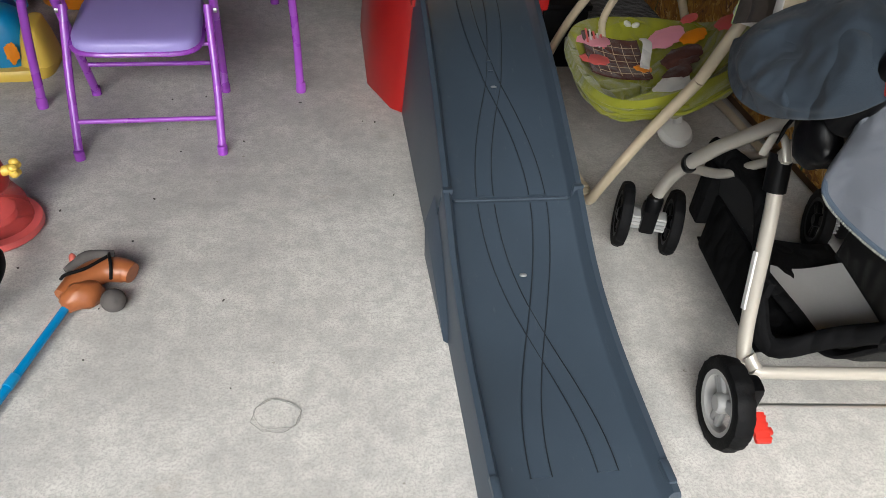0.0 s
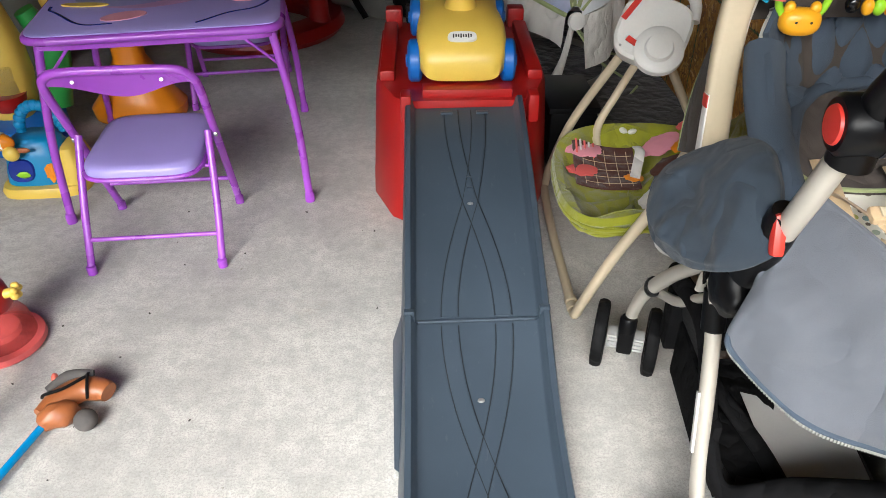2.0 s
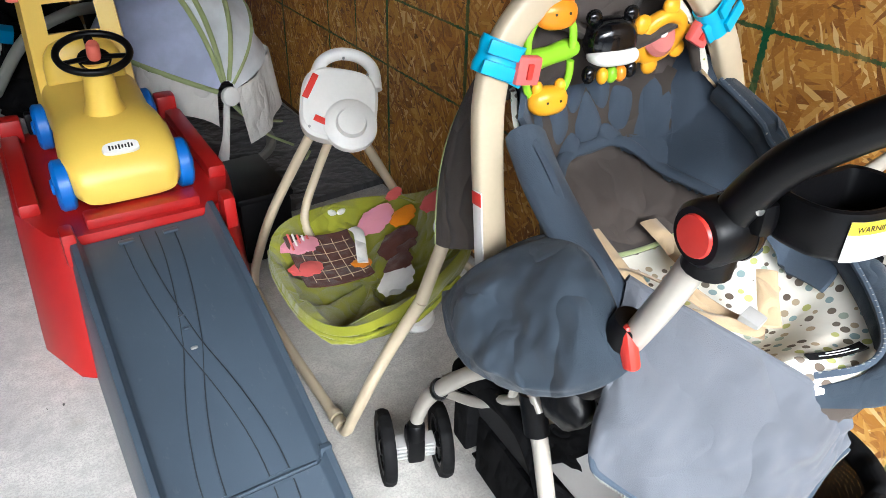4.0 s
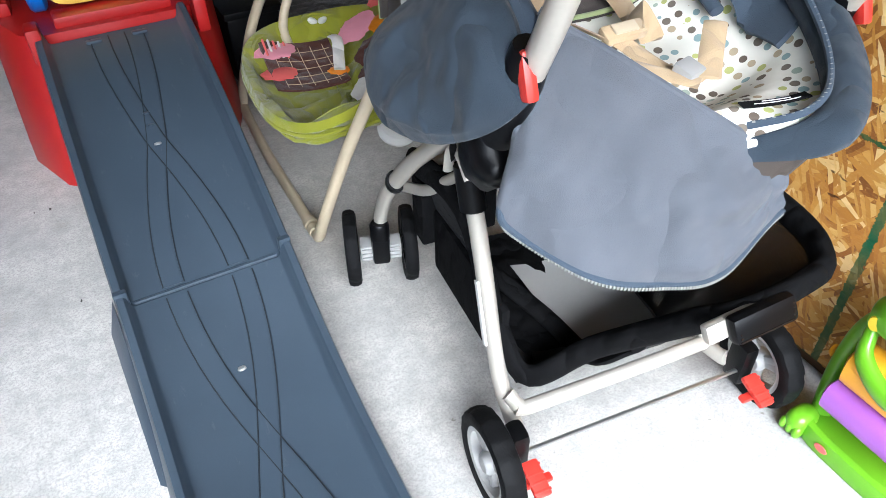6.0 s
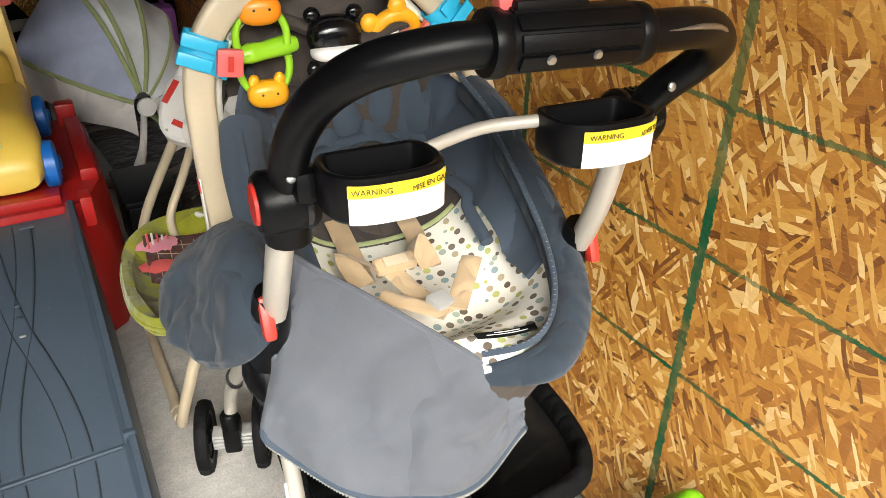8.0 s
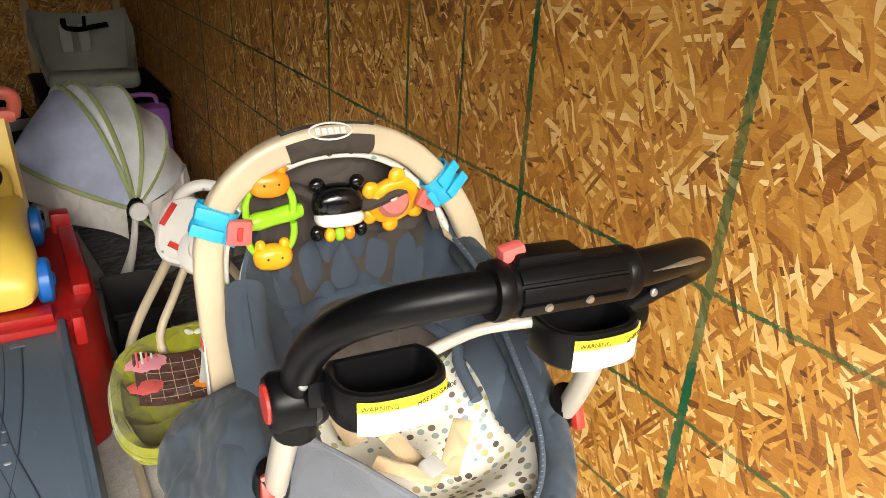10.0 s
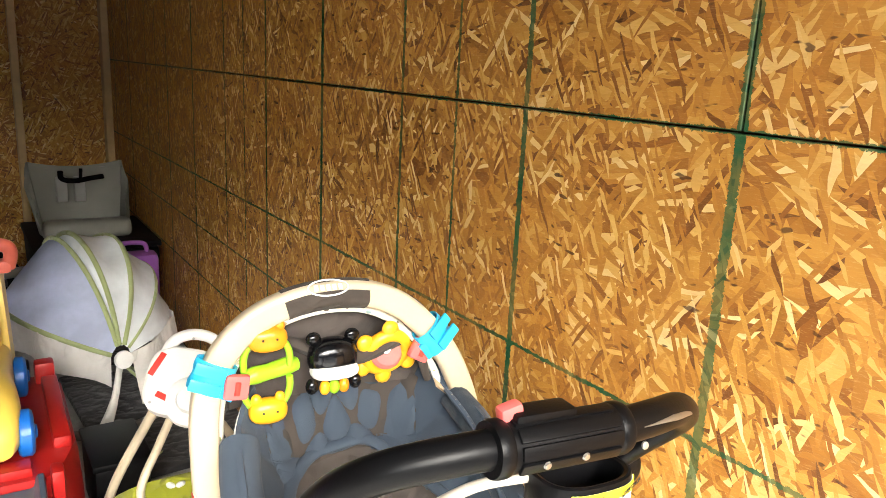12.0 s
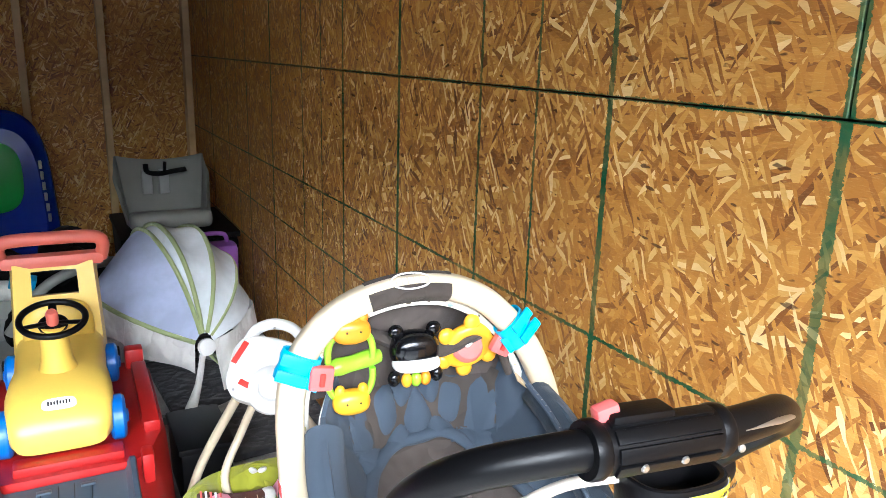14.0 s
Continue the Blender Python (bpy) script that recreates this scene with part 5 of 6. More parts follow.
def canopy(u, v):
    a = math.pi * (1 - u)
    y0, apex = 0.440 + 0.13 * v, 0.893 - 0.10 * v - 0.05 * v * v
    base = 0.52 - 0.06 * v
    s = math.sin(a)
    ca = math.cos(a)
    return (0.02 + (0.204 + 0.014 * math.sin(math.pi * v) + 0.012 * v) * math.copysign(abs(ca) ** 0.65, ca), y0 - 0.03 * (1 - s) * (1 - v * 0.3), base + (apex - base) * s ** 0.8 + 0.007 * math.sin(14 * u) * math.sin(math.pi * v))


hood = part("canopy", sheet(canopy, 40, 14, 0.005), BROWN_CLOTH, carrier, "folded brown canopy")
BEND = None
part("canopy_trim", tube([(q[0] * 0.885, 0.325, 0.60 + (q[2] - 0.60) * 0.925) for q in HOOP[2:15]], 0.011, 10, 5, flat=0.6), DOTS, hood, "dotted edging")
BEND = fit_carrier
part("canopy_piping", tube([canopy(k / 30, 1.0) for k in range(31)], 0.0045, 8, 2), PIPING, hood, "lime green piping")
part("canopy_fold", tube([(-0.10, 0.45, 0.83), (0.02, 0.42, 0.79), (0.12, 0.42, 0.81), (0.15, 0.40, 0.74)], [0.012, 0.022, 0.018, 0.01], 10, 6, flat=0.6), BROWN_CLOTH, hood)

# harness
for x0, x1 in ((-0.075, -0.020), (0.055, 0.012)):
    pts = [seat_inside(0.5 + x0 * 2.2, 0.40, 0.030), seat_inside(0.5 + x0 * 2.0, 0.50, 0.028), (x0 * 0.8, 0.22, 0.555), (x1, 0.165, 0.548)]
    part("shoulder_strap", tube(pts, 0.016, 10, 6, flat=0.14, up=(0, 0, 1)), TAN_WEB, carrier, "tan harness strap")
clip = part("chest_clip", box((-0.004, 0.168, 0.556), (0.060, 0.026, 0.012), 0.005, (20, 0, 4)), TAN_WEB, carrier)
part("clip_face", box((-0.004, 0.166, 0.563), (0.034, 0.016, 0.003), 0.001, (20, 0, 4)), BEIGE_TUBE, clip)
for pts in ([(-0.01, 0.16, 0.548), (0.01, 0.09, 0.540), (0.03, 0.04, 0.545)], [(0.09, 0.11, 0.575), (0.06, 0.07, 0.560), (0.035, 0.035, 0.550)], [(-0.05, 0.09, 0.56), (-0.01, 0.06, 0.552), (0.02, 0.03, 0.548)]):
    part("lap_strap", tube(pts, 0.015, 10, 6, flat=0.16), TAN_WEB, carrier)
part("buckle", box((0.02, 0.055, 0.553), (0.030, 0.030, 0.014), 0.004, (12, 0, 20)), GREY_HUB, carrier, "grey metal buckle")
tag = part("cloth_label", sheet(lambda u, v: seat_inside(0.5 + 0.27 * (u + 0.10), 0.822 + 0.035 * v, 0.014), 14, 4, 0.002), BLACK_CLOTH, carrier, "black woven label")
for r_, (u0, u1) in enumerate(((0.16, 0.84), (0.30, 0.72))):
    part("label_bar", sheet(lambda u, v, r_=r_, u0=u0, u1=u1: seat_inside(0.5 + 0.27 * (u0 + (u1 - u0) * u + 0.10), 0.845 - 0.013 * r_ + 0.003 * v, 0.0158), 10, 1, 0.0006), WHITE, tag, smooth=False)
BEND = None
carrier.matrix_basis = HOME

# ---- toy bar clipped to the hoop ----
hp = [q - Vector((-0.033, -0.050, 0.080)) for q in hp]
bar = thing("hoop_toy_bar", (0, 0, 0), "row of bright rattle toys strapped across the carry hoop", "baby toy")
for p, q, t in (((-0.186, 0.312, 0.806), 30, 0), ((0.172, 0.356, 0.818), -38, 1)):
    near = min(range(1, len(hp) - 1), key=lambda k: (hp[k] - Vector(p)).length)
    turn_m = facing(hp[near], hp[near + 1] - hp[near - 1], (0, -0.8, 0.6))
    ringp = [(0.026, -0.021), (0.0285, -0.022), (0.0295, -0.012), (0.0275, -0.002), (0.0275, 0.002), (0.0295, 0.012), (0.0285, 0.022), (0.026, 0.021), (0.026, -0.021)]
    b = lathe(ringp, n=28, squash=(1.0, 0.72))
    b.transform(turn_m)
    st = part("strap", b, SKY_STRAP, bar, "turquoise vinyl strap")
    for dz in (-0.012, 0.012):
        b = box((0.004, 0.024, dz), (0.044, 0.006, 0.017), 0.003, (0, 0, 8))
        b.transform(turn_m)
        part("strap_end", b, SKY_STRAP, st)
    part("strap_tail", box((hp[near].x + (0.020 if t == 0 else -0.012), hp[near].y - 0.014, hp[near].z - 0.018), (0.022, 0.006, 0.030), 0.002, (0, q, 0)), SKY_STRAP, st)


def buckle_toy(c, rz):
    k = part("buckle", box(c, (0.034, 0.014, 0.036), 0.005, (0, rz, 0)), CORAL, bar, "coral buckle")
    part("buckle_slot", box((c[0], c[1] - 0.008, c[2]), (0.008, 0.004, 0.020), 0.002, (0, rz, 0)), BRAKE_RED, k)


buckle_toy((-0.136, 0.336, 0.784), 8)
buckle_toy((0.152, 0.352, 0.795), 28)
rod = part("green_rattle", tube([(-0.125, 0.358, 0.783), (-0.105, 0.362, 0.786), (-0.085, 0.366, 0.787), (-0.055, 0.372, 0.790), (-0.040, 0.375, 0.790)], [0.009, 0.0135, 0.012, 0.0135, 0.010], 14, 6), LIME, bar)
for s in (-1, 1):
    loop_pts = [(-0.088 + 0.033 * math.cos(a) * (1 + 0.2 * math.sin(a)), 0.364 - 0.004, 0.787 + s * (0.008 + 0.050 * math.sin(a))) for a in [math.pi * k / 10 for k in range(11)]]
    part("loop", tube(loop_pts, 0.0052, 10, 4), LIME, rod)
    head_z = 0.787 + s * 0.055
    h = part("cat_head", blob((-0.088, 0.355, head_z), (0.028, 0.016, 0.019), power=2.6), ORANGE if s > 0 else AMBER, rod)
    for d in (-1, 1):
        part("ear", blob((-0.088 + d * 0.017, 0.355, head_z + 0.018), (0.008, 0.007, 0.010), sub=2), ORANGE if s > 0 else AMBER, h)
        part("eye", blob((-0.088 + d * 0.010, 0.339, head_z + 0.003), (0.002, 0.0015, 0.002), sub=1), INK, h)
cow = part("black_rattle", blob((0.014, 0.372, 0.795), (0.038, 0.025, 0.030), power=2.5), GLOSS_BLACK, bar, "black and white animal rattle")
part("muzzle", blob((0.014, 0.362, 0.777), (0.037, 0.022, 0.012), power=2.8), WHITE, cow)
for d in (-1, 1):
    part("ear", blob((0.014 + d * 0.030, 0.372, 0.826), (0.012, 0.008, 0.011), sub=2), GLOSS_BLACK, cow)
    part("paw", blob((0.014 + d * 0.034, 0.364, 0.754), (0.010, 0.009, 0.013), sub=2), GLOSS_BLACK, cow)
for k, mt in enumerate((AMBER, LIME, ORANGE)):
    part("bead", blob((-0.002 + 0.015 * k, 0.358, 0.752), (0.0085, 0.008, 0.012), sub=2), mt, cow)
fish = part("fish_rattle", tube(oval((0.105, 0.380, 0.787), (1, 0, 0.05), (0, -0.35, 0.94), 0.033, 0.033, 24), 0.0105, 12, 2, True), AMBER, bar, "orange fish rattle with clear belly")
part("fish_belly", lathe([(0, -0.008), (0.022, -0.008), (0.028, 0), (0.022, 0.008), (0, 0.010)], (0.105, 0.380, 0.787), (70, 0, 0), 24), BELLY, fish, "clear rosy belly")
part("fish_eye", lathe([(0.009, 0), (0.008, 0.003), (0, 0.004)], (0.100, 0.370, 0.797), (70, 0, 0), 16), WHITE, fish)
part("pupil", lathe([(0.004, 0), (0.003, 0.002), (0, 0.0025)], (0.100, 0.3665, 0.798), (70, 0, 0), 12), INK, fish)
for a in (90, 150, 215, 270, 330, 20):
    part("fin", blob((0.105 + 0.045 * math.cos(radians(a)), 0.378 - 0.012 * math.sin(radians(a)), 0.787 + 0.043 * math.sin(radians(a))), (0.014, 0.008, 0.014), sub=2), AMBER, fish)
part("link", tube([(0.058, 0.374, 0.790), (0.072, 0.376, 0.789)], 0.008, 10, 0), ORANGE, bar)
bar.matrix_basis = HOME @ pose(-0.033, -0.050, 0.080)

# ---- baby swing ----
swing = thing("baby_swing", (0.6, 1.7, 0), "folding baby swing with cream tubes, white motor head and lime seat", "baby swing")
part("floor_tube", tube([(0.56, 1.30, 0.40), (0.520, 1.365, 0.24), (0.484, 1.425, 0.070), (0.478, 1.447, 0.022), (0.479, 1.49, 0.012), (0.486, 1.78, 0.012), (0.500, 1.99, 0.012), (0.506, 2.025, 0.03), (0.520, 2.02, 0.10), (0.555, 1.96, 0.26), (0.648, 1.905, 0.465)], 0.0115, 12, 6), BEIGE_TUBE, swing)
part("near_leg", tube([(0.56, 1.30, 0.40), (0.605, 1.275, 0.57)], 0.0115, 12, 0), BEIGE_TUBE, swing)
for y in (1.475, 1.50):
    part("tube_collar", lathe([(0.0145, -0.008), (0.0155, 0), (0.0145, 0.008)], (0.479, y, 0.0155), (90, 0, 0), 16), BEIGE_TUBE, swing)
part("back_leg", tube([(0.72, 1.90, 0.50), (0.90, 1.98, 0.20), (1.02, 2.02, 0.015), (1.03, 1.85, 0.012), (1.03, 1.60, 0.012)], 0.0115, 12, 5), BEIGE_TUBE, swing)
part("swing_arm", tube([(0.690, 1.875, 0.48), (0.640, 1.89, 0.36), (0.590, 1.86, 0.27), (0.60, 1.80, 0.20)], 0.010, 12, 5), BEIGE_TUBE, swing)
hub = part("near_hub", box((0.605, 1.272, 0.565), (0.05, 0.04, 0.085), 0.012, (10, 14, 0)), WHITE, swing, "white end hub with red label")
part("hub_label", box((0.592, 1.250, 0.59), (0.030, 0.004, 0.032), 0.001, (10, 14, 0)), BRAKE_RED, hub)
MH = facing((0.702, 1.885, 0.512), (-0.20, -0.72, 0.66), (0.30, 0.25, 0.92))


def on_head(bm):
    bm.transform(MH)
    return bm


head = part("motor_head", on_head(loft([oval((0, 0, z), (1, 0, 0), (0, 1, 0), a, b_, 40, 3.2) for z, a, b_ in ((-0.030, 0.07, 0.070), (-0.026, 0.083, 0.082), (0.010, 0.085, 0.084), (0.018, 0.078, 0.077))])), WHITE, swing, "white plastic motor head")
part("motor_disc", on_head(lathe([(0.060, 0), (0.058, 0.014), (0.050, 0.020), (0.034, 0.022), (0.030, 0.034), (0, 0.037)], (0.028, -0.045, 0.006), (0, 0, 0), 36)), WHITE, head)
part("carry_grip", on_head(tube([(-0.058, 0.055, 0.0), (-0.045, 0.098, 0), (-0.01, 0.122, 0), (0.035, 0.122, 0), (0.068, 0.098, 0), (0.080, 0.050, 0)], 0.014, 12, 6)), WHITE, head)
for x, y, w, h in ((-0.066, 0.030, 0.014, 0.060), (-0.035, -0.045, 0.034, 0.014)):
    part("red_label", on_head(box((x, y, 0.020), (w, h, 0.003), 0.001, (0, 0, -18))), BRAKE_RED, head, "small red label")
for x, y in ((-0.060, -0.062), (0.0, 0.105), (0.055, 0.075), (-0.012, -0.012)):
    part("screw", on_head(lathe([(0.0035, 0), (0.003, 0.0015), (0, 0.002)], (x, y, 0.0195), (0, 0, 0), 8)), GREY_HUB, head)
SC = Vector((0.640, 1.640, 0))


def seat_ring(k, z_front, z_back, n=48):
    out = []
    for p in oval((0, 0, 0), (1, 0, 0), (0, 1, 0), 0.195 * k, 0.242 * k, n, 2.8):
        t = (p.x / 0.19 + 1) / 2
        x = p.x + 0.10 * p.y
        t *= max(0.0, min(1.0, 0.80 - p.y / 0.30))
        out.append(Vector((SC.x + x, SC.y + p.y, z_front + (z_back - z_front) * max(t, 0) ** 1.5 + 0.012 * math.sin(9 * math.atan2(p.y, p.x)) * (k < 1))))
    return out


part("seat_bowl", loft([seat_ring(0.90, 0.268, 0.43), seat_ring(1.0, 0.278, 0.45), seat_ring(1.02, 0.262, 0.43), seat_ring(0.97, 0.250, 0.37), seat_ring(0.86, 0.228, 0.30), seat_ring(0.60, 0.210, 0.235), seat_ring(0.1, 0.204, 0.21)], caps="last"), LIME_CLOTH, swing, "quilted lime satin seat")
inside_seat = [seat_ring(0.93, 0.272, 0.44), seat_ring(0.84, 0.240, 0.36), seat_ring(0.6, 0.215, 0.26), seat_ring(0.2, 0.205, 0.215)]
part("seat_pad", loft(inside_seat, caps=False), LIME_CLOTH, swing)
for k in range(5):
    zf = 0.258 - 0.009 * k
    part("gather", tube([p for p in seat_ring(1.015 - 0.035 * k, zf, zf + 0.10, 60) if p.x < SC.x + 0.08 and p.y < SC.y + 0.16][::4], 0.0045, 8, 3), LIME_CLOTH, swing)


def on_seat(u, v, lift=0.004):
    """A place on the pad: u from the front rim to the back, v along the seat."""
    a = (u - 0.5) * 2
    k = (v - 0.5) * 2
    x, y = SC.x + 0.155 * a + 0.02 * k, SC.y + 0.19 * k
    r = min(1.0, math.hypot(a, k) * 0.85)
    back = 0.17 * max(a, 0) ** 1.4 * max(0.0, min(1.0, 0.80 - 0.62 * k))
    return Vector((x, y, 0.192 + 0.045 * r ** 3 + back + lift + 0.03))


part("cocoa_panel", sheet(lambda u, v: on_seat(0.04 + 0.50 * u, 0.50 + 0.44 * v), 12, 12, 0.004), COCOA_PRINT, swing, "cocoa cloth panel with pale grid")
for k in range(5):
    part("grid_line", tube([on_seat(0.12 + 0.40 * t / 6, 0.56 + 0.075 * k, 0.0065) for t in range(7)], 0.0008, 5, 1), TAN_WEB, swing)
    part("grid_line", tube([on_seat(0.12 + 0.09 * k, 0.53 + 0.37 * t / 6, 0.0065) for t in range(7)], 0.0008, 5, 1), TAN_WEB, swing)
for u, v, a, mt in ((0.12, 0.86, 0.045, PINK), (0.10, 0.66, 0.035, CORAL), (0.74, 0.86, 0.045, PINK), (0.60, 0.30, 0.04, WHITE_CLOTH), (0.74, 0.52, 0.045, COCOA_PRINT), (0.66, 0.38, 0.032, COCOA_PRINT), (0.86, 0.66, 0.030, ORANGE), (0.95, 0.40, 0.03, CORAL), (0.50, 0.62, 0.022, ORANGE), (0.92, 0.90, 0.02, CORAL)):
    c = on_seat(u, v, 0.008)
    n = Vector((-0.45, -0.1, 0.9)) if u > 0.5 else Vector((0.1, 0, 1))
    m = facing(c, n, (0, 1, 0))
    b = blob((0, 0, 0), (a, a * 0.82, 0.004), sub=3, lump=0.35)
    b.transform(m)
    part("printed_shape", b, mt, swing)
for k in range(5):
    part("printed_stripe", tube([on_seat(0.07 + 0.035 * k, 0.80, 0.012), on_seat(0.07 + 0.035 * k, 0.92, 0.014)], 0.0025, 6, 0, flat=0.5), WHITE_CLOTH if k % 2 else CORAL, swing)
part("strap", tube([on_seat(0.55, 0.86, 0.03), on_seat(0.56, 0.78, 0.035), on_seat(0.52, 0.66, 0.02), on_seat(0.50, 0.60, 0.014)], 0.012, 8, 6, flat=0.2), WHITE_CLOTH, swing, "white waist strap")
for a in (20, 140, 260):
    part("bow_loop", blob((0.667 + 0.012 * math.cos(radians(a)), 1.856, 0.262 + 0.010 * math.sin(radians(a))), (0.014, 0.006, 0.008), (0, -a, 0), 2), WHITE_CLOTH, swing)
part("under_hub", lathe([(0.042, 0), (0.045, 0.010), (0.038, 0.022), (0.016, 0.028), (0, 0.029)], (0.74, 1.62, 0.085), (20, 0, 0), 28), WHITE, swing, "white hub below the seat")
part("hub_post", tube([(0.74, 1.62, 0.12), (0.73, 1.64, 0.18)], 0.012, 10, 0), WHITE, swing)

settle(swing, (0.6, 1.7, 0), (0.640, 1.785, 0), (1.03, 1.03, 1.03))

# ---- frog toy ----
frog = thing("frog_toy", (1.02, 0.63, 0), "glossy green plastic frog toy with orange and violet bars", "toy")
part("base_tray", loft([oval((1.010, 0.632, z), (1, 0, 0), (0, 1, 0), a, b_, 40, 4) for z, a, b_ in ((0.001, 0.062, 0.125), (0.018, 0.066, 0.130), (0.034, 0.062, 0.126), (0.036, 0.050, 0.114), (0.020, 0.044, 0.108))]), FROG, frog)
for y in (0.508, 0.752):
    part("foot", blob((0.968, y, 0.022), (0.034, 0.024, 0.021), power=2.6), FROG, frog)
    for d in (-1, 0, 1):
        part("toe", blob((0.944, y + d * 0.015, 0.014), (0.014, 0.010, 0.013), sub=2), FROG, frog)
    s = 1 if y > 0.63 else -1
    part("side_post", tube([(1.010, y - s * 0.010, 0.03), (1.018, y + s * 0.004, 0.09), (1.022, y + s * 0.004, 0.16), (1.024, y - s * 0.010, 0.21), (1.020, y - s * 0.040, 0.245)], [0.022, 0.018, 0.017, 0.020, 0.022], 16, 6), FROG, frog)
    part("side_knob", lathe([(0.012, 0), (0.010, 0.006), (0, 0.007)], (1.02, y + s * 0.024, 0.135), (-90 * s, 0, 0), 16), AMBER, frog)
hd = part("head", loft([oval((1.022 + dx, y, z), (1, 0, 0), (0, 0, 1), a, b_, 28, 2.4) for y, dx, z, a, b_ in ((0.515, 0, 0.245, 0.012, 0.012), (0.525, 0, 0.247, 0.034, 0.026), (0.56, -0.004, 0.255, 0.044, 0.032), (0.632, -0.008, 0.255, 0.047, 0.034), (0.704, -0.004, 0.257, 0.044, 0.032), (0.739, 0, 0.25, 0.034, 0.026), (0.749, 0, 0.248, 0.012, 0.012))]), FROG, frog)
part("lower_lip", tube([(1.0, 0.535, 0.222), (0.972, 0.56, 0.190), (0.960, 0.632, 0.172), (0.972, 0.704, 0.192), (1.0, 0.729, 0.226)], [0.012, 0.015, 0.016, 0.015, 0.012], 12, 6), FROG, hd)
for y in (0.575, 0.690):
    eye = part("eye_bump", blob((1.018, y, 0.284), (0.033, 0.031, 0.032)), FROG, hd)
    part("eyeball", blob((0.993, y - 0.002, 0.288), (0.011, 0.017, 0.019), sub=3), WHITE, eye, "white eye with black pupil")
    part("pupil", blob((0.984, y - 0.003, 0.287), (0.004, 0.008, 0.011), sub=2), INK, eye)
    part("glint", blob((0.9805, y + 0.002, 0.292), (0.0015, 0.003, 0.003), sub=1), WHITE, eye)
for y in (0.535, 0.722):
    part("cheek", lathe([(0.013, 0), (0.011, 0.005), (0, 0.006)], (0.986, y, 0.245), (0, -90, 0), 16), LABEL_YELLOW, hd, "yellow cheek spot")
part("violet_bar", loft([oval((0.985, y, 0.098), (1, 0, 0), (0, 0, 1), a, b_, 24, 3) for y, a, b_ in ((0.525, 0.016, 0.014), (0.533, 0.032, 0.026), (0.731, 0.032, 0.026), (0.739, 0.016, 0.014))]), VIOLET, frog, "violet plastic bar")
part("orange_bar", loft([oval((1.000, y, 0.160), (1, 0, 0), (0, 0, 1), a, b_, 24, 3) for y, a, b_ in ((0.530, 0.018, 0.018), (0.539, 0.036, 0.034), (0.725, 0.036, 0.034), (0.734, 0.018, 0.018))]), AMBER, frog, "orange plastic bar")
part("maker_mark", loft([oval((0.9435, 0.685, 0.022), (0, 1, 0), (0, 0, 1), 0.014, 0.007, 20), oval((0.942, 0.685, 0.022), (0, 1, 0), (0, 0, 1), 0.013, 0.006, 20)]), CORAL, frog)

settle(frog, (1.02, 0.63, 0), (1.056, 0.628, 0), (0.82, 0.80, 1.05))

# ---- pop-up infant tent behind the ramp ----
tent = thing("infant_tent", (0.6, 2.92, 0), "grey gauze pop-up infant tent with green ribs, leaning half folded", "tent")
K1, AX, DR = Vector((0.664, 2.655, 0.274)), Vector((-0.25, 0.968, 0.02)), Vector((-0.968, -0.25, 0))
MID = K1 + AX * 0.27


def rib_at(theta, phi, r=1.0):
    d = DR * (0.285 * math.cos(radians(theta))) + Vector((0, 0, 1)) * (0.385 * math.sin(radians(theta)))
    return MID - AX * (0.27 * math.cos(phi)) + d * (math.sin(phi) ** 0.75 * r)


def gore(t0, t1):
    def f(u, v):
        t = t0 + (t1 - t0) * v
        sag = 1 - 0.07 * math.sin(math.pi * v) - 0.012 * math.sin(u * 17 + v * 4)
        return rib_at(t, math.pi * (0.02 + 0.96 * u), sag)
    return f


part("window", sheet(gore(22, 74), 26, 14, 0.002), GAUZE_BLUE, tent, "pale bluish window cloth")
for t0, t1 in ((74, 84), (84, 112), (112, 142), (142, 168)):
    part("gore", sheet(gore(t0, t1), 26, 8, 0.002), GAUZE, tent)
for t in (22, 74, 84, 112, 142):
    part("rib", tube([rib_at(t, math.pi * (0.02 + 0.96 * k / 20)) for k in range(21)], 0.0085 if t != 142 else 0.006, 10, 2), PIPING, tent, "padded green rib")
part("valance", sheet(lambda u, v: rib_at(22, math.pi * (0.02 + 0.9 * u), 1.0) + Vector((0.02 * math.sin(u * 20), 0.03 * v, -0.13 * v)), 26, 6, 0.002), WHITE_CLOTH, tent)
part("rear_valance", sheet(lambda u, v: rib_at(168, math.pi * (0.02 + 0.9 * u), 1.0) + Vector((0.03 * v + 0.015 * math.sin(u * 24), 0, -0.20 * v)), 26, 6, 0.002), WHITE_CLOTH, tent)
part("pivot_knob", lathe([(0.030, -0.008), (0.032, 0), (0.030, 0.010), (0.012, 0.014), (0, 0.014)], K1 - AX * 0.02, (80, 0, 12), 24), WHITE, tent, "white pivot knob")
part("pivot_leg", tube([K1, (0.63, 2.61, 0.15), (0.585, 2.55, 0.07), (0.56, 2.52, 0.012)], [0.010, 0.012, 0.022, 0.024], 12, 5), WHITE_CLOTH, tent)
for a, b_ in (((0.66, 2.66, 0.26), (0.90, 2.72, 0.02)), ((0.72, 2.40, 0.02), (0.92, 2.62, 0.03)), ((0.66, 2.66, 0.26), (0.95, 2.95, 0.02))):
    part("tent_cord", tube([a, lerp(a, b_, 0.5) + Vector((0, 0, -0.03)), b_], 0.005, 8, 5), PIPING, tent)
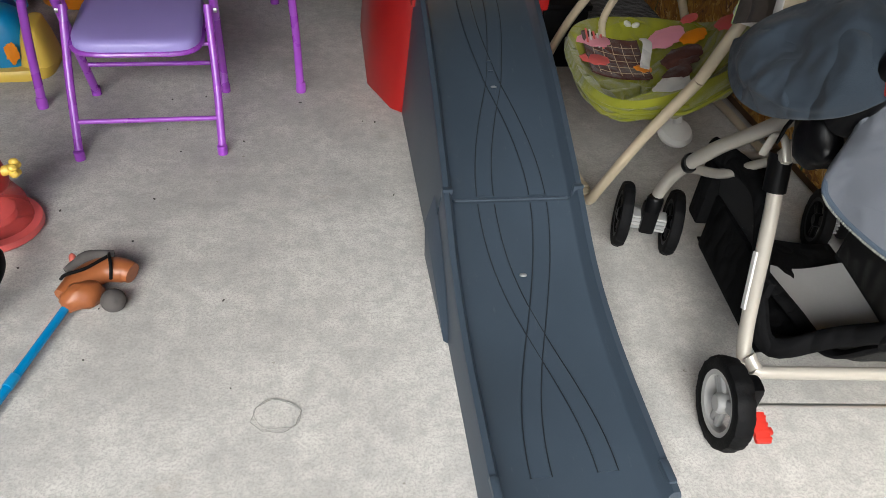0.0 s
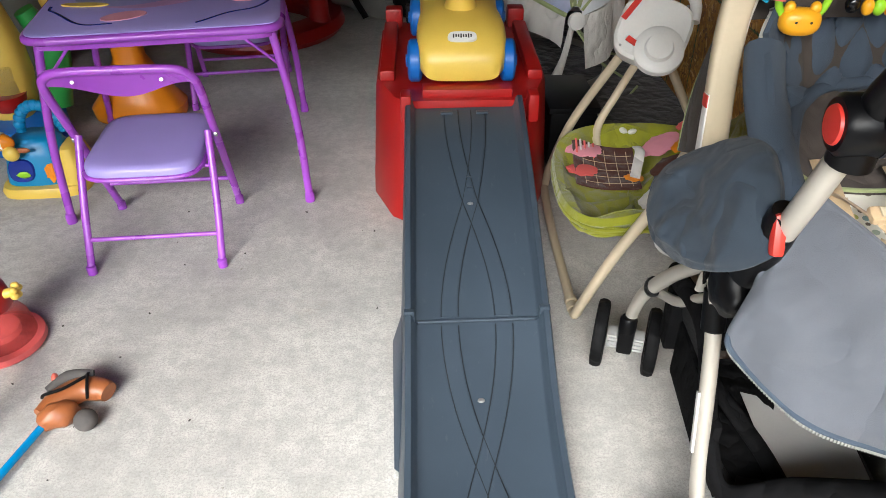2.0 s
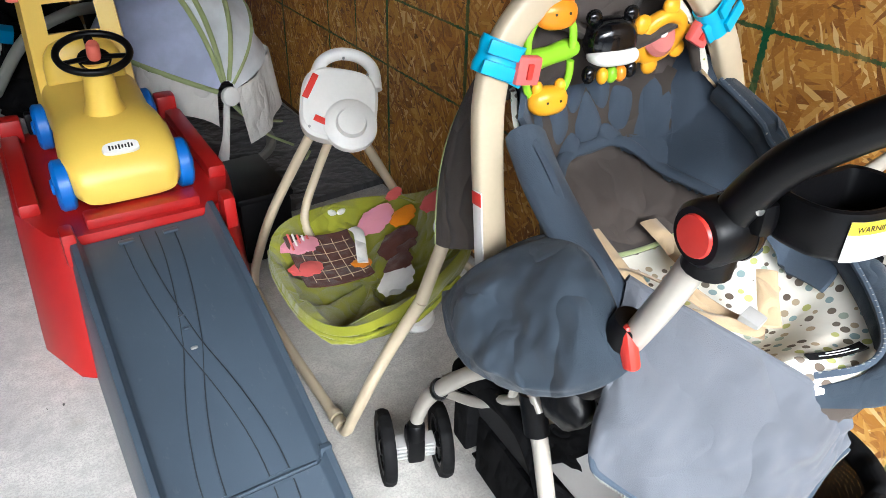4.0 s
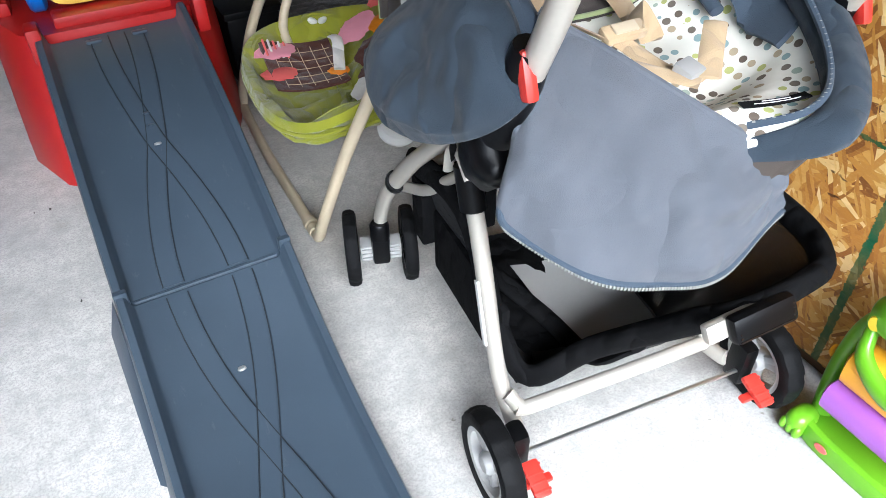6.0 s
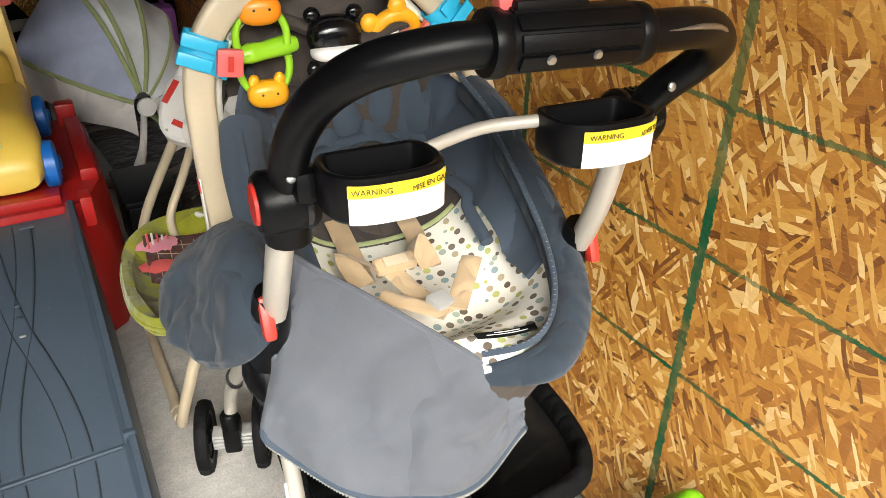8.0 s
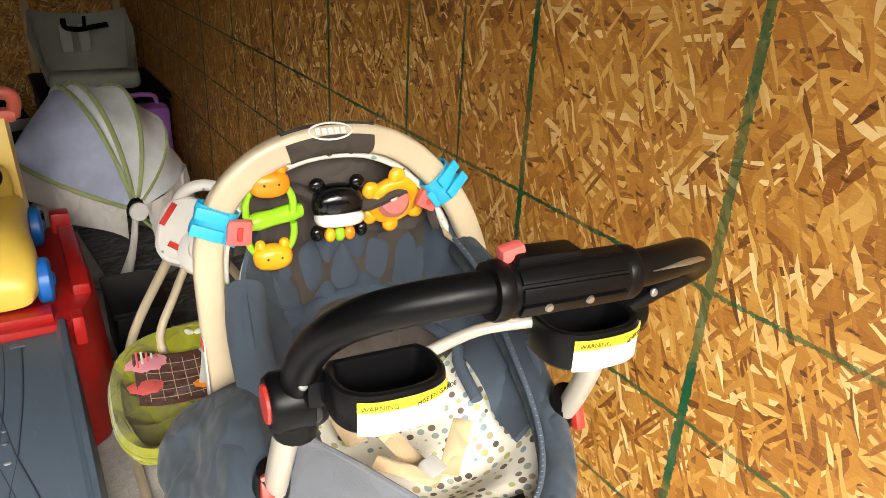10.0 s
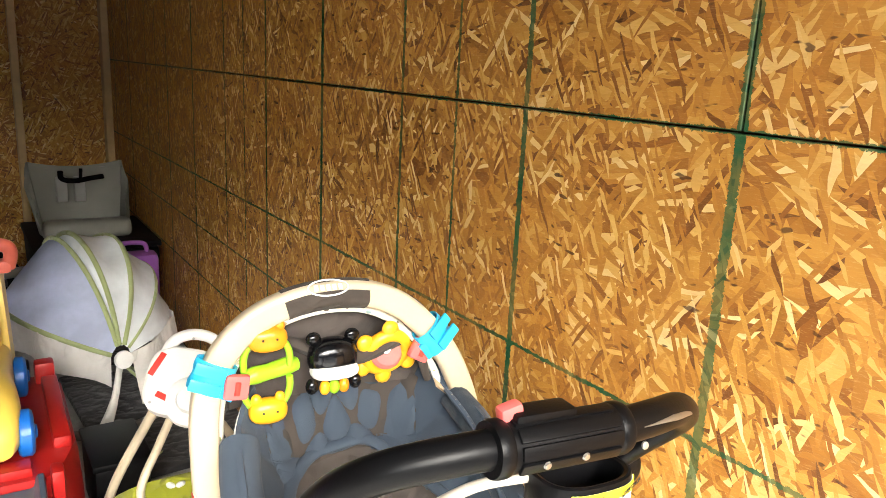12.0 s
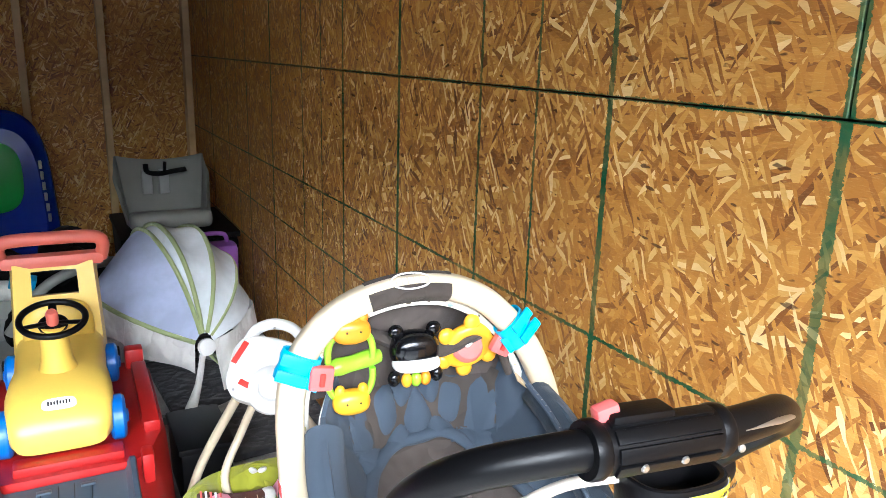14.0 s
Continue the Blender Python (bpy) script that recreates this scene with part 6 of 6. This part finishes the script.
part("tent_base", tube(oval((0.60, 2.92, 0.02), (-0.25, 0.968, 0), (0.968, 0.25, 0), 0.30, 0.26, 24), 0.018, 8, 2, True), GREY_PLASTIC, tent)
settle(tent, (0.664, 2.655, 0), (0.742, 2.819, 0.008))
solo("floor_mat", box((0.86, 3.10, 0.014), (0.50, 1.25, 0.026), 0.008, (0, 0, 4)), cloth("charcoal_cloth", (0.055, 0.055, 0.058)), "charcoal cloth mat lying on the concrete", "mat")
tote = thing("black_bin", (0.56, 2.2, 0), "low black plastic bin beside the red platform", "bin")
part("bin_body", box((0.585, 2.205, 0.095), (0.135, 0.235, 0.19), 0.014, taper=1.04), BLACK, tote)
part("bin_lid", box((0.585, 2.205, 0.198), (0.15, 0.25, 0.02), 0.007), BLACK, tote)

settle(tote, (0.585, 2.205, 0), (0.64, 2.37, 0), (1.05, 1.05, 1.0))

# ---- far end: seat base, blue sled, bins ----
pile = thing("storage_tote", (0.76, 4.0, 0), "dark grey lidded storage tote under the seat base", "storage box")
part("tote_body", box((0.76, 4.02, 0.19), (0.48, 0.55, 0.38), 0.03, taper=1.05), RUBBER, pile)
part("tote_lid", box((0.76, 4.02, 0.395), (0.52, 0.59, 0.03), 0.012), RUBBER, pile)
sb = thing("car_seat_base", (0.74, 3.95, 0.41), "grey plastic car seat base with black straps", "car seat base")


def base_back(u, v):
    a = 2 * u - 1
    return (0.735 + a * (0.165 + 0.035 * v), 4.05 + 0.10 * v + 0.05 * (1 - a * a), 0.43 + 0.29 * v - 0.03 * (v > 0.9) * (1 - a * a))


part("back_shell", sheet(base_back, 22, 16, 0.02), GREY_PLASTIC, sb)
for s in (-1, 1):
    part("side_wing", sheet(lambda u, v, s=s: (0.735 + s * (0.165 + 0.035 * v + 0.012 * math.sin(u * 3)), 4.06 - 0.20 * u * (1 - 0.55 * v) + 0.10 * v, 0.43 + 0.28 * v * (1 - 0.5 * u)), 12, 12, 0.016), GREY_PLASTIC, sb)
part("front_lip", box((0.735, 3.87, 0.455), (0.36, 0.09, 0.085), 0.035, seg=3), GREY_PLASTIC, sb)
part("seat_floor", box((0.735, 3.98, 0.43), (0.32, 0.16, 0.03), 0.01), GREY_PLASTIC, sb)
for x in (0.665, 0.74):
    part("belt_guide", box((x, 4.085, 0.60), (0.045, 0.02, 0.12), 0.006), GREY_HUB, sb)
part("black_strap", tube([(0.66, 4.06, 0.69), (0.665, 4.04, 0.655), (0.72, 4.04, 0.645), (0.78, 4.04, 0.655), (0.84, 4.06, 0.66)], 0.012, 8, 5, flat=0.4), BLACK_CLOTH, sb, "black webbing strap")
part("strap_tail", tube([(0.745, 4.05, 0.70), (0.74, 4.04, 0.65)], 0.008, 8, 0), BLACK_CLOTH, sb)
for ob in (pile, sb):
    settle(ob, (0.735, 4.05, 0), (0.822, 4.22, 0), (1.07, 1.07, 1.05))
bag = thing("purple_bag", (0.84, 3.66, 0), "small purple plastic carry case on the floor", "case")
part("case_body", box((0.86, 3.62, 0.19), (0.22, 0.12, 0.38), 0.03), VIOLET, bag)
part("case_handle", tube([(0.79, 3.62, 0.38), (0.81, 3.62, 0.42), (0.91, 3.62, 0.42), (0.93, 3.62, 0.38)], 0.010, 10, 5), VIOLET, bag)
settle(bag, (0.86, 3.62, 0), (0.965, 3.80, 0), (1.05, 1.05, 1.05))
sled = thing("blue_sled", (-0.05, 4.9, 0), "glossy deep blue plastic toy sled standing against the studs", "sled")


def sled_ring(k, y, e=3.4):
    return oval((-0.06, y, 0.50), (1, 0, 0.06), (-0.06, 0, 1), 0.30 * k, 0.50 * k, 44, e)


part("sled_shell", loft([sled_ring(0.30, 4.80), sled_ring(0.78, 4.80), sled_ring(0.84, 4.76), sled_ring(0.92, 4.70), sled_ring(0.97, 4.69), sled_ring(1.0, 4.71), sled_ring(1.0, 4.74), sled_ring(0.90, 4.86), sled_ring(0.3, 4.88)]), DEEP_BLUE, sled)
part("sled_panel", loft([oval((-0.08, 4.795, 0.62), (1, 0, 0), (0, 0, 1), 0.17, 0.20, 36, 3), oval((-0.08, 4.785, 0.62), (1, 0, 0), (0, 0, 1), 0.15, 0.18, 36, 3)]), GREEN_TOY, sled, "dark green inset panel")
for k in range(6):
    part("rim_bar", box((0.178 + 0.004 * k, 4.70, 0.70 - 0.06 * k), (0.016, 0.012, 0.045), 0.003), GREY_HUB, sled)
settle(sled, (-0.06, 4.7, 0), (0.035, 4.72, 0), (1.0, 1.0, 0.96))
tyre = thing("loose_tyre", (0.30, 4.2, 0), "large black rubber toy tyre lying behind the car", "tyre")
part("tyre", lathe([(0.12, -0.05), (0.19, -0.055), (0.205, -0.03), (0.205, 0.03), (0.19, 0.055), (0.12, 0.05), (0.12, -0.05)], (0.26, 4.02, 0.215), (25, 60, 0), 36), RUBBER, tyre)
part("hub", lathe([(0.12, -0.03), (0.10, 0.03), (0.03, 0.05), (0, 0.05)], (0.26, 4.02, 0.215), (25, 60, 0), 28), BLACK, tyre)
blk = thing("black_ride_on", (0.20, 3.55, 0), "dark folded toy frame with grey tubes behind the car", "toy")
part("lump", blob((0.18, 3.55, 0.16), (0.20, 0.22, 0.16), lump=0.3, power=2.6), BLACK_CLOTH, blk)
part("grey_tube", tube([(0.02, 3.30, 0.18), (0.15, 3.25, 0.36), (0.30, 3.28, 0.42), (0.42, 3.40, 0.40)], 0.02, 10, 6), GREY_PLASTIC, blk)
part("paper_bit", box((0.08, 3.36, 0.36), (0.09, 0.04, 0.05), 0.004, (20, 15, 0)), TEAL, blk)

spread(tyre, (0.26, 4.02, 0))
spread(blk, (0.20, 3.55, 0))

# ---- toys and furniture on the open side ----
bounce = thing("bouncer_seat", (-0.06, 3.55, 0), "pale cloth bouncer seat with red and black straps", "baby seat")
part("cushion", blob((-0.06, 3.62, 0.16), (0.21, 0.20, 0.15), lump=0.35, power=2.4), GREY_PLASTIC, bounce)
part("top_roll", tube([(-0.24, 3.52, 0.20), (-0.10, 3.46, 0.30), (0.08, 3.48, 0.28), (0.14, 3.54, 0.14)], 0.04, 12, 6), WHITE_CLOTH, bounce)
part("strap", tube([(-0.16, 3.42, 0.27), (-0.17, 3.40, 0.16), (-0.12, 3.39, 0.06)], 0.018, 8, 5, flat=0.4), BLACK_CLOTH, bounce)
part("red_pad", blob((-0.13, 3.40, 0.20), (0.03, 0.02, 0.035), sub=2), BRAKE_RED, bounce)
part("dark_hood", blob((-0.04, 3.62, 0.34), (0.17, 0.13, 0.09), lump=0.3), BLACK_CLOTH, bounce)

saucer = thing("activity_saucer", (-0.56, 3.45, 0), "bright standing activity centre with red base and yellow tray", "baby toy")
EX, EY = -0.57, 3.46
part("base_ring", lathe([(0.22, 0.004), (0.34, 0.004), (0.36, 0.03), (0.345, 0.07), (0.25, 0.085), (0.21, 0.06), (0.22, 0.004)], (EX, EY, 0), (0, 0, 0), 44), RED, saucer)
for a in (-25, 65, 155, 245):
    x, y = EX + 0.29 * math.cos(radians(a)), EY + 0.29 * math.sin(radians(a))
    post = part("post", lathe([(0.050, 0.06), (0.042, 0.10), (0.040, 0.27), (0.046, 0.28)], (x, y, 0), (0, 0, 0), 22), RED, saucer)
    part("post_collar", lathe([(0.056, 0.28), (0.060, 0.30), (0.060, 0.37), (0.052, 0.385), (0, 0.386)], (x, y, 0), (0, 0, 0), 22), YELLOW, post)
    part("seat_cap", blob((x, y, 0.405), (0.035, 0.035, 0.03), sub=2), YELLOW, post)
part("tray", lathe([(0.19, 0.38), (0.36, 0.385), (0.375, 0.40), (0.36, 0.42), (0.22, 0.425), (0.19, 0.41), (0.19, 0.38)], (EX, EY, 0), (0, 0, 0), 44), YELLOW, saucer, "yellow toy tray")
part("cloth_seat", lathe([(0.19, 0.42), (0.185, 0.36), (0.15, 0.26), (0.06, 0.22), (0, 0.22)], (EX, EY, 0), (0, 0, 0), 36), BLUE, saucer, "blue cloth seat")
part("seat_roll", tube(oval((EX, EY, 0.435), (1, 0, 0), (0, 1, 0), 0.195, 0.195, 24), 0.028, 12, 2, True), DEEP_BLUE, saucer)
pig = part("pink_toy", blob((EX - 0.24, EY - 0.24, 0.47), (0.045, 0.035, 0.038)), PINK, saucer, "pink animal toy")
for d in (-1, 1):
    part("ear", blob((EX - 0.24 + d * 0.03, EY - 0.24, 0.51), (0.014, 0.01, 0.014), sub=2), PINK, pig)
carrot = part("carrot_toy", lathe([(0.004, -0.05), (0.022, 0.0), (0.024, 0.02), (0, 0.025)], (EX - 0.36, EY - 0.18, 0.45), (0, 0, 0), 16), ORANGE, saucer)
part("carrot_leaf", blob((EX - 0.36, EY - 0.18, 0.49), (0.04, 0.02, 0.02), lump=0.5, sub=2), GREEN_TOY, carrot)
part("toy_stalk", tube([(EX - 0.36, EY - 0.18, 0.44), (EX - 0.42, EY - 0.20, 0.46), (EX - 0.43, EY - 0.20, 0.40)], 0.006, 8, 5), WHITE, saucer)

dresser = thing("wooden_dresser", (-1.15, 4.4, 0), "dark mahogany dresser with round knobs in the shadowed end", "dresser")
part("carcass", box((-1.15, 4.42, 0.40), (1.45, 0.48, 0.80), 0.008), MAHOGANY, dresser)
for r_ in range(3):
    for c_ in range(2):
        dr = part("drawer", box((-1.49 + 0.68 * c_, 4.17, 0.14 + 0.24 * r_), (0.655, 0.03, 0.215), 0.006), MAHOGANY, dresser)
        for k in (-1, 1):
            part("knob", lathe([(0.008, 0), (0.008, 0.012), (0.018, 0.020), (0.016, 0.03), (0, 0.034)], (-1.49 + 0.68 * c_ + 0.20 * k, 4.155, 0.15 + 0.24 * r_), (90, 0, 0), 16), MAHOGANY, dr)
part("top", box((-1.15, 4.41, 0.815), (1.50, 0.53, 0.03), 0.008), MAHOGANY, dresser)

# giraffe popper, at the table's outer side
gir = thing("ball_tower_toy", (-1.10, 2.42, 0), "yellow and orange animal ball tower toy with clear window", "toy")
part("tower_body", loft([oval((-1.10, 2.40, z), (1, 0, 0), (0, 1, 0), a, b_, 32, 2.6) for z, a, b_ in ((0.10, 0.05, 0.05), (0.13, 0.070, 0.060), (0.24, 0.085, 0.070), (0.34, 0.080, 0.065), (0.44, 0.055, 0.05), (0.50, 0.03, 0.03))]), YELLOW, gir)
part("window", lathe([(0.045, 0), (0.045, 0.085), (0.04, 0.09)], (-1.085, 2.35, 0.19), (0, 0, 0), 24), CLEAR, gir, "clear plastic window")
part("red_bowl", lathe([(0.0, 0.14), (0.035, 0.145), (0.055, 0.175), (0.058, 0.195), (0.05, 0.195)], (-1.085, 2.35, 0), (0, 0, 0), 26), RED, gir)
part("red_flap", box((-1.115, 2.335, 0.39), (0.07, 0.012, 0.10), 0.006, (12, 0, 0)), RED, gir)
part("green_shoulder", tube([(-1.00, 2.48, 0.10), (-0.98, 2.50, 0.28), (-1.02, 2.48, 0.40)], [0.04, 0.05, 0.03], 14, 6), GREEN_TOY, gir)
part("lime_cone", lathe([(0.035, 0), (0.028, 0.06), (0.010, 0.10), (0, 0.105)], (-1.12, 2.44, 0.47), (0, 0, 0), 20), LIME, gir)
for x, y, z, r_ in ((-1.05, 2.56, 0.47, 0.06), (-1.00, 2.86, 0.50, 0.07), (-1.22, 2.75, 0.53, 0.07)):
    part("orange_cap", lathe([(r_, -0.04), (r_ * 1.05, -0.03), (r_, 0.03), (r_ * 0.85, 0.05), (0, 0.055)], (x, y, z), (0, 0, 0), 26), ORANGE, gir)
part("chute", tube([(-1.00, 2.86, 0.46), (-0.98, 2.82, 0.38), (-0.93, 2.74, 0.35)], 0.042, 16, 6), YELLOW, gir)
part("snout_tube", tube([(-1.00, 2.58, 0.40), (-0.92, 2.57, 0.405)], 0.026, 18, 0), YELLOW, gir)
ghead = part("animal_head", blob((-0.86, 2.62, 0.37), (0.055, 0.06, 0.065)), ORANGE, gir)
part("ear", blob((-0.865, 2.60, 0.435), (0.016, 0.012, 0.022), sub=2), ORANGE, ghead)
part("eye", blob((-0.880, 2.562, 0.385), (0.010, 0.006, 0.014), sub=2), INK, ghead)
part("muzzle", blob((-0.87, 2.56, 0.335), (0.035, 0.03, 0.028)), ORANGE, ghead)
part("animal_body", loft([oval((-0.80, 2.62, z), (1, 0, 0), (0, 1, 0), a, b_, 28, 2.5) for z, a, b_ in ((0.002, 0.15, 0.10), (0.04, 0.155, 0.105), (0.08, 0.12, 0.09), (0.20, 0.05, 0.05), (0.33, 0.045, 0.045))]), ORANGE, gir)
part("foot_ring", lathe([(0.10, 0.002), (0.13, 0.01), (0.13, 0.09), (0.07, 0.11)], (-1.10, 2.42, 0), (0, 0, 0), 26), BLUE, gir)
bagt = thing("plastic_bag", (-1.35, 2.95, 0), "crumpled grey-green plastic bag of odds and ends", "bag")
part("bag_body", blob((-1.34, 2.98, 0.30), (0.13, 0.14, 0.30), lump=0.35, power=2.3), GREY_PLASTIC, bagt)

aqua = thing("aquarium_toy", (-0.95, 2.12, 0), "blue toy aquarium with fish on a yellow base", "toy")
part("base", loft([oval((-0.940, 2.13, z), (1, 0.05, 0), (0, 1, 0), a, b_, 36, 4) for z, a, b_ in ((0.001, 0.118, 0.095), (0.016, 0.120, 0.097), (0.028, 0.114, 0.091))]), YELLOW, aqua)
part("rock_body", loft([oval((-0.958 + dx, 2.135, z), (1, 0.05, 0), (0, 1, 0), a, b_, 36, 3) for z, dx, a, b_ in ((0.026, 0, 0.092, 0.075), (0.06, 0, 0.088, 0.072), (0.11, 0.002, 0.078, 0.062), (0.145, 0.0, 0.062, 0.05), (0.155, 0.0, 0.045, 0.04))]), TEAL, aqua)
part("cave", loft([oval((-0.985, 2.066, 0.075), (1, 0, 0), (0, 0.22, 0.97), 0.036, 0.034, 28, 2.6), oval((-0.985, 2.060, 0.075), (1, 0, 0), (0, 0.22, 0.97), 0.033, 0.031, 28, 2.6)]), DEEP_BLUE, aqua, "dark blue cave picture")
part("turtle_print", blob((-0.978, 2.056, 0.066), (0.018, 0.004, 0.010), lump=0.4, sub=2), LIME, aqua)
part("coral_print", blob((-0.905, 2.064, 0.068), (0.014, 0.005, 0.024), lump=0.8, sub=3), ORANGE, aqua)
part("yellow_slope", loft([oval((-0.862, 2.135, z), (1, 0, 0), (0, 1, 0), a, b_, 28, 3) for z, a, b_ in ((0.026, 0.045, 0.075), (0.08, 0.035, 0.062), (0.125, 0.02, 0.05), (0.13, 0.012, 0.04))]), YELLOW, aqua)
arch_pts = [(-0.935 + 0.058 * math.cos(a), 2.15, 0.155 + 0.075 * math.sin(a)) for a in [math.pi * k / 12 for k in range(13)]]
wave = part("wave_handle", tube(arch_pts, 0.013, 12, 3), TEAL, aqua, "bubbly blue handle")
for p in arch_pts[1:-1]:
    part("bubble", blob((p[0], 2.147, p[2] + 0.004), (0.017, 0.014, 0.016), sub=2), TEAL, wave)
clown = part("fish_figure", blob((-1.015, 2.06, 0.168), (0.042, 0.022, 0.026), (0, 12, 0)), ORANGE, aqua, "orange and white fish figure")
for d in (-0.014, 0.012):
    part("white_stripe", lathe([(0.0255, -0.003), (0.027, 0), (0.0255, 0.003)], (-1.015 + d, 2.06, 0.168), (0, 90, 0), 18, squash=(1, 0.85)), WHITE, clown)
part("tail", blob((-1.062, 2.06, 0.165), (0.014, 0.006, 0.020), sub=2), ORANGE, clown)
yf = part("yellow_fish", blob((-0.985, 2.045, 0.138), (0.022, 0.016, 0.022)), YELLOW, aqua)
part("tail", blob((-0.955, 2.05, 0.145), (0.022, 0.005, 0.008), sub=2), BROWN_TOY, yf)

pop = thing("ball_popper", (-0.745, 1.44, 0), "round popper toy with clear dome and red base", "toy")
PX, PY = -0.752, 1.445
part("base", lathe([(0.0, 0.001), (0.084, 0.001), (0.090, 0.008), (0.088, 0.020), (0.074, 0.024), (0, 0.024)], (PX, PY, 0), (0, 0, 0), 36), CORAL, pop)
part("dome", lathe([(0.074, 0.024), (0.068, 0.065), (0.052, 0.095), (0.044, 0.108)], (PX, PY, 0), (0, 0, 0), 32), RED_CLEAR, pop, "clear red plastic dome")
part("cap", lathe([(0.050, 0.104), (0.052, 0.115), (0.046, 0.150), (0.038, 0.160), (0, 0.162)], (PX, PY, 0), (0, 0, 0), 30), RED, pop)
k_ = part("side_knob", tube([(PX + 0.045, PY, 0.135), (PX + 0.062, PY + 0.004, 0.138)], 0.010, 12, 0), YELLOW, pop)
for a in range(5):
    part("petal", blob((PX + 0.068, PY + 0.005 + 0.012 * math.cos(a * math.tau / 5), 0.139 + 0.012 * math.sin(a * math.tau / 5)), (0.009, 0.008, 0.008), sub=2), YELLOW, k_)
part("blue_band", lathe([(0.040, 0.160), (0.045, 0.168), (0.042, 0.180)], (PX, PY, 0), (0, 0, 0), 28), BLUE, pop)
part("yellow_ball", blob((PX, PY, 0.205), (0.038, 0.038, 0.034)), AMBER, pop)
part("blue_top", lathe([(0.039, 0.215), (0.036, 0.235), (0.02, 0.25), (0, 0.253)], (PX, PY, 0), (0, 0, 0), 26), BLUE, pop)
part("drum", lathe([(0.03, 0.025), (0.045, 0.03), (0.045, 0.045), (0, 0.047)], (PX, PY, 0), (0, 0, 0), 24), CORAL, pop)

ww = thing("toy_walker", (-0.80, 1.25, 0), "white plastic hoop with a dark rubber band on the floor", "toy")
hoop_pts = oval((-0.735, 1.245, 0.052), (0.86, -0.2, 0.35), (0.05, 0.95, 0.05), 0.105, 0.105, 28)
part("white_hoop", tube(hoop_pts, 0.014, 12, 2, True), WHITE, ww)
part("rubber_band", tube([p + Vector((0.006, 0, -0.006)) for p in hoop_pts[-4:] + hoop_pts[:4]], 0.0155, 12, 2), RUBBER, ww)
part("hoop_foot", box((-0.80, 1.22, 0.010), (0.06, 0.05, 0.020), 0.006), WHITE, ww)

stick = thing("stick_pony", (-0.47, 1.25, 0), "brown plastic pony head on a glossy blue stick", "toy")
part("stick", tube([(-0.528, 1.215, 0.020), (-0.70, 0.64, 0.012)], 0.0072, 12, 0), STICK_BLUE, stick, "glossy blue stick")
part("stick_joint", tube([(-0.575, 1.058, 0.0185), (-0.582, 1.035, 0.0183)], 0.0086, 12, 0), TEAL, stick)
ph = part("pony_head", tube([(-0.535, 1.225, 0.028), (-0.512, 1.262, 0.032), (-0.480, 1.288, 0.034), (-0.445, 1.287, 0.032), (-0.428, 1.280, 0.030)], [0.020, 0.027, 0.026, 0.024, 0.020], 16, 6, flat=0.9), BROWN_TOY, stick)
part("neck", blob((-0.505, 1.228, 0.028), (0.038, 0.026, 0.026), (0, 0, 30), lump=0.2), BROWN_TOY, stick)
part("mane", tube([(-0.535, 1.270, 0.050), (-0.505, 1.302, 0.055), (-0.46, 1.310, 0.052)], [0.008, 0.012, 0.008], 10, 5), DARK_MANE, ph)
part("ear", blob((-0.528, 1.296, 0.056), (0.007, 0.012, 0.012), (0, 0, 20), 2), PINK_RED, ph)
part("bridle", tube([(-0.470, 1.318, 0.040), (-0.466, 1.300, 0.062), (-0.460, 1.272, 0.056), (-0.462, 1.262, 0.034)], 0.003, 8, 5), RUBBER, ph)
part("bridle", tube([(-0.545, 1.262, 0.040), (-0.530, 1.250, 0.060), (-0.500, 1.262, 0.062), (-0.466, 1.298, 0.060)], 0.003, 8, 5), RUBBER, ph)
part("grey_knob", blob((-0.452, 1.216, 0.024), (0.022, 0.022, 0.021)), DARK_MANE, stick, "dark grey ball")

hair = solo("hair_loop", tube([(-0.152 + 0.047 * math.cos(a) + 0.004 * math.sin(5 * a), 0.952 + 0.036 * math.sin(a) + 0.003 * math.cos(7 * a), 0.002 + 0.002 * math.sin(3 * a) ** 2) for a in [k * math.tau / 20 for k in range(20)]], 0.0005, 6, 4, True), GREY_PLASTIC, "thin dark wire loop lying on the concrete", "wire")
tube_b = tube([(-0.150 + 0.045 * math.cos(a + 0.2), 0.955 + 0.034 * math.sin(a) + 0.003 * math.cos(4 * a), 0.004) for a in [k * math.tau / 18 for k in range(18)]], 0.0004, 6, 4, True)
part("second_turn", tube_b, GREY_PLASTIC, hair)
for ob, old in ((bounce, (-0.06, 3.55, 0)), (saucer, (EX, EY, 0)), (gir, (-1.10, 2.42, 0)), (bagt, (-1.35, 2.95, 0)), (aqua, (-0.95, 2.12, 0)), (pop, (PX, PY, 0)), (ww, (-0.735, 1.245, 0)), (stick, (-0.505, 1.228, 0))):
    spread(ob, old)
aqua.location += Vector((0.03, 0.03, 0))
pop.location += Vector((0.025, 0.02, 0))
stick.location.x -= 0.002
settle(hair, (-0.152, 0.952, 0), (-0.217, 0.975, 0), (0.86, 0.92, 1))
rng = random.Random(4)
crumbs = None
for k in range(26):
    x, y = rng.uniform(-0.75, 0.1), rng.uniform(0.6, 2.2)
    crumbs = blob((x, y, 0.002), (rng.uniform(0.0015, 0.005), rng.uniform(0.001, 0.003), 0.002), (0, 0, rng.uniform(0, 360)), 1, crumbs, lump=0.5)
solo("floor_crumbs", crumbs, DARK_MANE, "tiny dark crumbs of leaf and grit on the concrete", "crumbs", kind="stuff")
